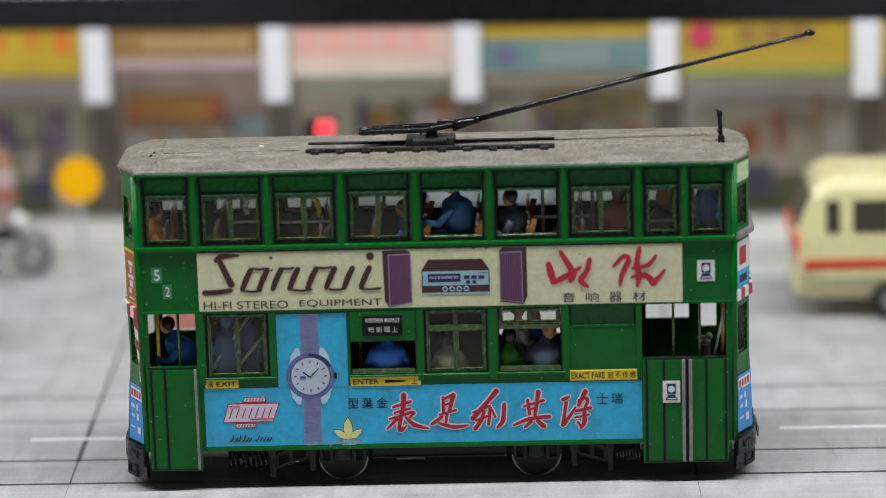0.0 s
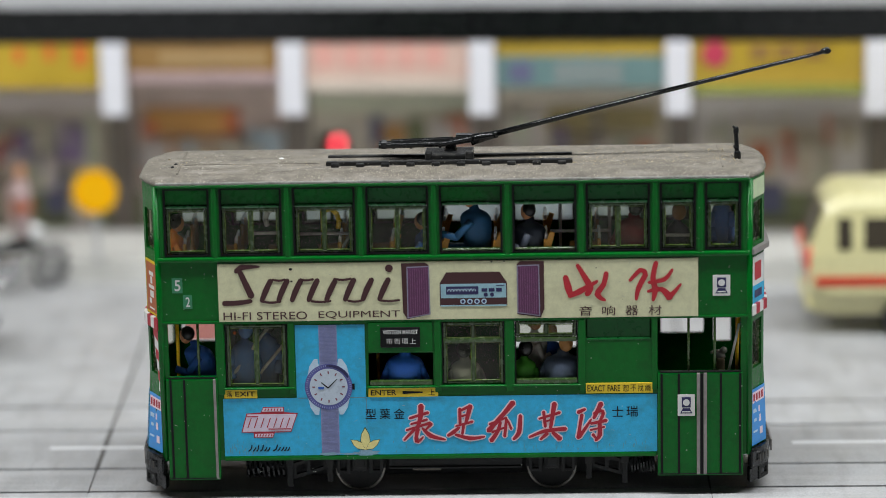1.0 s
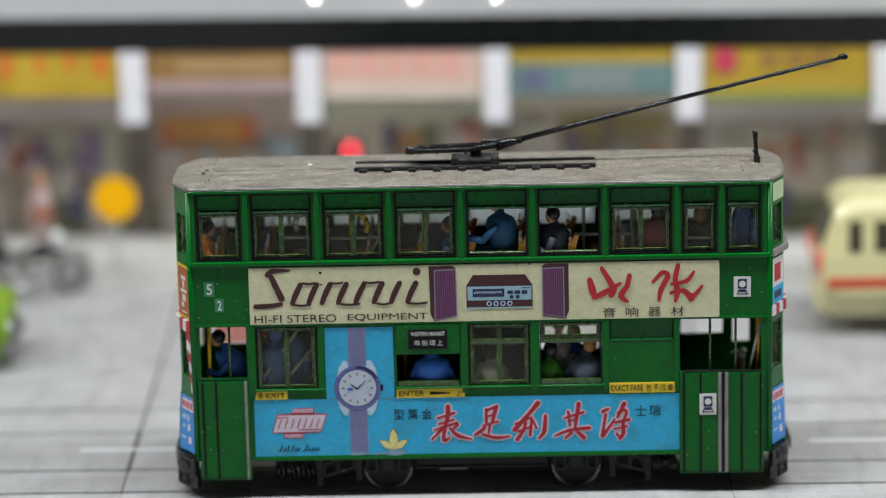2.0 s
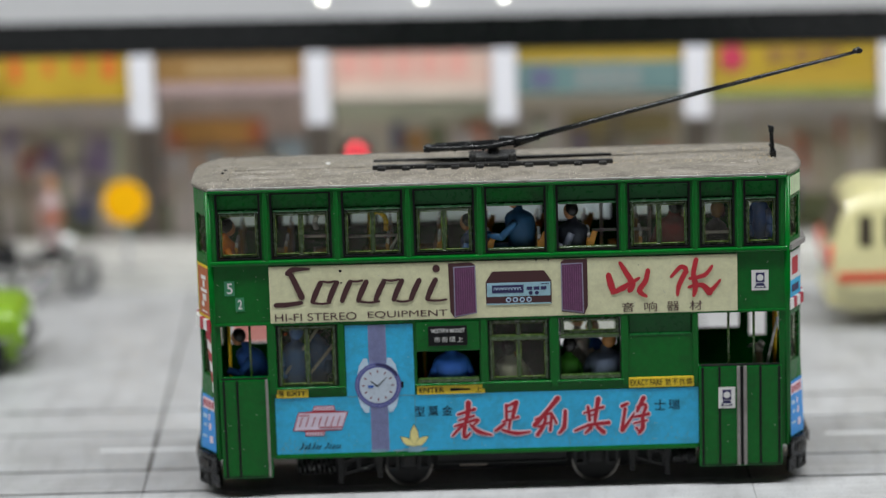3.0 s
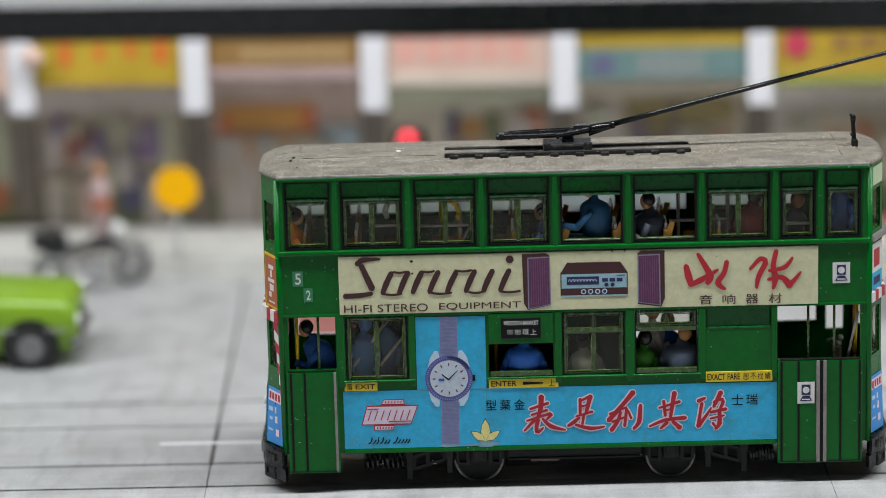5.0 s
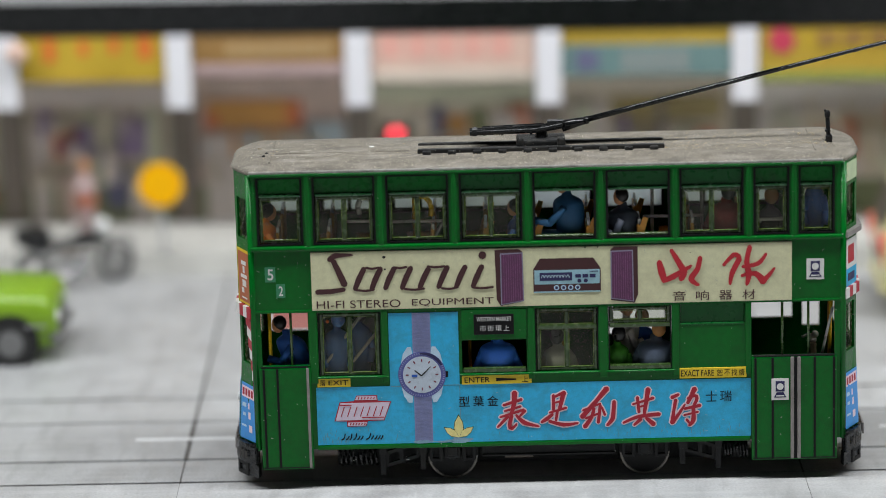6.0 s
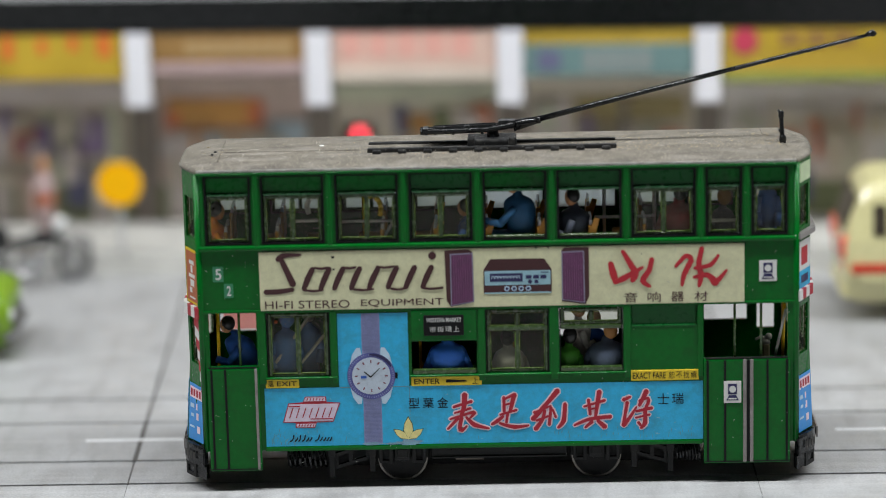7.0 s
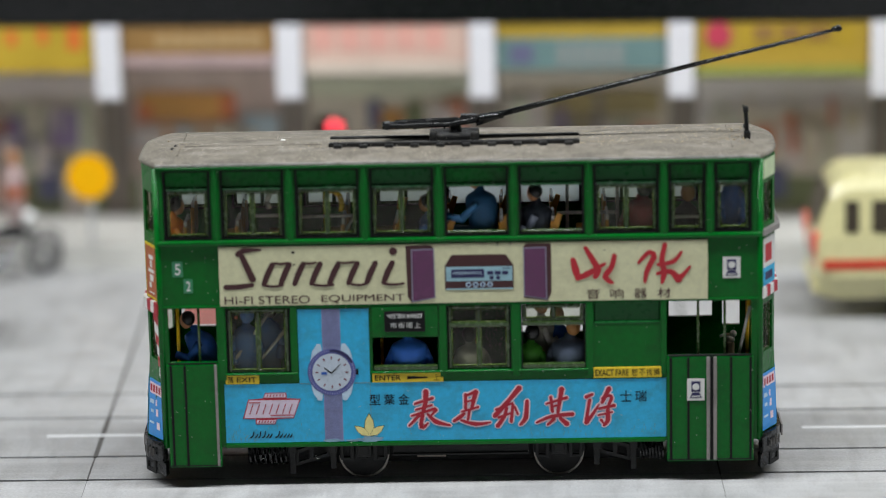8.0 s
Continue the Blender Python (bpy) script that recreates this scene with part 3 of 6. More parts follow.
def bay(i):
    return BAYS[i] + 0.32, BAYS[i + 1] - 0.32


# bays from the far end of the terrace
a, b = bay(0)
shopfront(a, b, WARM_GREY, [(a + 0.4, a + 1.8, 1.2, 3.4, LILAC_GREY), (a + 2.2, a + 3.6, 1.2, 3.4, SAGE)])
s = sign(a, b, 4.5, 5.88, PEACH)
a, b = bay(1)
shopfront(a, b, LILAC_GREY, [(a + 0.2, a + 1.4, 1.1, 3.6, WARM_GREY), (a + 1.6, a + 2.9, 1.4, 2.5, RED_BROWN), (a + 3.0, a + 3.9, 1.1, 3.9, SAGE),
                             (a + 1.7, a + 2.4, 2.7, 3.4, BEIGE), (a + 3.3, a + 3.8, 1.6, 2.3, EMBER)])
s = sign(a, b, 4.5, 5.88, PEACH)
a, b = bay(2)
shopfront(a, b, WARM_GREY, [(a, b, 4.0, 4.5, LILAC_GREY), (-5.1, -4.3, 1.1, 3.9, SAGE), (-5.85, -5.2, 2.75, 3.45, RED_BROWN), (-4.25, -3.4, 2.8, 3.75, DULL_VIOLET),
                            (-4.6, -4.05, 1.5, 2.6, SLATE_NAVY), (-3.55, -3.22, 1.1, 4.0, SAGE), (-6.4, -5.95, 1.1, 3.6, LILAC_GREY), (-5.75, -5.0, 1.2, 2.3, MAUVE),
                            (-3.95, -3.5, 1.2, 2.4, LILAC_GREY)])
s = sign(a, b, 4.68, 5.88, OCHRE, label="ochre signboard with orange marks")
sign(a, b, 4.2, 4.68, LILAC_GREY, v=16.62)
for u, w, z0, z1 in ((-5.78, 0.36, 5.2, 5.75), (-4.95, 0.3, 5.35, 5.7), (-4.2, 0.3, 5.4, 5.75), (-3.45, 0.42, 5.25, 5.78)):
    marks(s, u - w / 2, u + w / 2, z0, z1, 1, ORANGE_INK)
# painted ball in place of an out-of-focus spot of light
bm = nb()
ball(bm, (a + 0.05, 16.0, 5.5), 0.26)
tpart("lantern", bm, PEACH, label="peach ball painting in a blurred spot of light")
a, b = bay(3)
shopfront(a, b, MAUVE, [(-2.05, 0.25, 3.45, 4.15, BROWN_BOARD), (-0.1, 0.27, 3.5, 4.1, EMBER), (-2.1, -1.75, 3.45, 3.85, EMBER), (0.42, 1.3, 2.6, 3.6, GREY_BLUE),
                        (-2.1, -1.2, 1.1, 3.3, LILAC_GREY), (-1.1, 0.1, 1.1, 3.25, BEIGE), (-0.5, 0.0, 1.1, 3.0, SAGE)])
s = sign(a, b, 5.1, 5.88, BRONZE, label="bronze signboard with pale marks")
marks(s, a + 0.8, b - 0.3, 5.3, 5.6, 7, BRONZE_INK)
sign(a, b, 4.8, 5.1, PINK, v=16.56)
sign(a, b, 4.3, 4.8, MAUVE, v=16.62)
a, b = bay(4)
# the opening is cut along the camera's sight line to the red lamp
shopfront(a, b, WARM_GREY, [(a, b, 4.05, 4.5, SAGE), (3.45, 3.75, 3.2, 3.95, SLATE_NAVY), (3.75, 4.3, 2.4, 3.7, BROWN_BOARD), (4.4, 4.75, 2.0, 3.9, OLIVE), (4.9, 5.9, 1.2, 3.8, LILAC_GREY),
                            (5.2, 5.7, 2.2, 3.2, PINK)], opening=(2.16, 2.92, 2.92, 3.52))
s = sign(a, b, 4.9, 5.88, PEACH, label="peach signboard with salmon marks")
sign(a, b, 4.6, 4.9, BUS_CREAM_BOARD, v=16.56)
sign(a, b, 4.2, 4.6, SAGE, v=16.62)
marks(s, a + 0.15, b - 0.5, 5.2, 5.75, 5, SALMON_INK)
a, b = bay(5)
shopfront(a, b, WARM_GREY, [(6.75, 7.65, 1.1, 4.1, LILAC_GREY), (7.75, 10.4, 3.55, 4.15, OLIVE_BROWN), (7.8, 9.2, 1.1, 3.45, UMBER), (9.3, 9.9, 1.1, 3.4, SAGE),
                            (9.75, 10.3, 2.5, 3.3, RED_BROWN), (8.2, 8.7, 2.0, 2.8, SLATE_NAVY)])
s = sign(a, b, 5.45, 5.88, GOLD)
s = sign(a, b, 4.68, 5.45, TEAL, v=16.56, label="teal signboard with pale marks")
sign(a, b, 4.3, 4.68, WARM_GREY, v=16.62)
marks(s, a + 1.4, b - 1.0, 4.78, 5.32, 5, FADED, v=16.37)
marks(s, a + 0.25, a + 0.95, 4.85, 5.3, 1, SLATE_NAVY, v=16.37)
a, b = bay(6)
shopfront(a, b, PALE_LILAC, [(12.3, 14.6, 1.2, 3.7, WARM_GREY), (12.6, 13.1, 2.6, 3.3, RED_BROWN), (13.25, 13.75, 2.2, 3.2, LILAC_GREY), (13.9, 14.4, 2.3, 3.3, SAGE),
                        (12.7, 13.4, 1.5, 2.3, SLATE_NAVY), (11.5, 12.0, 1.2, 3.6, LILAC_GREY), (13.3, 13.6, 3.3, 3.55, EMBER)],
          panes=((12.15, 14.75, 1.1, 3.85),))
s = sign(a, b, 4.75, 5.88, GOLD, label="gold signboard with a magenta disc")
marks(s, a + 1.0, b - 0.3, 5.25, 5.75, 5, OCHRE)
marks(s, a + 1.3, b - 0.9, 5.38, 5.70, 3, BRONZE, v=16.36)
bm = nb()
rod(bm, (a + 0.55, 16.34, 5.5), (a + 0.55, 16.41, 5.5), 0.30, seg=24)
tpart("sign_disc", bm, MAGENTA, s, "magenta disc")
sign(a, b, 4.5, 4.75, MOSS, v=16.56)
sign(a, b, 4.1, 4.5, PALE_LILAC, v=16.62)
a, b = bay(7)
shopfront(a, b, WARM_GREY, [(a + 0.3, a + 1.7, 1.1, 3.6, LILAC_GREY), (a + 2.0, a + 3.6, 1.2, 3.4, SAGE), (a + 2.2, a + 3.0, 2.0, 3.0, GREY_BLUE)])
sign(a, b, 4.5, 5.88, GOLD)
a, b = bay(8)
shopfront(a, b, WARM_GREY, [(a + 0.5, a + 3.0, 1.2, 3.4, LILAC_GREY)])
sign(a, b, 4.5, 5.88, TEAL)

for i, n, pal in ((1, 10, (SAGE, RED_BROWN, LILAC_GREY, BEIGE)), (2, 16, (SAGE, LILAC_GREY, DULL_VIOLET, RED_BROWN, BEIGE, WARM_GREY)),
                  (3, 14, (BEIGE, LILAC_GREY, GREY_BLUE, WARM_GREY, BROWN_BOARD)), (4, 14, (SAGE, BEIGE, LILAC_GREY, PINK_WALL, RED_BROWN)),
                  (5, 14, (UMBER, SAGE, OLIVE_BROWN, LILAC_GREY, DULL_VIOLET)), (6, 18, (LILAC_GREY, PINK_WALL, DULL_VIOLET, RED_BROWN, SAGE, BEIGE)),
                  (7, 8, (SAGE, LILAC_GREY, GREY_BLUE))):
    goods(i, n, pal)

# round street signs on the pavement


def street_sign(x, y, z, r, face, label, base):
    t = thing("street_sign", label, "sign", x=x, y=y, z=base)
    bm = nb()
    rod(bm, (0, 0.06, 0), (0, 0.06, z - base), 0.06)
    part("pole", bm, PALE_WALL, t)
    bm = nb()
    rod(bm, (0, -0.04, z - base), (0, 0.02, z - base), r, seg=36)
    part("sign_plate", bm, face, t)
    bm = nb()
    rod(bm, (0, 0.02, z - base), (0, 0.04, z - base), r * 0.97, seg=36)
    part("sign_back", bm, PALE_WALL, t)
    return t


street_sign(-3.19, 16.4, 2.33, 0.55, AMBER, "round amber sign on a pale pole on the pavement", PAVED)
# a red spot built as a lamp far back in a shop, placed and sized to fit the camera's view
red_lamp = thing("red_lamp", "small glowing red lamp on a thin stand inside a shop", "lamp", x=2.32, y=23.5, z=-0.07)
bm = nb()
rod(bm, (0, 0.05, 0), (0, 0.05, 1.88), 0.03)
rod(bm, (0, 0.05, 0), (0, 0.05, 0.05), 0.2)
part("stand", bm, BLACK, red_lamp)
bm = nb()
ball(bm, (0, 0, 1.93), 0.14)
part("bulb", bm, RED_GLOW, red_lamp, "glowing red bulb", smooth=True)

# ---- the tram ----
tram = thing("model_tram", "green double-deck model tram with cream and sky-blue advert boards", "tram")
W = 2.6  # body width
UPPER = [(0.36, 1.245), (1.43, 2.63), (2.835, 4.035), (4.235, 5.435), (5.635, 6.84), (7.03, 8.255), (8.43, 9.655), (9.835, 10.525),
         (10.695, 11.385)]
UZ0, UZ1, BLIND = 4.81, 6.145, 5.775
LOWER = [(0.355, 1.265, 2.41, 3.47), (1.447, 2.66, 2.165, 3.455), (4.214, 5.463, 2.19, 2.845), (5.633, 6.844, 2.187, 3.453),
         (7.04, 8.255, 2.187, 3.453), (8.414, 9.662, 3.08, 3.474), (9.787, 11.385, 2.40, 3.487)]
S0, S1 = 0.22, 11.55
NOSE = 0.31


def hole(x0, x1, z0, z1):
    return (x0 - S0, x1 - S0, z0, z1)


side_holes = [hole(a, b, UZ0, UZ1) for a, b in UPPER] + [hole(*h) for h in LOWER]
bm = nb()
panel(bm, (S0, 0), (S1, 0), 0.72, 6.2, side_holes, 0.09)
part("side_wall", bm, GREEN, tram, "glossy green side wall with window openings")
bm = nb()
panel(bm, (S1, W), (S0, W), 0.72, 6.2, [(S1 - h[1] - S0, S1 - h[0] - S0, h[2], h[3]) for h in side_holes if h[3] > 5 or h[0] < 0.5 or 6.7 < h[0] < 7]
      + [(S1 - 10.80, S1 - 9.95, 2.46, 3.487), (S1 - 11.34, S1 - 11.0, 2.28, 3.35)], 0.09)
part("side_wall", bm, GREEN, tram)

# three-sided ends
ends = {
    "left": [(S0, W), (S0 - NOSE, W - 0.6), (S0 - NOSE, 0.6), (S0, 0)],
    "right": [(S1, 0), (S1 + NOSE, 0.6), (S1 + NOSE, W - 0.6), (S1, W)],
}
for nm, pts in ends.items():
    for k in range(3):
        p, q = pts[k], pts[k + 1]
        ln = (Vector(q) - Vector(p)).length
        h = [(0.1, ln - 0.1, 4.9, 5.7), (0.1, ln - 0.1, 2.4, 3.35)]
        bm = nb()
        panel(bm, p, q, 0.72, 6.2, h, 0.08)
        part("end_wall", bm, GREEN, tram)
        d = (Vector(q) - Vector(p)).normalized()
        nin = Vector((-d.y, d.x)) * 0.04
        for s0, s1, z0, z1 in h:
            bm = nb()
            panel(bm, Vector(p) + d * s0 + nin, Vector(p) + d * s1 + nin, z0, z1, [(0.04, s1 - s0 - 0.04, z0 + 0.04, z1 - 0.04)], 0.03)
            fr = part("window_frame", bm, OLIVE_FRAME, tram)
            bm = nb()
            panel(bm, Vector(p) + d * (s0 + 0.04) + nin * 1.2, Vector(p) + d * (s1 - 0.04) + nin * 1.2, z0 + 0.04, z1 - 0.04, [], 0.006)
            part("pane", bm, GLASS, fr)
for x, y in ((S0, 0.02), (S1, 0.02), (S0, W - 0.02), (S1, W - 0.02)):
    bm = nb()
    rod(bm, (x, y, 0.72), (x, y, 6.2), 0.06, seg=12)
    part("corner_post", bm, GREEN, tram, smooth=True)

# mouldings between and around the openings
for (a0, a1), (b0, b1) in zip(UPPER, UPPER[1:]):
    bm = nb()
    box(bm, (a1 + b0) / 2 - 0.055, (a1 + b0) / 2 + 0.055, -0.06, 0.03, 4.76, 6.20, 0.045, 4)
    part("window_pillar", bm, GREEN, tram)
for x in (0.30, 11.455):
    bm = nb()
    box(bm, x - 0.035, x + 0.045, -0.03, 0.03, 4.79, 6.17, 0.02)
    part("window_pillar", bm, GREEN, tram)
bm = nb()
box(bm, S0, S1, -0.07, 0.03, 4.70, 4.80, 0.042, 4)
part("waist_rail", bm, GREEN, tram)
bm = nb()
box(bm, S0, S1, -0.066, 0.03, 6.165, 6.232, 0.025, 3)
part("cant_rail", bm, GREEN, tram)
bm = nb()
box(bm, 1.36, 9.76, -0.03, 0.05, 0.70, 0.79, 0.02)
part("sole_bar", bm, GREEN, tram)
for x0, x1 in ((1.28, 1.435), (2.675, 2.80), (5.49, 5.62), (6.86, 7.025), (8.27, 8.40), (9.675, 9.785)):
    bm = nb()
    box(bm, x0, x1, -0.035, 0.03, 2.05, 3.49, 0.02)
    part("window_pillar", bm, GREEN, tram)
for x0, x1 in ((1.40, 2.79), (4.17, 5.56), (5.57, 6.88), (6.98, 8.32)):
    bm = nb()
    box(bm, x0, x1, -0.05, 0.02, 2.145, 2.188, 0.02, 3)
    part("sill_rail", bm, GREEN, tram)
bm = nb()
box(bm, S0, S1, -0.03, 0.03, 3.475, 3.53, 0.012)
part("belt_rail", bm, GREEN, tram)



def bead(fr, u0, u1, z0, z1, y, w=0.014):
    """A bright edge round one pane, with its highlight painted into the tone."""
    b = nb()
    h = w / 2
    for p, q, r in (((u0 + h, z0), (u0 + h, z1), h), ((u1 - h, z0), (u1 - h, z1), h), ((u0, z0 + w * 0.7), (u1, z0 + w * 0.7), w * 0.85), ((u0, z1 - h), (u1, z1 - h), h)):
        rod(b, (p[0], y, p[1]), (q[0], y, q[1]), r, seg=8)
    part("bead", b, BEAD, fr, smooth=True)


# upper windows: drop blinds, frames and panes
for i, (x0, x1) in enumerate(UPPER):
    for far in (0, 1):
        y = 0.075 if not far else W - 0.115
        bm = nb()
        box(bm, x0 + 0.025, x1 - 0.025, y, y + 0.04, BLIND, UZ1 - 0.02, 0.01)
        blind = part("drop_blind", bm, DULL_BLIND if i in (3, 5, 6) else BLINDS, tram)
        bm = nb()
        box(bm, x0 + 0.045, x1 - 0.045, y - 0.06, y + 0.05, BLIND - 0.028, BLIND + 0.034, 0.028, 4)
        part("blind_lip", bm, LIP, blind)
        bm = nb()
        for a, b, z0, z1 in ((x0 + 0.001, x0 + 0.042, UZ0, UZ1), (x1 - 0.042, x1 - 0.001, UZ0, UZ1), (x0 + 0.042, x1 - 0.042, UZ1 - 0.03, UZ1), (x0 + 0.042, x1 - 0.042, UZ0, UZ0 + 0.028)):
            box(bm, a, b, (-0.004 if not far else W - 0.14), (0.12 if not far else W + 0.004), z0, z1)
        part("gasket", bm, INK, tram)
        bm = nb()
        if far and i in (4, 5):
            box(bm, x0 + 0.03, x1 - 0.03, y + 0.01, y + 0.016, UZ0, BLIND)
            part("pane", bm, HAZY, tram)
            continue
        if i in (4, 5):
            box(bm, x0 + 0.044, x1 - 0.044, y - 0.045, y + 0.05, UZ0 + 0.03, UZ0 + 0.085, 0.02, 3)
            part("window_sill", bm, OLIVE_FRAME, tram)
            continue
        a, b, z0, z1, f = x0 + 0.045, x1 - 0.045, UZ0 + 0.032, BLIND - 0.03, 0.058
        for bx in ((a, a + f, z0, z1), (b - f, b, z0, z1), (a + f, b - f, z0, z0 + f), (a + f, b - f, z1 - f, z1)):
            box(bm, bx[0], bx[1], y - 0.02, y + 0.045, bx[2], bx[3], 0.024, 3)
        if 1 <= i <= 6:
            c = (a + b) / 2
            box(bm, c - 0.035, c + 0.035, y - 0.015, y + 0.04, z0 + f, z1 - f, 0.012)
        fr = part("window_frame", bm, OLIVE_FRAME, tram)
        bm = nb()
        box(bm, a + f, b - f, y + 0.01, y + 0.016, z0 + f, z1 - f)
        part("pane", bm, HAZY if far else GLASS, fr)
        if not far:
            spans = [(a + f, b - f)] if not 1 <= i <= 6 else [(a + f, (a + b) / 2 - 0.035), ((a + b) / 2 + 0.035, b - f)]
            for u0, u1 in spans:
                bead(fr, u0, u1, z0 + f, z1 - f, y - 0.022)


def lower_window(x0, x1, z0, z1, mullion=True, transom=None, open_below=False, y=0.045):
    bm = nb()
    f = 0.065
    lo = transom[1] if open_below else z0
    for bx in ((x0, x0 + f, lo, z1), (x1 - f, x1, lo, z1), (x0 + f, x1 - f, z1 - f, z1), (x0 + f, x1 - f, lo, lo + f)):
        box(bm, bx[0], bx[1], y - 0.02, y + 0.045, bx[2], bx[3], 0.024, 3)
    if transom:
        box(bm, x0, x1, y - 0.045, y + 0.04, transom[0], transom[1], 0.02)
    if mullion:
        c = (x0 + x1) / 2
        box(bm, c - 0.035, c + 0.035, y - 0.015, y + 0.04, lo + f, z1 - f, 0.012)
    fr = part("window_frame", bm, OLIVE_FRAME, tram)
    bm = nb()
    box(bm, x0 + f, x1 - f, y + 0.01, y + 0.016, lo + f, z1 - f)
    part("pane", bm, GLASS, fr)
    c = (x0 + x1) / 2
    for za, zb in ([(lo + f, z1 - f)] if not transom or open_below else [(lo + f, transom[0]), (transom[1], z1 - f)]):
        for u0, u1 in ((x0 + f, c - 0.035), (c + 0.035, x1 - f)):
            bead(fr, u0, u1, za, zb, y - 0.022)
    bm = nb()
    box(bm, x0 - 0.02, x0, y - 0.03, y + 0.04, z0, z1)
    part("gasket", bm, INK, tram)
    bm = nb()
    box(bm, x1, x1 + 0.02, y - 0.03, y + 0.04, z0, z1)
    part("gasket", bm, INK, tram)


lower_window(1.48, 2.63, 2.18, 3.44)
lower_window(5.66, 6.82, 2.20, 3.44, transom=(3.03, 3.12))
lower_window(7.065, 8.23, 2.20, 3.44, transom=(3.03, 3.12), open_below=True)
for x0, x1 in ((7.06, 8.24), (4.235, 5.445)):
    bm = nb()
    box(bm, x0, x1, -0.02, 0.09, 2.19, 2.29, 0.02)
    part("window_sill", bm, OLIVE_FRAME, tram)
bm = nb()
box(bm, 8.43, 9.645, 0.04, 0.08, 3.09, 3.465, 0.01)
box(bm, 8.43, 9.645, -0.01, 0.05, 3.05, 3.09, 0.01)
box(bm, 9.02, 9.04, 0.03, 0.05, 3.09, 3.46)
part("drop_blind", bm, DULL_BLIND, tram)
for x in (0.93, 10.383, 10.884):
    bm = nb()
    rod(bm, (x, 0.05, 2.39), (x, 0.05, 3.49), 0.026)
    part("door_post", bm, OLIVE_FRAME, tram, smooth=True)
bm = nb()
tube(bm, [(11.17, 0.25, 2.35), (11.24, 0.22, 2.7), (11.36, 0.15, 3.3)], 0.028)
part("grab_rail", bm, GREY_PIPE, tram, smooth=True)

# doors
for x0, x1, z0, z1, grooves, strips in (
        (0.285, 1.288, 0.33, 2.384, (0.375, 0.64), ((1.20, 1.25),)),
        (9.785, 11.434, 0.309, 2.389, (9.86, 10.19, 11.00, 11.37), ((10.535, 10.60), (10.665, 10.73)))):
    bm = nb()
    box(bm, x0, x1, -0.06, 0.06, z0, z1, 0.025)
    door = part("folding_door", bm, GREEN, tram, "green folding door leaves with dark seams")
    for g in grooves:
        bm = nb()
        box(bm, g - 0.021, g + 0.021, -0.068, -0.05, z0 + 0.04, z1 - 0.01)
        part("seam", bm, INK, door)
    for a, b in strips:
        bm = nb()
        box(bm, a, b, -0.085, -0.05, z0 + 0.03, z1, 0.012)
        part("rubber_strip", bm, GREY_STRIP, door)
for x0, x1, z0, z1 in ((0.30, 1.27, 0.36, 2.384), (9.80, 11.42, 0.34, 2.389)):
    bm = nb()
    box(bm, x0, x1, -0.066, -0.05, z0, z0 + 0.022)
    part("seam", bm, INK, door)
    bm = nb()
    box(bm, x0 + 0.03, x1 - 0.03, -0.05, 0.05, z1 + 0.001, z1 + 0.02)
    part("seam", bm, INK, door)
# tinted pane added in place of a pink background beyond the cab
bm = nb()
box(bm, 0.42, 1.22, W - 0.06, W - 0.05, 2.45, 3.45)
part("pane", bm, ROSE_GLASS, tram, "rose pane added for the pink tone behind the cab")
bm = nb()
box(bm, 10.605, 10.66, -0.075, -0.05, 0.35, 2.38)
part("seam", bm, INK, door)


def stop_badge(x0, x1, z0, z1, y):
    bm = nb()
    plate(bm, rect(x0, x1, z0, z1), y, y + 0.012)
    b = part("badge", bm, WHITE, tram, "white square badge with a blue emblem")
    cx, w, h = (x0 + x1) / 2, x1 - x0, z1 - z0
    bm = nb()
    plate(bm, rect(cx - w * 0.26, cx + w * 0.26, z0 + h * 0.4, z0 + h * 0.88), y - 0.004, y + 0.001)
    plate(bm, [(cx - w * 0.36, z0 + h * 0.12), (cx + w * 0.36, z0 + h * 0.12), (cx + w * 0.2, z0 + h * 0.36), (cx - w * 0.2, z0 + h * 0.36)],
          y - 0.004, y + 0.001)
    e = part("emblem", bm, NAVY, b)
    bm = nb()
    plate(bm, disc(cx, z0 + h * 0.63, w * 0.2), y - 0.008, y - 0.005)
    plate(bm, rect(cx - w * 0.24, cx + w * 0.24, z0 + h * 0.17, z0 + h * 0.22), y - 0.008, y - 0.005)
    part("emblem_disc", bm, WHITE, b)


stop_badge(10.845, 11.178, 3.909, 4.318, -0.014)
stop_badge(10.167, 10.497, 1.528, 1.959, -0.075)
for ch, x0, x1, z0, z1 in (("5", 0.475, 0.677, 4.094, 4.393), ("2", 0.68, 0.853, 3.779, 4.054)):
    bm = nb()
    plate(bm, rect(x0, x1, z0, z1), -0.002, -0.008)
    tile = part("number_tile", bm, mint, tram)
    lettering(ch, x0 + 0.05, x1 - 0.04, z0 + 0.04, z1 - 0.04, -0.011, WHITE, tile, bold=0.015)

# ---- cream advert board ----
bm = nb()
box(bm, 1.362, 10.563, -0.045, 0.0, 3.515, 4.672, 0.012)
board = part("advert_board", bm, CREAM, tram, "cream advert board with maroon and red marks")
Y = -0.048


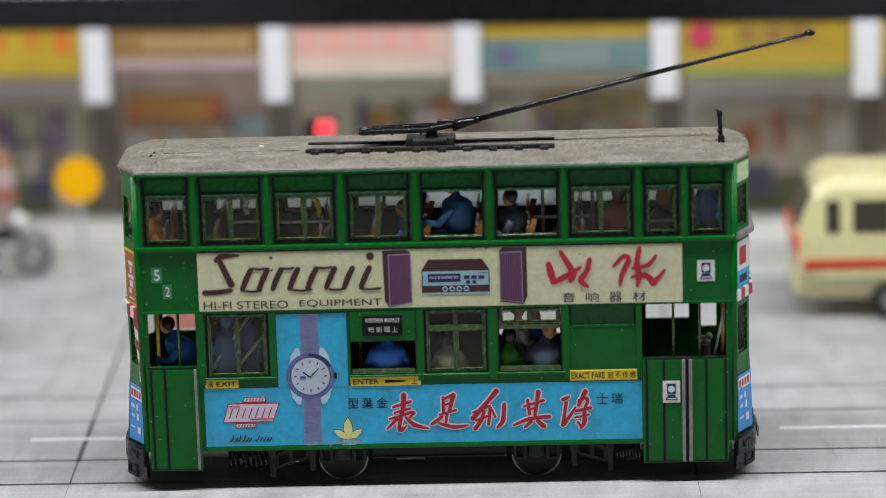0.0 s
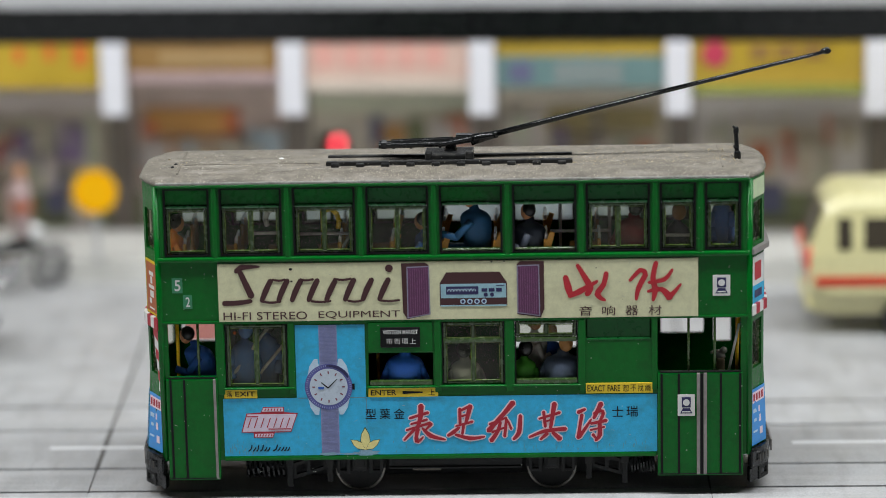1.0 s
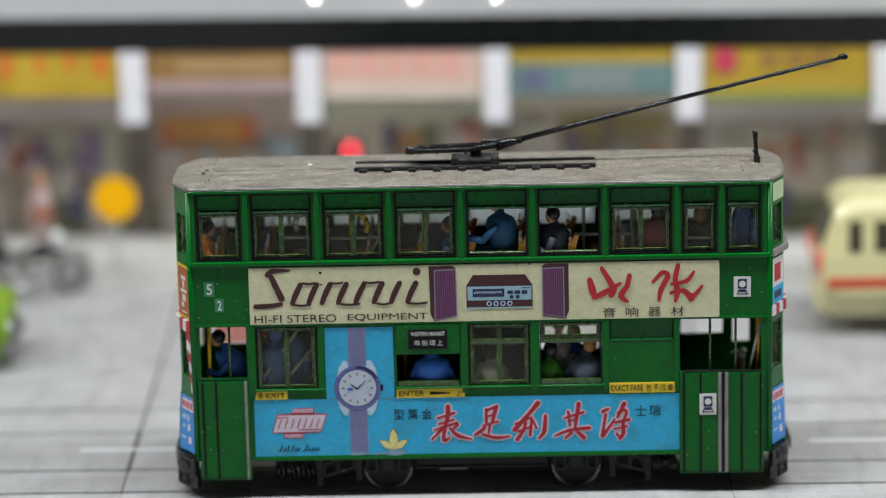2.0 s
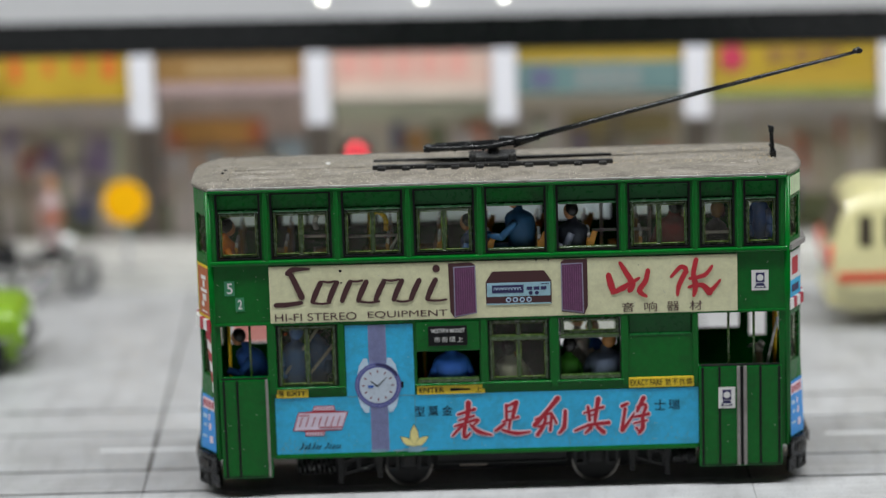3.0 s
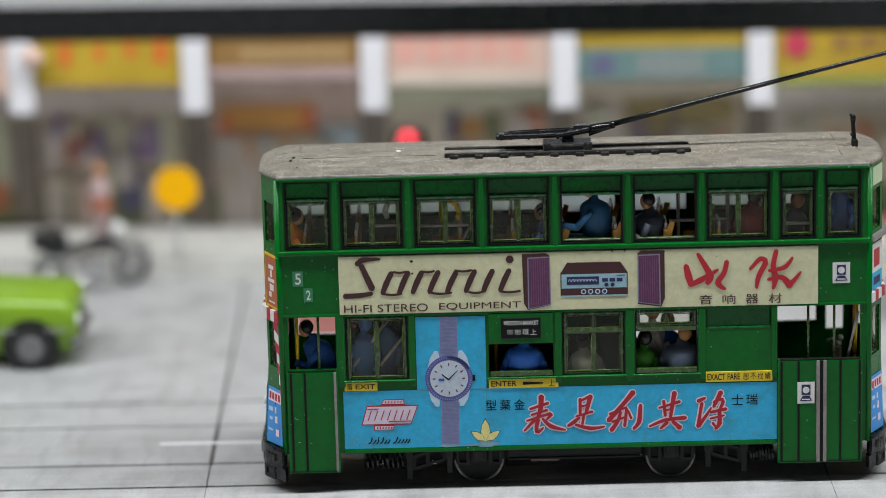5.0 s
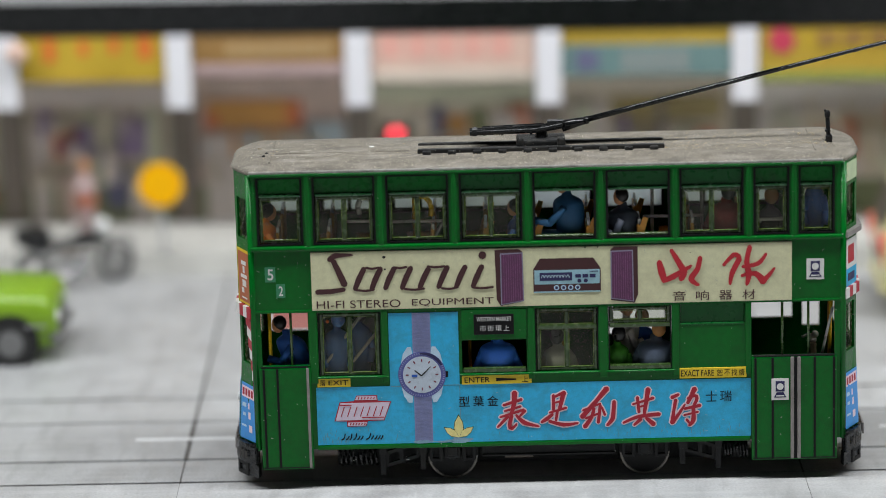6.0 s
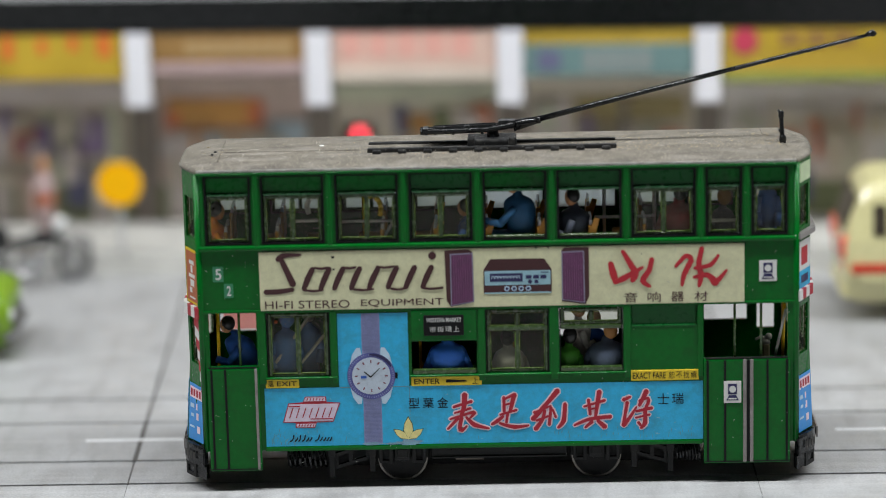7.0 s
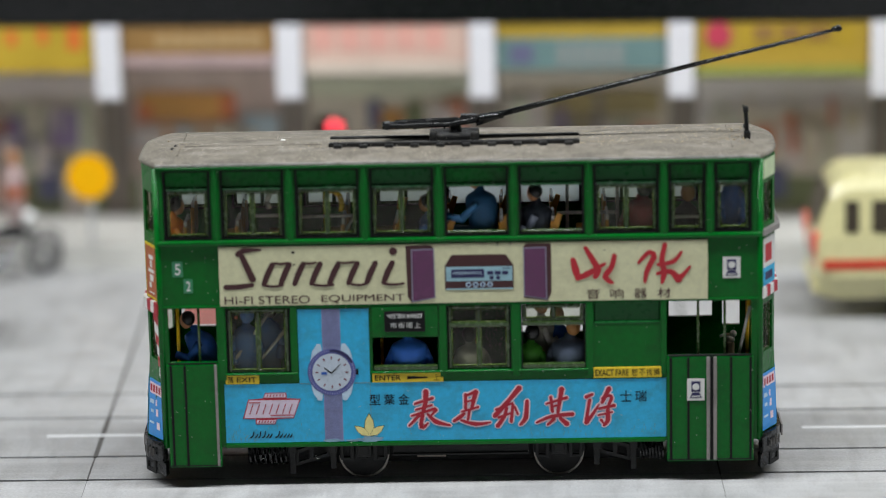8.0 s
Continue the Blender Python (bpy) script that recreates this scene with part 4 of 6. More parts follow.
def ink(pts, w, y, material, parent, name="ink_stroke", t=0.004):
    """One printed stroke, with eased ends, as a part of its own."""
    b = nb()
    w = list(w) if isinstance(w, (list, tuple)) else [w] * len(pts)
    d0, d1 = (Vector(pts[0]) - Vector(pts[1])).normalized(), (Vector(pts[-1]) - Vector(pts[-2])).normalized()
    e0, e1 = Vector(pts[0]) + d0 * w[0] * 0.35, Vector(pts[-1]) + d1 * w[-1] * 0.35
    stroke(b, [tuple(e0), *pts, tuple(e1)], [w[0] * 0.35, *w, w[-1] * 0.35], y, t)
    return part(name, b, material, parent)


# a row of slanted maroon bars with a long foot and a dot
ink([(2.17, 4.61), (1.84, 4.60), (1.72, 4.52)], [0.03, 0.11, 0.10], Y, MAROON, board)
ink([(1.80, 4.50), (1.92, 4.22), (2.00, 4.03)], [0.10, 0.12, 0.13], Y - 0.005, MAROON, board)
ink([(1.99, 3.93), (1.72, 3.895), (1.47, 3.89)], [0.08, 0.10, 0.10], Y, MAROON, board)
for x, hgt in ((2.26, 0.40), (2.58, 0.40), (2.84, 0.40), (3.16, 0.40), (3.50, 0.38), (3.86, 0.40), (4.20, 0.40), (4.52, 0.40)):
    ink([(x - 0.06, 3.93), (x + 0.02, 3.93 + hgt / 2), (x + 0.12, 3.93 + hgt)], [0.09, 0.115, 0.10], Y, MAROON, board)
for x0, x1, z in ((2.22, 2.56, 3.905), (3.15, 3.52, 3.905), (3.86, 4.12, 3.905), (4.46, 4.84, 3.905), (2.42, 2.66, 4.34), (2.95, 3.20, 4.34), (3.60, 3.92, 4.34)):
    ink([(x0, z + 0.01), ((x0 + x1) / 2, z - 0.01), (x1, z + 0.01)], 0.045, Y - 0.005, MAROON, board)
bm = nb()
plate(bm, disc(4.655, 4.545, 0.075), Y, Y - 0.004)
part("ink_dot", bm, MAROON, board)
lettering("HI-FI STEREO", 1.45, 3.06, 3.555, 3.71, Y - 0.002, MAROON, board)
lettering("EQUIPMENT", 3.28, 4.85, 3.555, 3.71, Y - 0.002, MAROON, board)
for x0, x1, flip in ((4.89, 5.435, 0), (7.10, 7.62, 1)):
    # loudspeaker pictures: dark cabinet, silver rim, plum cloth
    w = x1 - x0
    bm = nb()
    if flip:
        plate(bm, [(x0, 4.60), (x0 + 0.07, 4.655), (x1, 4.65), (x1, 3.70), (x1 - 0.07, 3.535), (x0, 3.60)], Y, Y - 0.004)
        q = [(x0, 4.575), (x1 - 0.09, 4.585), (x1 - 0.08, 3.56), (x0, 3.625)]
    else:
        plate(bm, [(x0, 4.64), (x0 + 0.45, 4.65), (x1 - 0.02, 4.60), (x1, 3.62), (x0 + 0.10, 3.53), (x0 + 0.02, 3.66)], Y, Y - 0.004)
        q = [(x0 + 0.10, 4.57), (x1 - 0.01, 4.585), (x1, 3.62), (x0 + 0.10, 3.545)]
    sp = part("loudspeaker_picture", bm, MAROON, board, "maroon and plum loudspeaker picture")
    bm = nb()
    plate(bm, q, Y - 0.005, Y - 0.007)
    part("rim", bm, SPEAKER_RIM, sp)
    cx, cz = sum(p[0] for p in q) / 4, sum(p[1] for p in q) / 4
    bm = nb()
    plate(bm, [(cx + (x - cx) * 0.90, cz + (z - cz) * 0.955) for x, z in q], Y - 0.008, Y - 0.010)
    part("cloth", bm, PLUM, sp)
    bm = nb()
    for k in range(1, 9):
        x = q[0][0] + (q[1][0] - q[0][0]) * (0.06 + k * 0.1)
        stroke(bm, [(x, 4.54), (x, 3.62)], 0.006, Y - 0.011, 0.002)
    part("cloth_rib", bm, RIB, sp)
bm = nb()
plate(bm, [(5.62, 4.24), (5.75, 4.45), (6.77, 4.45), (6.91, 4.24), (6.91, 3.78), (5.62, 3.78)], Y, Y - 0.004)
amp = part("amplifier_picture", bm, MAROON, board, "maroon and silver amplifier picture")
bm = nb()
plate(bm, rect(5.64, 6.89, 3.94, 4.22), Y - 0.005, Y - 0.007)
plate(bm, rect(5.63, 6.90, 3.775, 3.80), Y - 0.005, Y - 0.007)
part("front_panel", bm, SILVER_BLUE, amp)
bm = nb()
plate(bm, rect(5.74, 6.36, 4.01, 4.17), Y - 0.008, Y - 0.010)
for k in range(3):
    plate(bm, rect(6.42 + k * 0.14, 6.53 + k * 0.14, 4.06, 4.13), Y - 0.008, Y - 0.010)
plate(bm, rect(6.70, 6.86, 4.175, 4.19), Y - 0.008, Y - 0.010)
part("dial", bm, NAVY, amp)
bm = nb()
for k in range(9):
    stroke(bm, [(5.77 + k * 0.06, 4.07), (5.80 + k * 0.06, 4.12), (5.83 + k * 0.06, 4.07)], 0.012, Y - 0.011, 0.002)
part("dial_mark", bm, PALE_BLUE, amp)
for k in range(4):
    bm = nb()
    plate(bm, disc(6.06 + k * 0.135, 3.87, 0.052, 16), Y - 0.005, Y - 0.008)
    kn = part("knob", bm, PALE_BLUE, amp)
    bm = nb()
    plate(bm, disc(6.06 + k * 0.135, 3.87, 0.030, 14), Y - 0.009, Y - 0.011)
    part("knob_centre", bm, NAVY, amp)
for k in range(2):
    bm = nb()
    plate(bm, disc(6.50 + k * 0.12, 4.0, 0.04, 14), Y - 0.008, Y - 0.010)
    part("knob", bm, NAVY, amp)
# two large brush-like red marks
for k, (pts, w) in enumerate((
        ([(8.03, 4.33), (8.08, 4.12), (8.13, 3.95)], (0.10, 0.14, 0.10)), ([(8.10, 3.95), (8.30, 4.04), (8.64, 4.24)], (0.08, 0.12, 0.05)),
        ([(8.26, 4.56), (8.40, 4.32), (8.50, 4.12), (8.44, 3.98)], (0.07, 0.11, 0.13, 0.10)), ([(8.81, 4.40), (8.76, 4.18), (8.64, 3.98), (8.78, 3.86)], (0.09, 0.10, 0.12, 0.05)),
        ([(9.26, 4.24), (9.45, 4.44), (9.56, 4.40)], (0.06, 0.09, 0.10)), ([(9.56, 4.36), (9.42, 4.08), (9.38, 3.86)], (0.11, 0.10, 0.05)),
        ([(9.76, 4.59), (9.70, 4.30), (9.74, 4.05), (9.70, 3.84)], (0.09, 0.10, 0.12, 0.05)), ([(10.07, 4.45), (9.92, 4.26), (9.62, 4.20)], (0.05, 0.09, 0.06)),
        ([(9.60, 4.02), (9.86, 4.06), (10.02, 3.90)], (0.05, 0.10, 0.15)), ([(10.0, 3.90), (10.12, 4.02), (10.23, 4.16)], (0.12, 0.08, 0.04)))):
    ink(pts, w, Y - (k % 4) * 0.004, VERMILION, board, "brush_stroke", 0.003)
for k, ch in enumerate("\u97f3\u54cd\u5668\u6750"):
    x = 8.28 + k * 0.445
    lettering(ch, x, x + 0.25, 3.555, 3.745, Y - 0.002, MAROON, board, bold=0.003)

# ---- sky-blue advert board with a watch picture ----
bm = nb()
plate(bm, [(1.375, 0.80), (9.772, 0.80), (9.772, 1.965), (4.155, 1.965), (4.155, 3.425), (2.81, 3.425), (2.81, 1.965), (1.375, 1.965)], -0.012, 0.0)
blue = part("advert_board", bm, SKY_BLUE, tram, "sky-blue advert board with a wristwatch picture")
Y = -0.014
bm = nb()
plate(bm, rect(2.83, 4.15, 1.955, 1.966), Y + 0.001, Y - 0.0005)
part("board_joint", bm, TEAL, blue)
bm = nb()
plate(bm, rect(4.15, 4.158, 0.82, 1.955), Y + 0.001, Y - 0.0005)
part("board_joint", bm, TEAL, blue)
bm = nb()
plate(bm, rect(3.265, 3.615, 2.60, 3.42), Y, Y - 0.003)
part("watch_strap", bm, LAVENDER, blue, "lavender strap")
bm = nb()
plate(bm, rect(3.265, 3.615, 0.81, 1.78), Y, Y - 0.003)
strap = part("watch_strap", bm, LAVENDER, blue, "lavender strap")
bm = nb()
for k in range(36):
    z = 0.83 + k * 0.027 if k < 35 else 2.7
    plate(bm, rect(3.28, 3.60, z, z + 0.008), Y - 0.004, Y - 0.006)
for k in range(28):
    z = 2.66 + k * 0.027
    plate(bm, rect(3.28, 3.60, z, z + 0.008), Y - 0.004, Y - 0.006)
part("strap_rib", bm, mid_lavender, blue)
cx, cz = 3.432, 2.185
for sx in (-1, 1):
    for sz in (-1, 1):
        bm = nb()
        pts = [(cx + sx * 0.17, cz + sz * 0.38), (cx + sx * 0.42, cz + sz * 0.15), (cx + sx * 0.36, cz + sz * 0.42),
               (cx + sx * 0.27, cz + sz * 0.56), (cx + sx * 0.20, cz + sz * 0.56)]
        plate(bm, pts, Y - 0.004, Y - 0.007)
        part("watch_lug", bm, PALE_BLUE, blue)
bm = nb()
plate(bm, disc(cx, cz, 0.46, 40), Y - 0.008, Y - 0.010)
bezel = part("watch_bezel", bm, NAVY_MID, blue)
bm = nb()
for k in range(60):
    a = math.tau * k / 60
    stroke(bm, [(cx + 0.405 * math.cos(a), cz + 0.405 * math.sin(a)), (cx + 0.44 * math.cos(a), cz + 0.44 * math.sin(a))], 0.013,
           Y - 0.011, 0.002)
part("bezel_notch", bm, LAVENDER, bezel)
bm = nb()
stroke(bm, [(cx + 0.425 * math.cos(radians(a)), cz + 0.425 * math.sin(radians(a))) for a in range(25, 96, 10)], [0.02, 0.05, 0.06, 0.06, 0.06, 0.05, 0.04, 0.02], Y - 0.0135, 0.0015)
part("bezel_shade", bm, NAVY, bezel)
bm = nb()
plate(bm, rect(cx + 0.455, cx + 0.505, cz - 0.06, cz + 0.06), Y - 0.008, Y - 0.010)
part("watch_crown", bm, INK, blue)
bm = nb()
plate(bm, disc(cx, cz, 0.368, 40), Y - 0.012, Y - 0.014)
part("watch_dial", bm, DIAL, blue)
bm = nb()
for k in range(12):
    a = math.tau * k / 12
    stroke(bm, [(cx + 0.26 * math.cos(a), cz + 0.26 * math.sin(a)), (cx + 0.315 * math.cos(a), cz + 0.315 * math.sin(a))], 0.024,
           Y - 0.015, 0.002)
part("watch_numeral", bm, NUMERAL, blue)
bm = nb()
stroke(bm, [(cx - 0.01, cz - 0.02), (cx - 0.14, cz + 0.09)], [0.03, 0.02], Y - 0.015, 0.002)
stroke(bm, [(cx - 0.01, cz - 0.02), (cx + 0.17, cz + 0.16)], [0.025, 0.012], Y - 0.019, 0.002)
part("watch_hand", bm, INK, blue)
bm = nb()
plate(bm, rect(cx - 0.20, cx - 0.09, cz - 0.045, cz + 0.005), Y - 0.019, Y - 0.021)
part("date_window", bm, NAVY_BRIGHT, blue)


def outlined(pts_w, y, parent, fill, edge, grow):
    """Painted strokes, each with a pale outline behind it."""
    for k, (pts, w) in enumerate(pts_w):
        ink(pts, [v + grow for v in w], y - k * 0.0006, edge, parent, "stroke_outline", 0.001)
        ink(pts, w, y - 0.0065 - k * 0.0006, fill, parent, "brush_stroke", 0.001)


# five brush-like red marks, each from a few strokes; points in x and z, then the widths along them
BRUSH_A = [([(4.99, 1.53), (5.34, 1.64)], (0.05, 0.06)), ([(5.21, 1.78), (5.19, 1.53), (5.13, 1.33)], (0.11, 0.09, 0.06)),
           ([(5.01, 1.41), (5.32, 1.50)], (0.04, 0.05)), ([(4.92, 1.29), (5.38, 1.43)], (0.04, 0.06)),
           ([(5.07, 1.30), (4.87, 1.09)], (0.07, 0.04)), ([(5.14, 1.31), (5.11, 1.06), (5.24, 1.15)], (0.08, 0.07, 0.03)),
           ([(5.23, 1.33), (5.39, 1.17), (5.67, 1.09)], (0.04, 0.09, 0.03)), ([(5.40, 1.41), (5.29, 1.29)], (0.07, 0.03))]
BRUSH_B = [([(5.96, 1.71), (5.96, 1.41)], (0.06, 0.06)), ([(5.96, 1.67), (6.16, 1.76)], (0.04, 0.07)),
           ([(6.16, 1.76), (6.07, 1.41)], (0.10, 0.06)), ([(5.99, 1.56), (6.11, 1.59)], (0.04, 0.04)),
           ([(5.88, 1.36), (6.20, 1.45)], (0.04, 0.05)), ([(6.03, 1.39), (6.00, 1.20)], (0.06, 0.05)),
           ([(5.94, 1.33), (5.83, 1.24), (5.72, 1.17)], (0.05, 0.08, 0.05)), ([(5.87, 1.19), (6.15, 1.11), (6.43, 1.14)], (0.05, 0.08, 0.03))]
BRUSH_C = [([(6.99, 1.82), (6.80, 1.59), (6.51, 1.26)], (0.11, 0.08, 0.10)), ([(6.53, 1.39), (6.86, 1.52)], (0.05, 0.04)),
           ([(6.74, 1.43), (6.69, 1.25), (6.56, 1.06)], (0.06, 0.07, 0.09)), ([(6.58, 1.23), (6.82, 1.32)], (0.05, 0.04)),
           ([(6.86, 1.49), (6.82, 1.14)], (0.06, 0.06)), ([(6.89, 1.45), (6.95, 1.29)], (0.04, 0.05)),
           ([(7.13, 1.56), (7.10, 1.22), (6.99, 1.08)], (0.07, 0.09, 0.05))]
BRUSH_D = [([(7.58, 1.63), (7.61, 1.33)], (0.06, 0.06)), ([(7.79, 1.79), (7.71, 1.30)], (0.10, 0.06)),
           ([(7.49, 1.49), (7.89, 1.61)], (0.04, 0.06)), ([(7.60, 1.43), (7.74, 1.47)], (0.04, 0.04)),
           ([(7.30, 1.12), (7.60, 1.24), (8.00, 1.28)], (0.04, 0.07, 0.08)), ([(7.64, 1.19), (7.51, 1.07)], (0.08, 0.04)),
           ([(7.75, 1.21), (7.89, 1.08)], (0.06, 0.10))]
BRUSH_E = [([(8.25, 1.61), (8.38, 1.67)], (0.08, 0.05)), ([(8.32, 1.56), (8.28, 1.33), (8.25, 1.10)], (0.07, 0.06, 0.09)),
           ([(8.26, 1.11), (8.40, 1.31), (8.50, 1.47)], (0.08, 0.06, 0.03)), ([(8.69, 1.78), (8.55, 1.49)], (0.10, 0.06)),
           ([(8.55, 1.58), (8.72, 1.63), (8.68, 1.46)], (0.05, 0.07, 0.06)), ([(8.49, 1.38), (8.79, 1.44)], (0.05, 0.07)),
           ([(8.66, 1.43), (8.66, 1.15), (8.58, 1.04)], (0.07, 0.09, 0.05)), ([(8.48, 1.25), (8.75, 1.31)], (0.04, 0.04)),
           ([(8.53, 1.16), (8.58, 1.09)], (0.06, 0.04))]
for strokes in (BRUSH_A, BRUSH_B, BRUSH_C, BRUSH_D, BRUSH_E):
    outlined(strokes, -0.015, blue, RED, ROSE, 0.055)
for k, ch in enumerate("\u578b\u8449\u91d1"):
    x = 4.13 + k * 0.275
    lettering(ch, x, x + 0.21, 1.52, 1.73, -0.02, INK, blue, bold=0.006)
for k, ch in enumerate("\u58eb\u745e"):
    x = 8.90 + k * 0.28
    lettering(ch, x, x + 0.22, 1.51, 1.73, -0.02, INK, blue, bold=0.003)
# crest with small bars
bm = nb()
plate(bm, [(1.71, 1.28), (1.82, 1.66), (2.10, 1.68), (2.15, 1.79), (2.55, 1.79), (2.56, 1.68), (2.82, 1.66), (2.68, 1.28), (2.36, 1.27), (2.32, 1.165),
           (1.95, 1.165), (1.95, 1.27)], -0.013, -0.017)
crest = part("crest", bm, RED, blue, "red and rose crest with small marks")
bm = nb()
plate(bm, [(1.735, 1.295), (1.835, 1.645), (2.795, 1.645), (2.67, 1.295)], -0.018, -0.019)
plate(bm, [(2.12, 1.70), (2.16, 1.775), (2.53, 1.775), (2.54, 1.70)], -0.018, -0.020)
plate(bm, [(1.97, 1.18), (1.97, 1.25), (2.34, 1.25), (2.31, 1.18)], -0.018, -0.020)
part("crest_face", bm, CREST, blue)
bm = nb()
for k in range(7):
    x = 1.86 + k * 0.125
    stroke(bm, [(x - 0.02, 1.37), (x + 0.05, 1.57)], 0.018, -0.021, 0.001)
stroke(bm, [(1.83, 1.60), (2.05, 1.60)], 0.02, -0.024, 0.002)
stroke(bm, [(2.24, 1.345), (2.68, 1.345)], 0.02, -0.024, 0.002)
for k in range(6):
    stroke(bm, [(2.18 + k * 0.06, 1.715), (2.20 + k * 0.06, 1.76)], 0.02, -0.021, 0.002)
    stroke(bm, [(2.01 + k * 0.055, 1.195), (2.03 + k * 0.055, 1.24)], 0.02, -0.021, 0.002)
part("crest_mark", bm, RED, blue)
for k, (x, w) in enumerate(((1.84, 0.09), (1.93, 0.07), (2.0, 0.05), (2.07, 0.08), (2.15, 0.06), (2.21, 0.06), (2.32, 0.11), (2.41, 0.06), (2.48, 0.06), (2.54, 0.06), (2.60, 0.05))):
    tall = k in (0, 2, 3, 6)
    ink([(x, 0.90), (x + w * 0.5, 0.935), (x + w * 0.75, 1.02 if tall else 0.97)], [0.028, 0.022, 0.022], -0.015, INK, blue, t=0.003)
# leaf picture
bm = nb()
edge_bm = nb()
for ang, ln in ((90, 0.44), (36, 0.34), (144, 0.34)):
    a = radians(ang)
    c, s_ = math.cos(a), math.sin(a)
    pts = []
    for u, v in ((0.02, 0), (0.4, 0.16), (0.7, 0.13), (1, 0), (0.7, -0.13), (0.4, -0.16)):
        u, v = u * ln, v * ln * 1.25
        pts.append((4.115 + u * c - v * s_, 0.90 + u * s_ + v * c))
    mx, mz = sum(p[0] for p in pts) / 6, sum(p[1] for p in pts) / 6
    plate(edge_bm, [(mx + (px - mx) * 1.14, mz + (pz - mz) * 1.14) for px, pz in pts], -0.013, -0.0135 - ang * 0.00001)
    plate(bm, pts, -0.014 - ang * 0.00002, -0.017 - ang * 0.00002)
part("leaf_outline", edge_bm, OLIVE_FRAME, blue)
leafp = part("leaf_picture", bm, PALE_YELLOW, blue, "pale yellow leaf picture")
bm = nb()
stroke(bm, [(4.115, 0.95), (4.10, 0.82)], [0.03, 0.02], -0.014, 0.003)
part("leaf_stem", bm, PALE_YELLOW, blue)

# dried glue below the leaf and the strap
for cx, w, h, sd in ((4.13, 0.24, 0.075, 1), (3.42, 0.20, 0.035, 2), (3.80, 0.12, 0.025, 3)):
    g_rnd = random.Random(sd)
    bm = nb()
    wob = [1 + g_rnd.uniform(-0.25, 0.25) for k in range(22)]
    plate(bm, [(cx + w * math.cos(math.tau * k / 22) * wob[k], 0.815 + h * (0.35 + math.sin(math.tau * k / 22)) * wob[k] * 0.8) for k in range(22)], -0.020, -0.024)
    part("glue_smear", bm, GLUE, blue, "greyish dried glue smear")

# chips in the cream paint, lint and scratches on the side
for x, z, r in ((2.77, 4.55, 0.032), (2.78, 4.31, 0.022), (8.62, 4.50, 0.012), (6.62, 4.655, 0.02), (6.86, 4.655, 0.018)):
    bm = nb()
    plate(bm, [(x + r * math.cos(a) * (1 + 0.25 * math.sin(3 * a)), z + 0.8 * r * math.sin(a)) for a in (math.tau * k / 12 for k in range(12))], -0.0455, -0.047)
    part("paint_chip", bm, INK, board)
lint_rnd = random.Random(11)
bm = nb()
for k in range(44):
    x, z = lint_rnd.uniform(0.3, 11.4), lint_rnd.choice((lint_rnd.uniform(0.45, 1.9), lint_rnd.uniform(3.55, 4.7)))
    a, ln, c = lint_rnd.uniform(0, math.tau), lint_rnd.uniform(0.02, 0.07), lint_rnd.uniform(-0.6, 0.6)
    pts = [(x + ln * u * math.cos(a + c * u), z + ln * u * math.sin(a + c * u)) for u in (0, 0.5, 1)]
    y = -0.049 if 3.5 < z < 4.69 and 1.36 < x < 10.56 else -0.016 if 1.37 < x < 9.78 else -0.072 if z < 2 else -0.004
    stroke(bm, pts, 0.005, y, 0.002)
part("lint", bm, mat("grey_lint", (0.40, 0.42, 0.38), 0.8), tram, kind="stuff")

# fine dark scratches along the foot of the blue board
scr = random.Random(23)
bm = nb()
for k in range(110):
    x = scr.choice((scr.uniform(6.9, 9.7), scr.uniform(1.42, 2.0), scr.uniform(1.42, 9.7)))
    z, ln = 0.82 + abs(scr.gauss(0, 0.14)), scr.uniform(0.02, 0.09)
    stroke(bm, [(x, z), (x + scr.uniform(-0.015, 0.015), z + ln)], 0.006, -0.0128, 0.0008)
part("scratch", bm, TEAL, blue, kind="stuff")

# ---- small plates with words ----
for body, x0, x1, z0, z1, tx0, tx1 in (("EXIT", 1.405, 2.045, 1.97, 2.075, 1.62, 2.00), ("ENTER", 4.20, 5.545, 1.97, 2.075, 4.25, 4.74),
                                      ("EXACT FARE", 8.40, 9.69, 1.985, 2.195, 8.43, 9.06)):
    z0, z1 = {"EXIT": (1.975, 2.15), "ENTER": (1.965, 2.15), "EXACT FARE": (1.99, 2.195)}[body]
    bm = nb()
    box(bm, x0, x1, -0.028, 0.0, z0, z1, 0.006)
    pl = part("word_plate", bm, YELLOW, tram, "yellow plate with black words")
    lettering(body, tx0, tx1, z0 + 0.04, z1 - 0.04, -0.031, INK, pl, bold=0.008)
    if body == "EXIT":
        lettering("\u843d", 1.45, 1.56, z0 + 0.025, z1 - 0.025, -0.031, INK, pl, bold=0.003)
    if body == "ENTER":
        bm = nb()
        stroke(bm, [(4.86, 2.055), (5.25, 2.055)], [0.06, 0.025], -0.029, 0.003)
        part("arrow", bm, INK, pl)
        lettering("\u4e0a", 5.36, 5.48, z0 + 0.03, z1 - 0.03, -0.031, INK, pl, bold=0.003)
    if body == "EXACT FARE":
        for k, ch in enumerate("\u6055\u4e0d\u627e\u7e8c"):
            lettering(ch, 9.12 + k * 0.14, 9.12 + k * 0.14 + 0.11, z0 + 0.035, z1 - 0.035, -0.031, INK, pl)
bm = nb()
box(bm, 4.215, 5.465, -0.035, 0.0, 2.86, 3.47, 0.02)
dest_panel = part("sign_panel", bm, GREEN, tram)
bm = nb()
box(bm, 4.456, 5.222, -0.055, -0.03, 2.965, 3.37, 0.012)
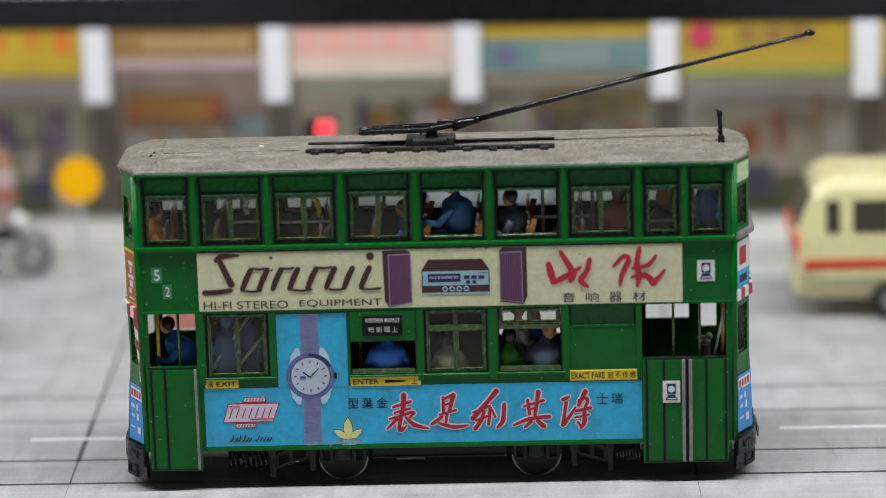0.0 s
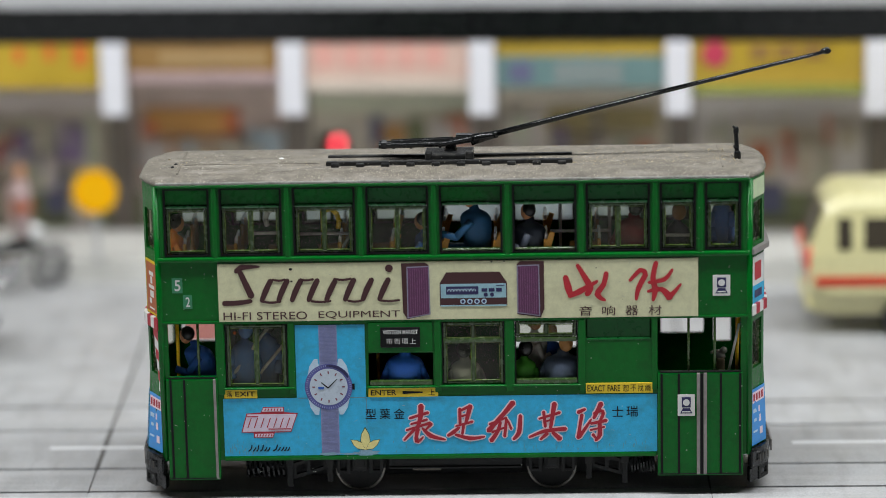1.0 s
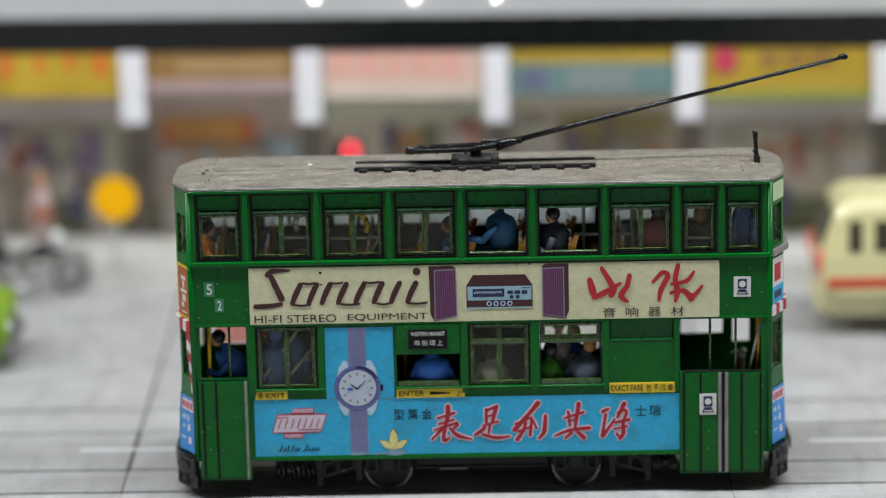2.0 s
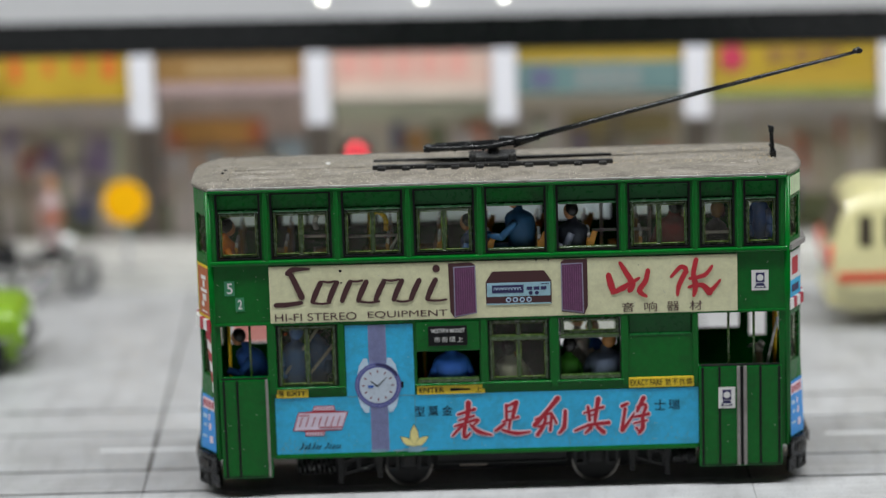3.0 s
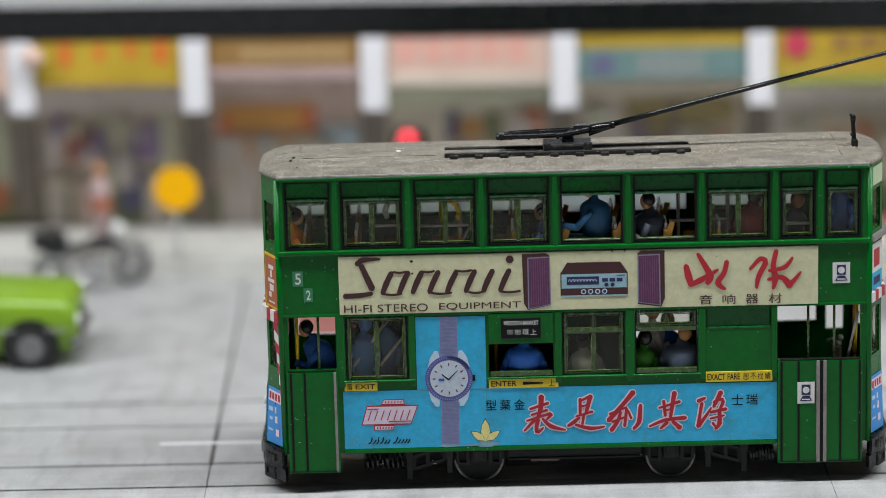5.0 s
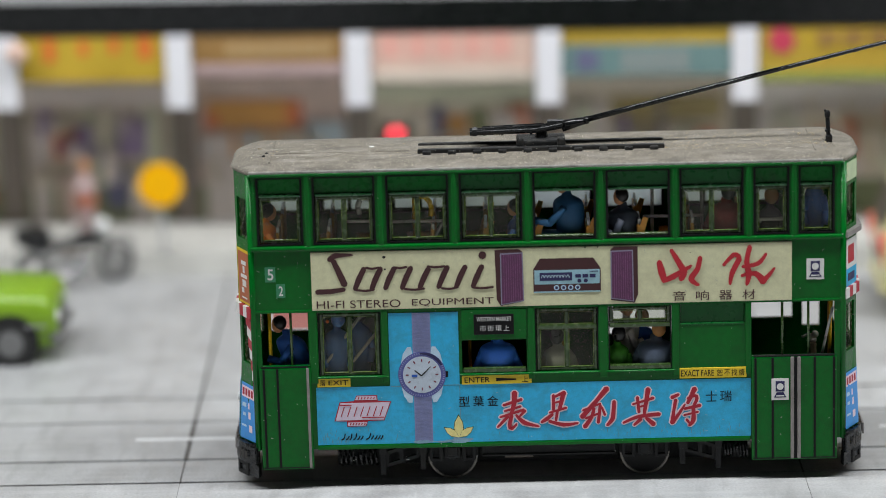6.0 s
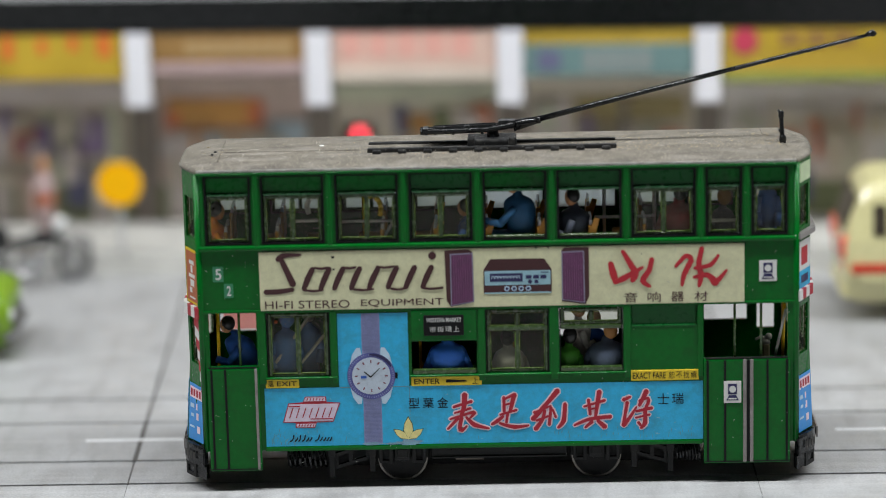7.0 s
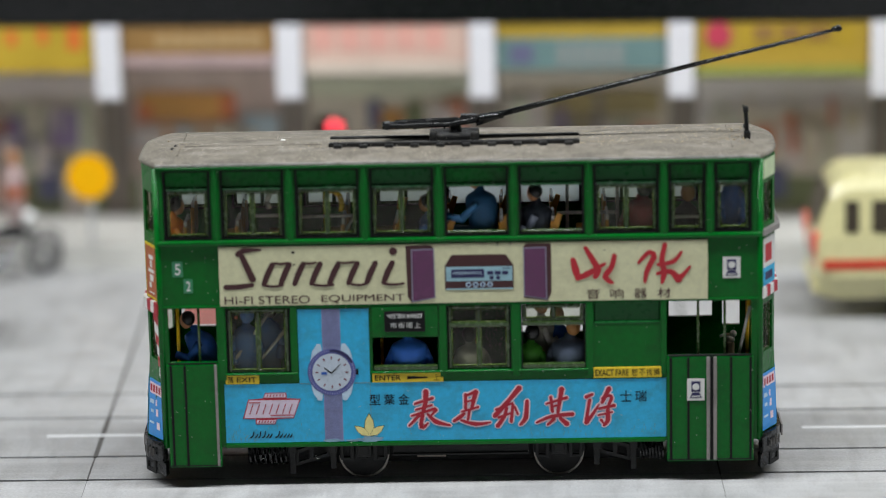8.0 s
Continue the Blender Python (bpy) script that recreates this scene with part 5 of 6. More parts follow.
dest = part("destination_plate", bm, INK, tram, "black destination plate with white words")
lettering("WESTERN MARKET", 4.51, 5.18, 3.235, 3.32, -0.058, WHITE, dest, bold=0.01)
for k, ch in enumerate("\u5e02\u8857\u74b0\u4e0a"):
    lettering(ch, 4.57 + k * 0.15, 4.57 + k * 0.15 + 0.12, 3.04, 3.15, -0.058, WHITE, dest)

# ---- roof ----


def plan(inset):
    """The outline of the roof with eased corners, drawn in by inset."""
    e = 0.05
    corners = [((S0, -e), 0.10), ((S1, -e), 0.10), ((S1 + NOSE + e, 0.6), 0.40), ((S1 + NOSE + e, W - 0.6), 0.40), ((S1, W + e), 0.12),
               ((S0, W + e), 0.12), ((S0 - NOSE - e, W - 0.6), 0.25), ((S0 - NOSE - e, 0.6), 0.16)]
    cx, cy = (S0 + S1) / 2, W / 2
    hx, hy = (S1 - S0) / 2 + NOSE + e, W / 2 + e
    pts = []
    for k, (c, r) in enumerate(corners):
        c = Vector(c)
        a, b = Vector(corners[k - 1][0]), Vector(corners[(k + 1) % 8][0])
        p, q = c + (a - c).normalized() * r, c + (b - c).normalized() * r
        for u in (0, 0.2, 0.4, 0.6, 0.8, 1.0):
            v = p * (1 - u) ** 2 + c * 2 * u * (1 - u) + q * u * u
            pts.append((cx + (v.x - cx) * (1 - inset / hx), cy + (v.y - cy) * (1 - inset * 0.9 / hy)))
    return pts


bm = nb()
rings = [(0.03, 6.19), (0.0, 6.215), (-0.01, 6.25), (0.02, 6.29), (0.10, 6.32), (0.3, 6.345), (0.6, 6.362), (0.95, 6.375), (1.2, 6.38)]
loops = [[bm.verts.new((x, y, z)) for x, y in plan(d)] for d, z in rings]
bm.faces.new(loops[0][::-1])
bm.faces.new(loops[-1])
for la, lb in zip(loops, loops[1:]):
    for i in range(48):
        j = (i + 1) % 48
        bm.faces.new((la[i], la[j], lb[j], lb[i]))
roof = part("roof", bm, ROOF, tram, "dusty grey-brown cambered roof", smooth=True)
bm = nb()
box(bm, S0 + 0.02, S1 - 0.02, -0.062, -0.03, 6.232, 6.278, 0.012)
part("roof_edge", bm, EDGE, tram, "worn pale roof edge with its highlight in the colour")
for x in (0.62, 11.05):
    bm = nb()
    box(bm, x - 0.015, x + 0.015, 0.35, W - 0.35, 6.33, 6.378, 0.006)
    part("roof_seam", bm, ROOF, roof)
bm = nb()
box(bm, 0.7, 3.3, 1.02, 1.05, 6.36, 6.388)
part("roof_seam", bm, ROOF, roof)
for x in (0.48, 0.52):
    bm = nb()
    ball(bm, (x, 0.9 + (x - 0.48) * 6, 6.36), 0.035)
    part("rivet", bm, GUNMETAL, roof)
bm = nb()
ball(bm, (2.55, 1.45, 6.385), 0.05, 0.04, 0.02)
part("paint_fleck", bm, WHITE, roof)
rnd = random.Random(5)
bm = nb()
for k in range(2600):
    # thick round the trolley planks and on the half beyond them, thin over the rest
    if k % 5 < 2:
        x, y = rnd.gauss(6.2, 1.9), rnd.gauss(0.80, 0.20)
    elif k % 5 < 4:
        x, y = rnd.uniform(7.2, 11.4), rnd.uniform(0.75, 2.45)
    else:
        x, y = rnd.uniform(0.3, 11.4), rnd.uniform(0.35, 2.45)
    if not (0.3 < x < 11.4 and 0.2 < y < 2.5):
        continue
    s = rnd.uniform(0.004, 0.009) if k % 14 else rnd.uniform(0.009, 0.018)
    z = 6.335 + 0.042 * min(1, min(y - 0.1, 2.5 - y) / 0.8)
    box(bm, x - s, x + s, y - s * 0.6, y + s * 0.6, z - s, z + s * 0.6, m=None)
part("dust_grain", bm, mat("pale_dust", (0.50, 0.42, 0.28), 0.9, vary=0.5), roof, kind="stuff")
# scuffs worn through to the pale ground, and fibres caught on the front end
scuff = mat("pale_scuff", (0.50, 0.47, 0.42), 0.6, vary=0.3)
bm = nb()
for k in range(46):
    x, y = rnd.choice((rnd.uniform(0.25, 2.6), rnd.uniform(0.3, 11.3))), rnd.uniform(0.30, 1.9)
    ln, a = rnd.uniform(0.02, 0.12), rnd.uniform(-0.5, 0.5)
    z = 6.340 + 0.040 * min(1, min(y - 0.1, 2.5 - y) / 0.8)
    box(bm, -ln, ln, -0.006, 0.006, -0.004, 0.004, m=Matrix.Translation((x, y, z)) @ Matrix.Rotation(a, 4, "Z"))
part("scuff", bm, scuff, roof, kind="stuff")
bm = nb()
for k in range(5):
    x, y = rnd.uniform(0.2, 3.2), rnd.uniform(0.5, 2.3)
    z = 6.340 + 0.040 * min(1, min(y - 0.1, 2.5 - y) / 0.8)
    a, ln = rnd.uniform(0, math.tau), rnd.uniform(0.06, 0.16)
    tube(bm, [(x + ln * u * math.cos(a + u), y + ln * u * math.sin(a + u), z + 0.05 * math.sin(3.1 * u)) for u in (0, 0.35, 0.7, 1)], 0.0028, 5)
part("fibre", bm, scuff, roof, kind="stuff")

bm = nb()
tube(bm, [(11.28, 1.25, 6.375), (11.45, 0.72, 6.35), (11.60, 0.24, 6.30)], 0.014)
part("roof_seam", bm, ROOF, roof)
# trolley gear
ZR = 6.37
for y in (0.84, 1.52):
    bm = nb()
    box(bm, 3.45, 8.20, y - 0.06, y + 0.06, ZR - 0.02, ZR + (0.085 if y < 1 else 0.05), 0.02)
    rail = part("trolley_plank", bm, DUSTY_BLACK, tram, "dusty black trolley plank")
    for k in range(10 if y < 1 else 0):
        x = 3.63 + k * 0.485
        bm = nb()
        box(bm, x - 0.08, x + 0.08, y - 0.17, y - 0.05, ZR - 0.03, ZR + 0.065, 0.02)
        part("plank_clip", bm, DUSTY_BLACK, rail)
bm = nb()
box(bm, 5.36, 6.30, 0.95, 1.60, ZR + 0.02, ZR + 0.17, 0.03)
box(bm, 5.36, 5.50, 0.86, 1.10, ZR, ZR + 0.24, 0.04)
box(bm, 6.14, 6.30, 0.86, 1.10, ZR, ZR + 0.24, 0.04)
part("trolley_base", bm, DUSTY_BLACK, tram, "dusty black trolley base casting")
bm = nb()
rod(bm, (5.85, 1.3, ZR + 0.1), (5.85, 1.3, ZR + 0.30), 0.14, 0.10, 14)
part("swivel", bm, BLACK, tram)
bm = nb()
for y in (1.22, 1.38):
    rod(bm, (4.46, y, 6.665), (5.75, y, 6.69), 0.058, seg=18)
    rod(bm, (5.75, y, 6.69), (6.25, y, 6.775), 0.058, 0.066, 18)
    for u in (4.72, 5.06, 5.62):
        rod(bm, (u, y, 6.67), (u + 0.05, y, 6.672), 0.07, seg=18)
box(bm, 5.95, 6.28, 1.18, 1.42, 6.75, 6.86, 0.03)
box(bm, 4.50, 4.62, 1.14, 1.46, 6.61, 6.73, 0.03)
rod(bm, (4.7, 1.3, 6.725), (5.9, 1.3, 6.765), 0.045)
box(bm, 5.15, 5.40, 1.2, 1.4, 6.70, 6.75, 0.012)
part("spring_arm", bm, POLE, tram, "black trolley spring arm")
bm = nb()
rod(bm, (6.24, 1.3, 6.74), (6.70, 1.3, 6.84), 0.115, 0.07, 20)
rod(bm, (6.70, 1.3, 6.84), (6.76, 1.3, 6.853), 0.078, 0.075, 20)
part("pole_socket", bm, POLE, tram, smooth=True)
bm = nb()
rod(bm, (6.70, 1.3, 6.85), (9.95, 1.28, 7.645), 0.056, 0.046, 20)
rod(bm, (9.95, 1.28, 7.645), (13.08, 1.26, 8.385), 0.046, 0.034, 20)
rod(bm, (11.85, 1.27, 8.09), (11.92, 1.27, 8.108), 0.042)
pole = part("trolley_pole", bm, POLE, tram, "long thin black trolley pole", smooth=True)
bm = nb()
ball(bm, (13.07, 1.26, 8.395), 0.11, 0.07, 0.06)
rod(bm, (13.10, 1.17, 8.405), (13.10, 1.35, 8.405), 0.055)
part("trolley_head", bm, BLACK, pole)
bm = nb()
rod(bm, (11.37, 1.06, 6.46), (11.35, 1.10, 6.86), 0.045, 0.04, 10)
box(bm, 11.31, 11.44, 0.98, 1.14, 6.34, 6.50, 0.03)
box(bm, 11.30, 11.41, 1.03, 1.17, 6.55, 6.60, 0.015)
box(bm, 11.30, 11.40, 1.04, 1.18, 6.83, 6.96, 0.025)
rod(bm, (11.33, 1.06, 6.93), (11.29, 1.06, 6.99), 0.025, 0.02, 8)
part("roof_hook", bm, BLACK, tram, "short black roof hook")

# ---- ends: posters, mouldings, bumpers ----


def on_end(nm, k, s0, s1, z0, z1, off, thick):
    """A thin plate on face k of an end."""
    p, q = Vector(ends[nm][k]), Vector(ends[nm][k + 1])
    d = (q - p).normalized()
    out = Vector((d.y, -d.x))
    bm = nb()
    ln = (q - p).length
    panel(bm, p + d * s0 * ln + out * off, p + d * s1 * ln + out * off, z0, z1, [], -thick)
    return bm


for nm in ("left", "right"):
    order = (2, 1, 0) if nm == "left" else (0, 1, 2)
    for k in order:
        if nm == "left":
            pb = part("end_poster", on_end(nm, k, 0.08, 0.92, 3.60, 4.68, 0.004, 0.01), YELLOW, tram, "orange-red end poster with a yellow border")
            part("poster_field", on_end(nm, k, 0.13, 0.87, 3.65, 4.63, 0.016, 0.004), GOODS_ORANGE, pb)
            for sa, sb, za, zb in ((0.35, 0.68, 4.38, 4.46), (0.45, 0.58, 4.22, 4.36), (0.30, 0.72, 4.12, 4.19), (0.40, 0.66, 3.95, 4.08), (0.34, 0.50, 3.82, 3.92),
                                   (0.32, 0.70, 3.71, 3.74)):
                part("poster_mark", on_end(nm, k, sa, sb, za, zb, 0.022, 0.003), WHITE, pb)
        else:
            pb = part("end_poster", on_end(nm, k, 0.05, 0.95, 4.05, 4.62, 0.004, 0.01), WHITE, tram, "white and blue end poster with a red mark")
            part("poster_mark", on_end(nm, k, 0.3, 0.75, 4.15, 4.5, 0.016, 0.003), VERMILION, pb)
            part("poster_field", on_end(nm, k, 0.05, 0.95, 3.70, 4.05, 0.004, 0.01), SKY_BLUE, pb)
            part("poster_mark", on_end(nm, k, 0.3, 0.8, 3.8, 3.95, 0.016, 0.003), NAVY, pb)
            db = part("route_box", on_end(nm, k, 0.06, 0.94, 5.78, 6.14, 0.004, 0.01), MINT_PALE, tram, "pale route box with dark marks")
        lp = part("end_poster", on_end(nm, k, 0.10, 0.95, 0.85, 1.98, 0.004, 0.01), POSTER_BLUE, tram, "blue end poster with red and white marks")
        part("poster_mark", on_end(nm, k, 0.16, 0.90, 1.70, 1.92, 0.016, 0.002), ROSE, lp)
        for i in range(4):
            part("poster_mark", on_end(nm, k, 0.20 + i * 0.17, 0.31 + i * 0.17, 1.74, 1.88, 0.019, 0.002), RED, lp)
        for sa, sb, za, zb in ((0.52, 0.60, 1.48, 1.60), (0.54, 0.66, 1.28, 1.42), (0.58, 0.74, 1.02, 1.16)):
            part("poster_mark", on_end(nm, k, sa, sb, za, zb, 0.016, 0.003), ROSE, lp)
        for sa, sb, za, zb in ((0.2, 0.42, 1.5, 1.58), (0.25, 0.40, 1.32, 1.38), (0.2, 0.44, 1.1, 1.14)):
            part("poster_mark", on_end(nm, k, sa, sb, za, zb, 0.016, 0.003), PALE_BLUE, lp)
    # striped canopy moulding round the end
    for k in range(3):
        n = 7 if k == 1 else 4
        for i in range(n):
            part("canopy_stripe", on_end(nm, k, i / n, (i + 1) / n, 3.36 if nm == "left" else 3.5, 3.58 if nm == "left" else 3.70, 0.0, 0.07),
                 RED if i % 2 else WHITE, tram)
    # bumper
    bm = nb()
    pts = ends[nm]
    c = Vector((pts[0][0] + (0.3 if nm == "left" else -0.3), W / 2))
    def eased(ring, r):
        """Rounds the two inner corners of a four-point line."""
        line = [ring[0]]
        for k in (1, 2):
            a, b, d = ring[k - 1], ring[k], ring[k + 1]
            p, q = b + (a - b).normalized() * r, b + (d - b).normalized() * r
            line += [p * (1 - u) ** 2 + b * 2 * u * (1 - u) + q * u * u for u in (0, 0.25, 0.5, 0.75, 1)]
        return line + [ring[3]]

    outer = eased([Vector(p) + (Vector(p) - c).normalized() * 0.12 for p in pts], 0.35)
    inner = eased([Vector(p) + (c - Vector(p)).normalized() * 0.12 for p in pts], 0.25)
    slab(bm, [tuple(v) for v in outer + inner[::-1]], 0.42, 0.82)
    bmesh.ops.bevel(bm, geom=list(bm.edges), offset=0.05, segments=3, affect="EDGES")
    bp = part("bumper", bm, BLACK, tram, "dark wraparound bumper with a small plate")
    bm = nb()
    slab(bm, [tuple(v * 0.96 + c * 0.04) for v in outer] + [tuple(v) for v in inner[::-1]], 0.16, 0.42)
    part("lifeguard", bm, BLACK, bp)
    bm = nb()
    xo = pts[1][0] + (-0.11 if nm == "left" else 0.11)
    box(bm, min(xo, xo + 0.03), max(xo, xo + 0.03), 0.9, 1.7, 0.5, 0.72)
    part("bumper_plate", bm, GREY_STRIP, bp)
    # plain bars on the near face, and an open box under it
    near = 2 if nm == "left" else 0
    for i in range(4):
        s0 = 0.22 + 0.15 * i
        part("bumper_mark", on_end(nm, near, s0, s0 + 0.09, 0.54, 0.68, 0.118, 0.006), STEEL, bp)
    p_, q_ = Vector(pts[near]), Vector(pts[near + 1])
    d_ = (q_ - p_).normalized()
    o_ = Vector((d_.y, -d_.x)) * -0.03
    ln_ = (q_ - p_).length
    sa, sb = (0.08, 0.62) if nm == "left" else (0.38, 0.92)
    bm = nb()
    panel(bm, p_ + d_ * sa * ln_ + o_, p_ + d_ * sb * ln_ + o_, 0.14, 0.43, [(0.07, (sb - sa) * ln_ - 0.07, 0.21, 0.34)], -0.10)
    part("step_box", bm, GUNMETAL, bp)
bm = on_end("right", 0, 0.0, 1.0, 4.72, 4.82, 0.0, 0.10)
part("end_ledge", bm, GREY_STRIP, tram)
bm = on_end("right", 1, 0.0, 1.0, 4.72, 4.82, 0.0, 0.10)
part("end_ledge", bm, GREY_STRIP, tram)
bm = nb()
ball(bm, (S0 - NOSE - 0.05, 1.3, 1.45), 0.05, 0.10, 0.10)
part("headlamp", bm, LAMP_WHITE, tram)
# slanting striped trim on the cab corner
p_, q_ = Vector(ends["left"][2]), Vector(ends["left"][3])
ln_ = (q_ - p_).length
for k in range(7):
    z1 = 3.40 - k * 0.20
    bm = on_end("left", 2, 0.0, 1.0, 0.0, 1.0, 0.0, 0.02)
    lo, hi = 0.50 + 0.06 * k, 0.98
    if hi - lo < 0.06:
        break
    for v in bm.verts:
        s_ = ((v.co.x - p_.x) * (q_.x - p_.x) + (v.co.y - p_.y) * (q_.y - p_.y)) / ln_ ** 2
        t_ = lo + (hi - lo) * s_
        off = Vector((v.co.x, v.co.y)) - (p_ + (q_ - p_) * s_)
        xy = p_ + (q_ - p_) * t_ + off
        v.co = (xy.x, xy.y, z1 - 0.20 * (1 - v.co.z) - 0.30 * (t_ - 0.5))
    part("corner_stripe", bm, WHITE if k % 2 else RED, tram)

# ---- inside ----
# pale panels added under roof and upper deck to bounce light inside
for z in (6.13, 3.70):
    bm = nb()
    box(bm, S0 + 0.05, S1 - 0.05, 0.20, W - 0.20, z, z + 0.03)
    part("ceiling_panel", bm, CREAM_INSIDE, tram, "added pale cream panel that bounces light inside")
bm = nb()
slab(bm, [(S0 + 0.02, 0.1), (S1 - 0.02, 0.1), (S1 + 0.26, 0.65), (S1 + 0.26, W - 0.65), (S1 - 0.02, W - 0.1), (S0 + 0.02, W - 0.1), (S0 - 0.26, W - 0.65),
          (S0 - 0.26, 0.65)], 3.75, 3.9)
part("upper_deck", bm, DECK, tram)
bm = nb()
slab(bm, [(S0 + 0.02, 0.1), (S1 - 0.02, 0.1), (S1 + 0.26, 0.65), (S1 + 0.26, W - 0.65), (S1 - 0.02, W - 0.1), (S0 + 0.02, W - 0.1), (S0 - 0.26, W - 0.65),
          (S0 - 0.26, 0.65)], 1.05, 1.2)
part("lower_deck", bm, DECK, tram)


def seat(x, y, z, face):
    bm = nb()
    box(bm, x - 0.26, x + 0.26, y - 0.36, y + 0.36, z + 0.45, z + 0.53, 0.03)
    box(bm, x - face * 0.28 - 0.04, x - face * 0.28 + 0.04, y - 0.36, y + 0.36, z + 0.5, z + 1.12, 0.035)
    if 4 < x < 8 and z > 3:  # shaped end panel of the seats by the open windows
        plate(bm, [(x - face * u, z + v) for u, v in ((0.10, 0.50), (0.20, 0.50), (0.32, 0.75), (0.46, 1.25), (0.37, 1.28), (0.22, 0.92))], y - 0.37, y - 0.33)
    s_ = part("seat", bm, SEAT, tram, "tan varnished bench seat")
    bm = nb()
    for dy in (-0.28, 0.28):
        rod(bm, (x, y + dy, z), (x, y + dy, z + 0.46), 0.03)
        tube(bm, [(x - face * 0.28, y + dy, z + 0.5), (x - face * 0.29, y + dy, z + 1.2)], 0.03)
    part("seat_frame", bm, GREY_PIPE, s_)
    bm = nb()
    rod(bm, (x - face * 0.29, y - 0.33, z + 1.2), (x - face * 0.29, y + 0.33, z + 1.2), 0.028)
    part("seat_rail", bm, GREY_PIPE, s_)


for x in (0.45, 1.43, 2.43, 3.43, 4.44, 5.40, 6.41, 7.38, 8.40, 9.40):
    for y in (0.52, 2.05):
        seat(x, y, 3.9, -1)
for x in (4.6, 5.9, 7.2, 8.3):
    seat(x, 2.05, 1.2, -1)
for x, y, z0, z1, m in ((3.35, 0.75, 3.9, 6.2, YELLOW_PIPE), (7.95, 0.9, 3.9, 6.2, GREY_PIPE), (8.9, 0.8, 3.9, 6.2, GREY_PIPE), (0.50, 0.35, 1.2, 3.7, YELLOW_PIPE),
                        (4.36, 0.9, 1.2, 3.7, YELLOW_PIPE), (2.5, 1.2, 3.9, 6.2, GREY_PIPE)):
    bm = nb()
    rod(bm, (x, y, z0), (x, y, z1), 0.035)
    part("handrail", bm, m, tram, smooth=True)
for pts, m in (([(3.42, 0.34, 5.62), (3.56, 0.34, 5.64), (3.66, 0.34, 5.54), (3.70, 0.34, 5.40), (3.68, 0.34, 5.25)], YELLOW_PIPE),
               ([(2.32, 0.4, 5.30), (2.28, 0.4, 5.45), (2.34, 0.4, 5.60), (2.46, 0.4, 5.64), (2.56, 0.4, 5.56)], GREY_PIPE), ([(11.33, 0.4, 2.4), (11.36, 0.4, 3.4)], YELLOW_PIPE),
               ([(3.65, 0.25, 4.7), (3.95, 0.25, 5.2), (3.95, 0.25, 5.7)], GREY_PIPE), ([(2.05, 0.25, 5.2), (2.6, 0.25, 5.2)], GREY_PIPE),
               ([(2.0, 0.2, 2.3), (2.0, 0.2, 2.3), (2.6, 0.3, 3.0)], GREY_PIPE), ([(1.55, 0.2, 2.35), (2.3, 0.3, 3.35)], GREY_PIPE),
               ([(9.9, 0.25, 5.05), (10.45, 0.25, 5.05)], GREY_PIPE), ([(7.75, 0.5, 5.10), (8.9, 0.5, 5.10)], GREY_PIPE), ([(2.95, 0.3, 5.16), (3.95, 0.3, 5.16)], GREY_PIPE)):
    bm = nb()
    tube(bm, [p for i, p in enumerate(pts) if i == 0 or p != pts[i - 1]], 0.05 if len(pts) == 5 else 0.032)
    part("handrail", bm, m, tram, smooth=True)
bm = nb()
box(bm, 1.35, 1.42, 0.1, W - 0.1, 1.2, 3.75)
part("cab_bulkhead", bm, INSIDE, tram)
# painted ball in place of a small orange spot of light
bm = nb()
ball(bm, (1.63, 0.16, 3.24), 0.035)
part("marker_light", bm, EMBER_DOT, tram, "small orange ball painting in a spot of light by the window")
bm = nb()
box(bm, 9.70, 9.76, 1.2, W - 0.1, 1.2, 3.75)
part("bulkhead", bm, GREEN, tram)

bm = nb()
box(bm, 10.98, 11.14, 1.0, 1.25, 1.2, 2.36, 0.04)
ctrl = part("controller", bm, DECK, tram, "dark controller stand on the platform")
bm = nb()
rod(bm, (11.06, 1.12, 2.36), (11.06, 1.12, 2.46), 0.10, 0.08, 14)
tube(bm, [(11.06, 1.12, 2.48), (10.94, 1.05, 2.50), (10.86, 1.02, 2.47)], 0.03)
ball(bm, (11.12, 1.10, 2.50), 0.07)
part("controller_handle", bm, GREY_PIPE, ctrl, "pale grey handle", smooth=True)
bm = nb()
rod(bm, (11.36, 0.75, 1.2), (11.36, 0.75, 3.7), 0.035)
part("handrail", bm, SEAT, tram, "tan handrail", smooth=True)

# ---- running gear ----
# black pan added to keep bounced light out of the tram's shadow
bm = nb()
box(bm, S0 + 0.1, S1 - 0.1, 0.11, W - 0.11, 0.76, 1.03, 0.02)
part("floor_pan", bm, BLACK, tram, "added black pan that keeps bounced light off the road")
# unseen black board added against light from the far side
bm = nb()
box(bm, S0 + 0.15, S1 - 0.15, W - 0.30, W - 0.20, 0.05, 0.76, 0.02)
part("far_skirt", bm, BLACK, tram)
bm = nb()
# first box: solid block added against light from behind
box(bm, 1.7, 9.6, 0.92, 2.0, 0.08, 0.78, 0.03)
box(bm, 2.3, 9.2, 2.14, 2.26, 0.36, 0.70, 0.02)
box(bm, 4.55, 7.15, 0.26, 0.36, 0.44, 0.72, 0.02)
box(bm, 4.55, 7.15, 0.22, 0.38, 0.42, 0.46, 0.012)
truck = part("truck_frame", bm, GUNMETAL, tram, "dark cast truck frame with an added light-blocking middle")
for x0 in (4.92, 6.25):
    for k in range(4):
        bm = nb()
        rod(bm, (x0 + k * 0.17, 0.235, 0.57), (x0 + k * 0.17, 0.265, 0.57), 0.028, seg=10)
        part("rivet", bm, GUNMETAL, truck)


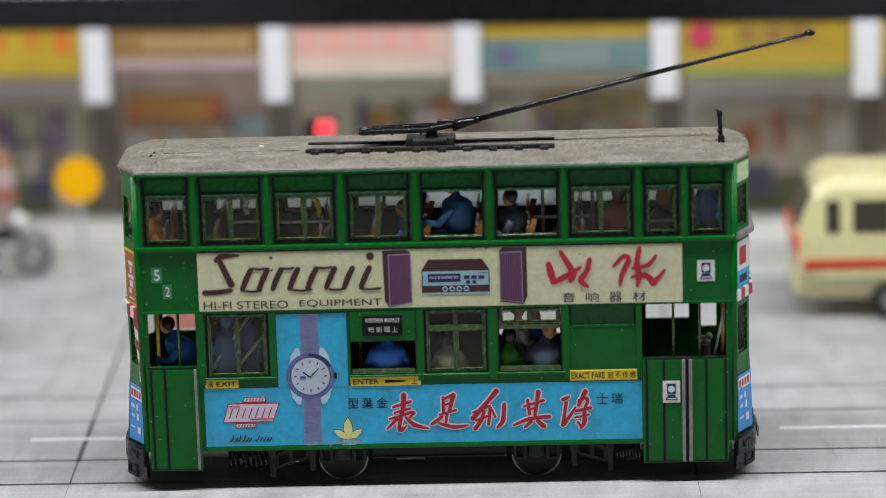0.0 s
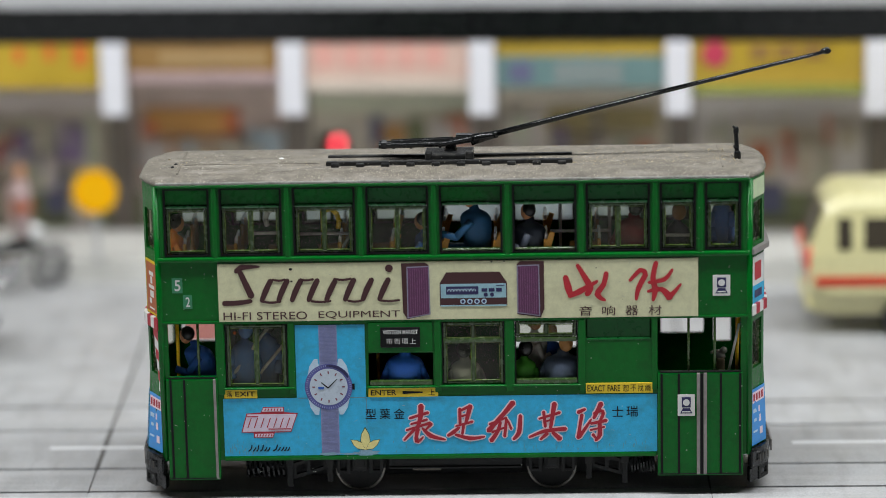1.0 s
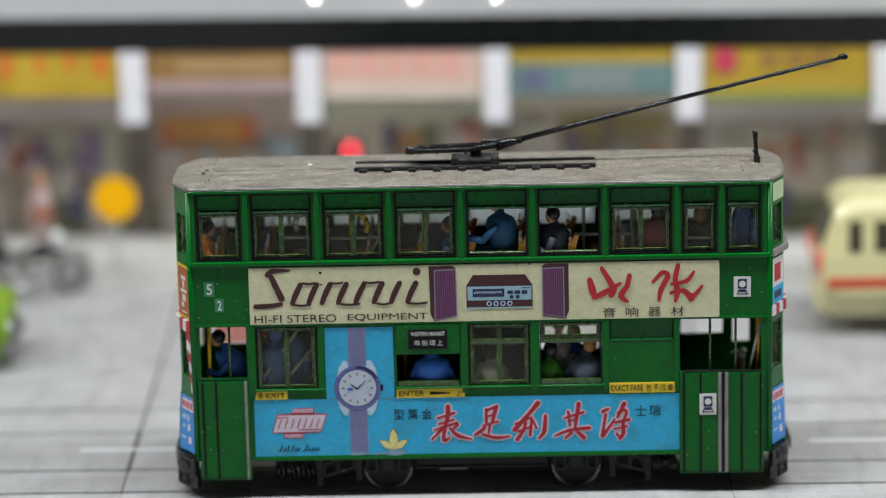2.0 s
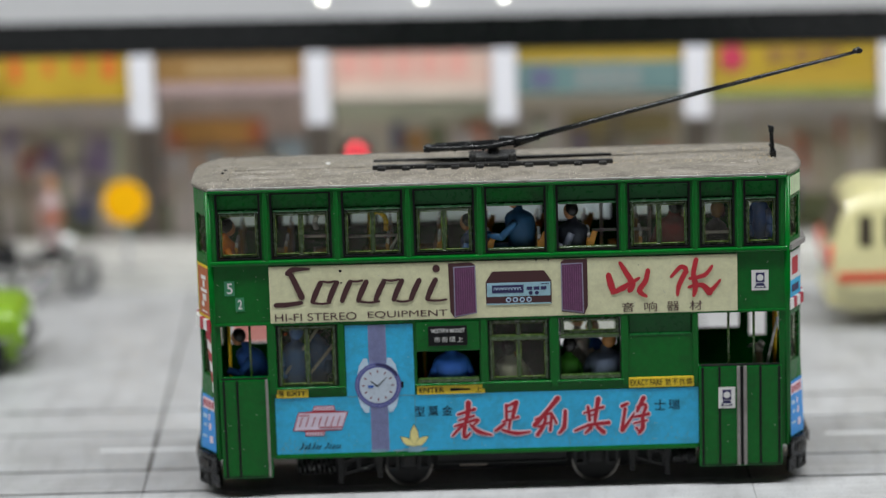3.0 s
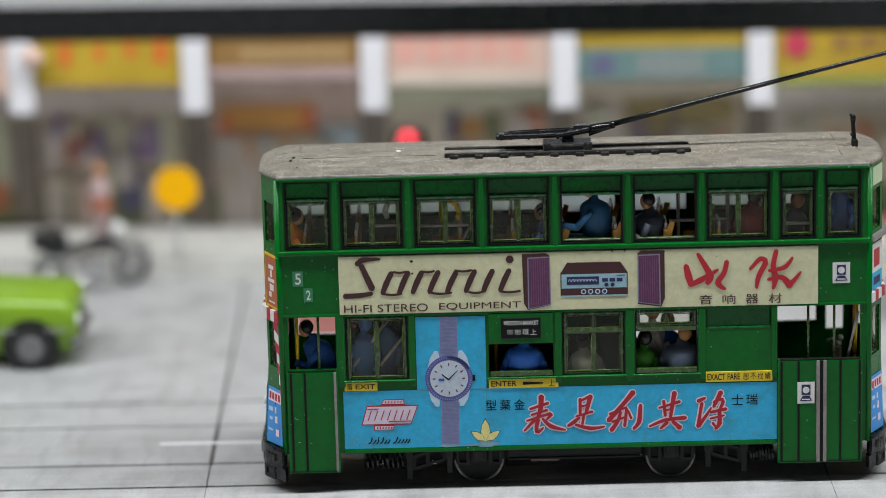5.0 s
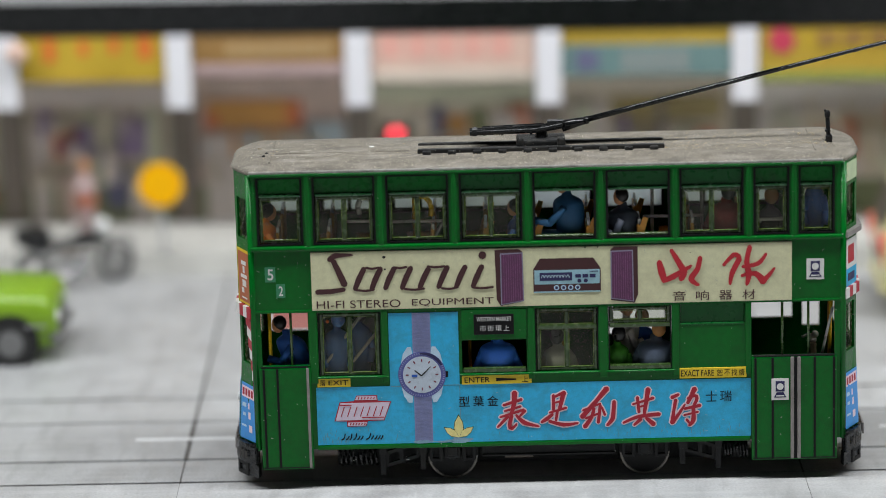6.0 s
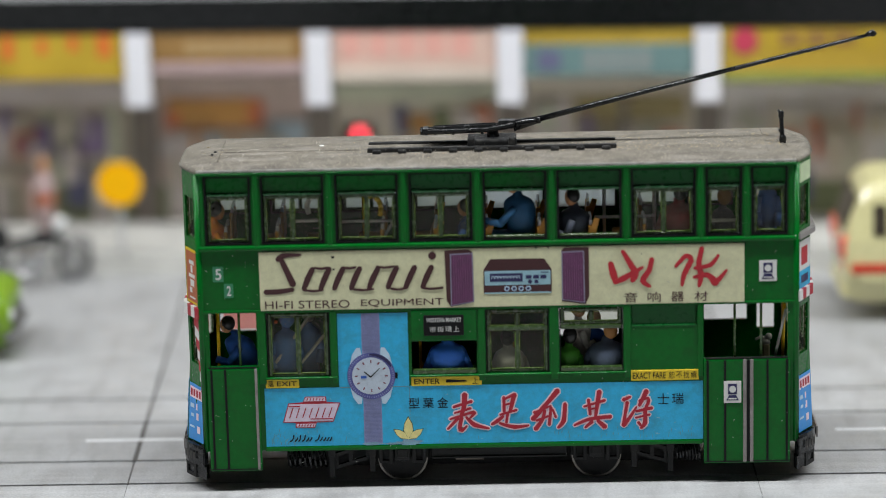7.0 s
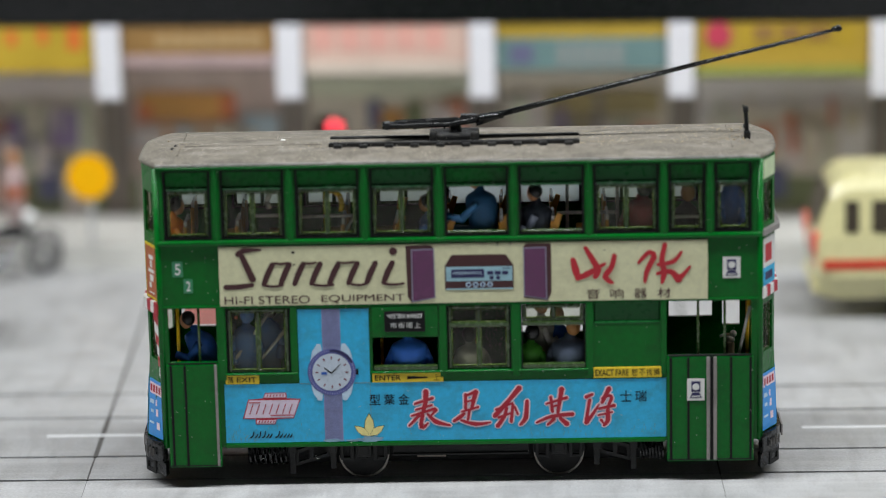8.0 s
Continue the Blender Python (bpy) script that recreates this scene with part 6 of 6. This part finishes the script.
def annulus(bm, x, z, r0, r1, y0, y1, seg=48):
    """A flat ring standing across y."""
    rows_ = [[bm.verts.new((x + r * math.cos(math.tau * k / seg), y, z + r * math.sin(math.tau * k / seg))) for k in range(seg)]
             for r, y in ((r0, y0), (r1, y0), (r1, y1), (r0, y1))]
    for la, lb in zip(rows_, rows_[1:] + rows_[:1]):
        for k in range(seg):
            j = (k + 1) % seg
            bm.faces.new((la[k], la[j], lb[j], lb[k]))


for x in (3.98, 7.73):
    for y in (0.55, 1.98):
        s_ = -1 if y < 1 else 1
        bm = nb()
        rod(bm, (x, y - 0.07, 0.40), (x, y + 0.07, 0.40), 0.455, seg=40)
        wheel = part("wheel", bm, GUNMETAL, tram, "dark wheel with a worn bright tread")
        bm = nb()
        annulus(bm, x, 0.40, 0.445, 0.485, y - 0.10, y + 0.10)
        part("tread", bm, TREAD, wheel)
        bm = nb()
        rod(bm, (x, y + s_ * 0.06, 0.40), (x, y + s_ * 0.14, 0.40), 0.12, 0.09, seg=14)
        part("hub", bm, GUNMETAL, wheel)
    bm = nb()
    rod(bm, (x, 0.6, 0.40), (x, 1.85, 0.40), 0.08)
    part("axle", bm, GUNMETAL, tram)
    # axle box in its guides
    bm = nb()
    box(bm, x - 0.15, x + 0.15, 0.20, 0.38, 0.40, 0.70, 0.03)
    box(bm, x - 0.10, x + 0.10, 0.17, 0.22, 0.46, 0.64, 0.02)
    ab = part("axle_box", bm, GUNMETAL, tram)
    bm = nb()
    box(bm, x - 0.50, x + 0.50, 0.34, 0.42, 0.40, 0.76, 0.02)
    part("horn_plate", bm, GUNMETAL, ab)
    for sx in (-1, 1):
        bm = nb()
        box(bm, x + sx * 0.22 - 0.04, x + sx * 0.22 + 0.04, 0.24, 0.38, 0.33, 0.74, 0.015)
        box(bm, x + sx * 0.42 - 0.035, x + sx * 0.42 + 0.035, 0.26, 0.36, 0.36, 0.74, 0.015)
        box(bm, min(x + sx * 0.22, x + sx * 0.44), max(x + sx * 0.22, x + sx * 0.44), 0.26, 0.36, 0.33, 0.39, 0.015)
        part("axle_guide", bm, GUNMETAL, ab)
for x in (2.62, 3.40, 8.45, 9.15):
    bm = nb()
    z0 = 0.10 if x in (2.62, 9.15) else 0.20
    box(bm, x - 0.055, x + 0.055, 0.16, 0.32, z0, 0.74, 0.015)
    box(bm, x - 0.075, x + 0.075, 0.13, 0.20, 0.52, 0.72, 0.015)
    part("frame_post", bm, GUNMETAL, tram)
for x0, x1, tilt in ((2.66, 3.36, 0.30), (8.48, 9.12, -0.30)):
    bm = nb()
    panel(bm, (x0, 0.22), (x1, 0.22), 0.34, 0.66, [(0.08, 0.28, 0.41, 0.59), (0.36, (x1 - x0) - 0.09, 0.41, 0.59)], 0.08)
    for v in bm.verts:
        v.co.z += tilt * (v.co.x - (x0 + x1) / 2)
    part("frame_brace", bm, GUNMETAL, tram)
for x0, x1 in ((1.75, 2.5), (9.25, 9.72)):
    bm = nb()
    n = 78
    pts = [(x0 + (x1 - x0) * k / n, 0.36 + 0.13 * math.cos(k * 0.62), 0.44 + 0.17 * math.sin(k * 0.62)) for k in range(n + 1)]
    tube(bm, pts, 0.026, 6)
    part("coil_spring", bm, BLACK, tram)
bm = nb()
rod(bm, (5.0, 0.70, 0.44), (5.55, 0.70, 0.44), 0.2, seg=20)
part("motor", bm, UMBER, tram, "brown motor drum between the wheels", smooth=True)
bm = nb()
tube(bm, [(1.38, 0.5, 0.62), (1.6, 0.42, 0.66), (1.9, 0.5, 0.70)], 0.035)
part("cable", bm, COPPER, tram, "copper-coloured cable end")

# below the cab windows the ends swell outwards to the bumpers
for o in tram.children_recursive:
    if o.name.split(".")[0] in ("end_wall", "window_frame", "end_poster", "poster_mark", "poster_field", "bumper", "lifeguard", "bumper_plate", "bumper_mark",
                                "step_box", "headlamp", "corner_stripe"):
        for v in o.data.vertices:
            x, z = v.co.x / U, v.co.z / U
            side, past = (-1, S0 - x) if x < S0 else (1, x - S1)
            if past > 0 and z < 2.4:
                v.co.x += side * U * (0.11 if side < 0 else 0.06) * min(1, past / NOSE) * min(1, (2.4 - z) / 1.4)
# set the tram down with its base on the road
BASE = Vector((5.885, 1.3, 0.0))
for me in {o.data for o in tram.children_recursive}:
    me.transform(Matrix.Translation((-BASE.x * U, -BASE.y * U, 0.085 * U)))
tram.matrix_basis = Matrix.Translation(BASE * U)


# ---- dolls riding in the tram: plain peg shapes ----


def peg_doll(x, y, seat_z, paint, head, height=1.05, lap=0.0, girth=0.27, lean=0.0):
    """A plain peg: a tapered body with sloping shoulders, a round knob with a cap, arms, and a block for the lap of a seated one."""
    bm = nb()
    h = height
    prof = [(0.0, 0.85), (0.3 * h, 0.9), (h - 0.80, 0.96), (h - 0.64, 1.0), (h - 0.53, 0.97), (h - 0.46, 0.84), (h - 0.41, 0.58), (h - 0.37, 0.32), (h - 0.28, 0.28)]
    rings_ = []
    for z, r in prof:
        dx = lean * (z / h) ** 2
        rings_.append([bm.verts.new((dx + girth * r * math.cos(math.tau * k / 16), 0.75 * girth * r * math.sin(math.tau * k / 16), z)) for k in range(16)])
    bm.faces.new(rings_[0][::-1])
    bm.faces.new(rings_[-1])
    for ra, rb in zip(rings_, rings_[1:]):
        for k in range(16):
            bm.faces.new((ra[k], ra[(k + 1) % 16], rb[(k + 1) % 16], rb[k]))
    sx = lean * 0.4
    if lap:
        box(bm, min(0, lap), max(0, lap), -0.17, 0.17, 0.02, 0.24, 0.07, 2)
        tube(bm, [(sx + lap * 0.1, -girth * 0.8, h - 0.56), (sx + lap * 0.5, -girth * 0.85, h - 0.86), (sx + lap * 1.0, -girth * 0.6, h - 0.80)], 0.075)
    else:
        for d in (-1, 1):
            tube(bm, [(sx + d * girth * 0.8, -0.04, h - 0.56), (sx + d * girth * 1.12, -0.08, h - 0.85), (sx + d * girth * 0.9, -0.16, h - 1.1)], 0.075)
    nbody = len(bm.faces)
    hx = lean + (0.03 if lap >= 0 else -0.03)
    ball(bm, (hx, 0, h - 0.17), 0.125, 0.125, 0.165)
    nface = len(bm.faces)
    if lap:
        ball(bm, (hx + (0.035 if lap < 0 else -0.035), -0.01, h - 0.135), 0.14, 0.14, 0.15)
    else:  # seen from behind
        ball(bm, (hx, -0.03, h - 0.155), 0.14, 0.13, 0.17)
    bm.faces.ensure_lookup_table()
    for f in bm.faces[nbody:nface]:
        f.material_index = 1
    for f in bm.faces[nface:]:
        f.material_index = 2
    single("doll", bm, [paint, SKIN, head], "plain peg doll riding inside the model tram", "doll", group="dolls in the tram", x=x, y=y, z=seat_z + 0.085, smooth=True)


def cloth(name, c):
    return mat(name, c, 0.6, vary=0.15)


C_ORANGE, C_BLUE, C_DENIM = cloth("orange_doll_paint", (1.0, 0.30, 0.012)), cloth("blue_doll_paint", (0.03, 0.13, 0.50)), cloth("denim_doll_paint", (0.022, 0.11, 0.24))
C_DARK, C_RED, C_GREY = cloth("slate_doll_paint", (0.05, 0.06, 0.085)), cloth("crimson_doll_paint", (0.34, 0.02, 0.025)), cloth("grey_doll_paint", (0.10, 0.13, 0.19))
C_DUSK = cloth("dusk_blue_doll_paint", (0.07, 0.18, 0.48))
C_WHITE, C_GREEN = cloth("pale_doll_paint", (0.62, 0.58, 0.53)), cloth("leaf_doll_paint", (0.05, 0.26, 0.015))
C_BRIGHT = cloth("bright_blue_doll_paint", (0.05, 0.22, 0.85))
BROWN_HEAD = cloth("brown_doll_cap", (0.42, 0.19, 0.05))
US, LS = 4.43, 1.73
for x, y, z, c, hd, ht, lap, g, ln in (
        (0.44, 0.42, 4.30, C_ORANGE, DARK_HEAD, 1.24, 0.45, 0.23, 0.12), (5.34, 0.38, US, C_BLUE, DARK_HEAD, 1.10, -0.4, 0.19, -0.04),
        (6.36, 0.42, US + 0.22, C_DENIM, DARK_HEAD, 1.30, -0.72, 0.30, -0.12), (7.38, 0.40, US, C_DARK, DARK_HEAD, 1.26, -0.34, 0.31, -0.04),
        (9.36, 0.45, US, C_RED, DARK_HEAD, 1.30, 0.0, 0.36, 0.0), (11.04, 0.50, 3.9, C_BLUE, BROWN_HEAD, 2.10, 0.0, 0.19, 0.0),
        (10.2, 0.6, US, C_DARK, BROWN_HEAD, 1.16, 0.0, 0.22, 0.0), (1.14, 0.50, 1.2, C_BLUE, DARK_HEAD, 2.08, -0.50, 0.29, -0.46),
        (1.80, 0.36, 1.2, C_DUSK, C_DUSK, 2.20, 0.0, 0.25, 0.0), (2.22, 0.55, 1.2, C_DUSK, DARK_HEAD, 2.25, 0.0, 0.22, 0.0),
        (4.90, 0.36, 1.2, C_BRIGHT, DARK_HEAD, 1.88, 0.0, 0.37, 0.0), (6.14, 0.34, 1.2, C_WHITE, DARK_HEAD, 1.76, 0.0, 0.31, -0.12),
        (7.22, 0.34, 1.2, C_GREEN, DARK_HEAD, 1.78, 0.0, 0.24, 0.0), (7.90, 0.36, 1.2, C_GREY, BROWN_HEAD, 1.86, 0.0, 0.37, 0.10),
        (7.46, 0.85, 1.2, C_WHITE, BROWN_HEAD, 2.16, 0.3, 0.24, -0.05), (7.80, 0.95, 1.2, C_BLUE, BROWN_HEAD, 1.95, 0.0, 0.26, -0.1)):
    peg_doll(x, y, z, c, hd, ht, lap, g, ln)

# ---- lime car ----


def loft(bm, sections):
    """Skins a row of closed outlines, each a list of points of one length."""
    loops_ = [[bm.verts.new(p) for p in s] for s in sections]
    bm.faces.new(loops_[0][::-1])
    bm.faces.new(loops_[-1])
    n = len(loops_[0])
    for la, lb in zip(loops_, loops_[1:]):
        for i in range(n):
            j = (i + 1) % n
            bm.faces.new((la[i], la[j], lb[j], lb[i]))


def body_section(x, half, z0, z1, top=0.9, n=5):
    """A rounded car cross-section at x."""
    r = min(0.22, (z1 - z0) / 3)
    pts = [(x, -half * 0.80, z0), (x, -half, z0 + r * 1.8), (x, -half, z1 - r * 1.3), (x, -half * top, z1 - r * 0.3), (x, -half * top * 0.7, z1),
           (x, half * top * 0.7, z1), (x, half * top, z1 - r * 0.3), (x, half, z1 - r * 1.3), (x, half, z0 + r * 1.8), (x, half * 0.80, z0)]
    return pts


def wheel_part(parent, x, y, z, r, w):
    bm = nb()
    rod(bm, (x, y - w / 2, z), (x, y + w / 2, z), r, seg=28)
    wh = part("wheel", bm, TYRE, parent)
    bm = nb()
    s_ = -1 if y < 0 else 1
    rod(bm, (x, y + s_ * w * 0.42, z), (x, y + s_ * w * 0.56, z), r * 0.62, r * 0.55, seg=24)
    part("rim", bm, DULL_RIM, wh)


car = thing("lime_car", "lime green model saloon car parked on the road", "car", x=-7.42, y=10.2, z=0.0)
car.matrix_basis = car.matrix_basis @ Matrix.Scale(1.13, 4)
bm = nb()
loft(bm, [body_section(x, h, z0, z1, t) for x, h, z0, z1, t in (
    (2.24, 0.90, 0.42, 1.12, 0.94), (2.16, 0.98, 0.34, 1.32, 0.95), (1.95, 1.04, 0.30, 1.40, 0.95), (0.6, 1.06, 0.28, 1.48, 0.95), (-0.8, 1.06, 0.28, 1.48, 0.95),
    (-2.2, 1.04, 0.30, 1.40, 0.92), (-2.6, 0.96, 0.4, 1.25, 0.9))])
part("body", bm, LIME, car, "lime green bodywork", smooth=True)
bm = nb()
loft(bm, [[(x, y, z) for x, y, z in ((xb, -0.95, 1.44), (xt, -0.75, 2.0), (xt, 0.75, 2.0), (xb, 0.95, 1.44))] for xb, xt in ((0.35, -0.15), (0.2, -0.25), (-1.6, -1.2), (-1.95, -1.4))])
part("cabin_glass", bm, DARK_GLASS, car)
bm = nb()
box(bm, -1.38, -0.15, -0.78, 0.78, 1.98, 2.06, 0.03)
for x0, x1 in ((0.35, -0.17),):
    for y0, y1 in ((-0.95, -0.76), (0.95, 0.76)):
        rod(bm, (x0, y0, 1.44), (x1, y1, 2.02), 0.05)
        rod(bm, (-1.95, y0, 1.44), (-1.38, y1, 2.02), 0.06)
        rod(bm, (-0.8, y0, 1.44), (-0.8, y1, 2.02), 0.05)
part("roof", bm, LIME, car)
for x in (1.35, -1.55):
    for y in (-0.92, 0.92):
        # black disc on the body in place of the arch's shade
        bm = nb()
        rod(bm, (x, y * 1.10, 0.47), (x, y * 1.16, 0.47), 0.56, seg=28)
        part("wheel_arch", bm, BLACK, car)
        wheel_part(car, x, y * 1.06, 0.45, 0.45, 0.30)
bm = nb()
box(bm, 2.12, 2.34, -0.98, 0.98, 0.42, 0.60, 0.05)
part("bumper", bm, DULL_RIM, car, "dull metal front bumper")
bm = nb()
box(bm, 2.20, 2.28, -0.55, 0.55, 0.66, 0.95, 0.02)
part("grille", bm, BLACK, car)
for y in (-0.74, 0.74):
    bm = nb()
    rod(bm, (2.18, y, 0.92), (2.29, y, 0.92), 0.12, seg=20)
    part("headlight", bm, LAMP_WHITE, car)
bm = nb()
box(bm, 0.0, 2.05, -1.07, -1.05, 0.78, 0.82)
part("side_trim", bm, CHROME, car)

# ---- cream minibus ----
bus = thing("minibus", "cream model minibus with a red stripe parked on the road", "minibus", x=17.72, y=12.1, z=0.0)
bus.matrix_basis = bus.matrix_basis @ Matrix.Scale(1.03, 4)
bm = nb()


def bus_section(x, half, z0, z1):
    return [(x, -half * 0.80, z0), (x, -half, z0 + 0.55), (x, -half, 1.9), (x, -half * 0.9, z1 - 0.28), (x, -half * 0.78, z1 - 0.06), (x, -half * 0.5, z1),
            (x, half * 0.5, z1), (x, half * 0.78, z1 - 0.06), (x, half * 0.9, z1 - 0.28), (x, half, 1.9), (x, half, z0 + 0.55), (x, half * 0.80, z0)]


loft(bm, [bus_section(*s) for s in ((-3.97, 1.14, 0.66, 2.0), (-3.90, 1.24, 0.56, 2.22), (-3.62, 1.29, 0.50, 2.95), (-3.42, 1.30, 0.48, 3.14), (-3.15, 1.30, 0.48, 3.22), (3.2, 1.30, 0.48, 3.22), (3.7, 1.26, 0.38, 2.9),
                                    (4.1, 1.15, 0.45, 1.9))])
part("body", bm, BUS_CREAM, bus, "cream bodywork", smooth=False)
bm = nb()
box(bm, -3.84, 3.9, -1.325, -1.29, 1.20, 1.42, 0.01)
part("stripe", bm, BUS_RED, bus, "red waist stripe")
bm = nb()
box(bm, -3.97, -3.90, -1.0, 1.0, 1.22, 1.42, 0.01)
part("stripe", bm, BUS_RED, bus)
for x0, x1 in ((-3.36, -3.06), (-2.78, -1.98), (-1.82, -0.9), (-0.7, 0.4), (0.6, 1.8), (2.0, 3.0)):
    bm = nb()
    loft(bm, [[(x, -1.315, 2.02), (x, -1.215, 2.70), (x, -1.15, 2.70), (x, -1.2, 2.02)] for x in (x0, x1)])
    wn = part("window", bm, SMOKED, bus, "dark side window")
bm = nb()
loft(bm, [[(-3.985, y, 2.05), (-3.72, y, 2.82), (-3.66, y, 2.82), (-3.92, y, 2.05)] for y in (-0.85, 0.85)])
part("window", bm, SMOKED, bus, "dark rear window")
for y in (-0.98, 0.98):
    bm = nb()
    box(bm, -4.06, -3.86, y - 0.2, y + 0.2, 1.52, 1.96, 0.06)
    part("tail_light", bm, LAMP_RED, bus, "red tail light")
    bm = nb()
    box(bm, -4.0, -3.84, y - 0.16, y + 0.16, 1.22, 1.44, 0.04)
    part("tail_light", bm, LAMP_RED, bus)
bm = nb()
box(bm, -4.04, -3.85, -1.1, 1.1, 0.62, 0.78, 0.03)
part("bumper", bm, BUS_CREAM, bus)
for x in (-1.9, 2.4):
    for y in (-1.12, 1.12):
        wheel_part(bus, x, y, 0.45, 0.45, 0.3)

# ---- motorcycle on the pavement edge ----
moto = thing("motorcycle", "black model motorcycle parked at the kerb", "motorcycle", x=-5.25, y=15.6, z=0.0, turn=34)
moto.matrix_basis = moto.matrix_basis @ Matrix.Scale(1.16, 4)
for x in (-0.95, 0.95):
    bm = nb()
    ring = [[bm.verts.new((x + (0.36 + 0.06 * math.cos(math.tau * j / 8)) * math.cos(math.tau * k / 24), 0.06 * math.sin(math.tau * j / 8),
                           0.43 + (0.36 + 0.06 * math.cos(math.tau * j / 8)) * math.sin(math.tau * k / 24))) for j in range(8)] for k in range(24)]
    for k in range(24):
        for j in range(8):
            bm.faces.new((ring[k][j], ring[k][(j + 1) % 8], ring[(k + 1) % 24][(j + 1) % 8], ring[(k + 1) % 24][j]))
    wh = part("wheel", bm, OLD_TYRE, moto)
    bm = nb()
    for k in range(6):
        a = math.pi * k / 6
        rod(bm, (x - 0.33 * math.cos(a), 0, 0.43 - 0.33 * math.sin(a)), (x + 0.33 * math.cos(a), 0, 0.43 + 0.33 * math.sin(a)), 0.015, seg=6)
    rod(bm, (x, -0.09, 0.43), (x, 0.09, 0.43), 0.08)
    part("spoke", bm, CHROME, wh)
bm = nb()
box(bm, -0.35, 0.25, -0.2, 0.2, 0.35, 0.75, 0.08)
part("engine", bm, CHROME, moto, "bright engine block")
bm = nb()
ball(bm, (0.25, 0, 1.0), 0.38, 0.2, 0.18)
part("tank", bm, BLACK, moto, smooth=True)
bm = nb()
box(bm, -0.95, -0.1, -0.18, 0.18, 0.92, 1.08, 0.07)
part("saddle", bm, BLACK, moto)
bm = nb()
tube(bm, [(-0.95, 0, 0.43), (-0.4, 0, 0.85), (0.55, 0, 0.95), (0.2, 0, 0.4), (-0.95, 0, 0.43)], 0.04)
tube(bm, [(0.95, -0.1, 0.43), (0.6, -0.1, 1.15), (0.55, -0.42, 1.3)], 0.035)
tube(bm, [(0.95, 0.1, 0.43), (0.6, 0.1, 1.15), (0.55, 0.42, 1.3)], 0.035)
part("frame", bm, CHROME, moto)
bm = nb()
ball(bm, (0.66, 0, 1.22), 0.17, 0.2, 0.2)
part("headlamp", bm, LAMP_WHITE, moto, "pale headlamp shell")
bm = nb()
box(bm, -1.25, -0.62, -0.26, 0.26, 1.06, 1.42, 0.06)
part("top_box", bm, BLACK, moto, "black luggage box behind the saddle")
for x in (-0.95, 0.95):
    bm = nb()
    tube(bm, [(x + 0.5 * math.cos(a), 0, 0.43 + 0.5 * math.sin(a)) for a in (0.5, 0.9, 1.3, 1.7, 2.1, 2.5)], 0.05)
    part("mudguard", bm, CHROME, moto, "bright mudguard")
bm = nb()
tube(bm, [(0.1, -0.22, 0.4), (-0.5, -0.24, 0.32), (-1.0, -0.24, 0.4)], 0.06)
part("exhaust", bm, CHROME, moto)

# ---- doll on the pavement ----
bm = nb()
prof = [(0, 0.17), (0.6, 0.20), (1.0, 0.27), (1.3, 0.27), (1.62, 0.25), (1.8, 0.11)]
rr = [[bm.verts.new((r * math.cos(math.tau * k / 14), r * math.sin(math.tau * k / 14), z)) for k in range(14)] for z, r in prof]
bm.faces.new(rr[0][::-1])
bm.faces.new(rr[-1])
for ra, rb in zip(rr, rr[1:]):
    for k in range(14):
        bm.faces.new((ra[k], ra[(k + 1) % 14], rb[(k + 1) % 14], rb[k]))
nbody = len(bm.faces)
ball(bm, (0, 0, 1.98), 0.15, 0.15, 0.19)
bm.faces.ensure_lookup_table()
for f in bm.faces:
    if 0.95 < f.calc_center_median().z < 1.35:
        f.material_index = 2
for f in bm.faces[nbody:]:
    f.material_index = 1
single("doll", bm, [PINK, SKIN, GOODS_ORANGE], "plain dusty-pink and orange peg doll standing on the pavement", "doll", x=-5.16, y=17.5, z=PAVED, smooth=True)

# ---- lamps of the display case, the front one an added fill ----
for eye, aim, wx, wy in (((6, -56, 45), (6, 5, 3), 60, 4), ((6, -6.5, 42), (6, 3.5, 0), 60, 5)):
    lampt = thing("ceiling_lamp", "long white lamp strip fixed across the display case, out of view", "lamp", group="case lamps")
    lampt.matrix_basis = look([c * U for c in eye], [c * U for c in aim])
    bm = nb()
    box(bm, -wx - 1, wx + 1, -wy - 1, wy + 1, 0.3, 2.0, 0.3)
    part("housing", bm, WHITE, lampt)
    bm = nb()
    for sx in (-1, 1):
        box(bm, min(sx * (wx + 0.9), sx * 67.9), max(sx * (wx + 0.9), sx * 67.9), -0.8, 0.8, 0.6, 1.7, 0.1)
    part("bracket", bm, ALUMINIUM, lampt, "aluminium bracket to the case wall")
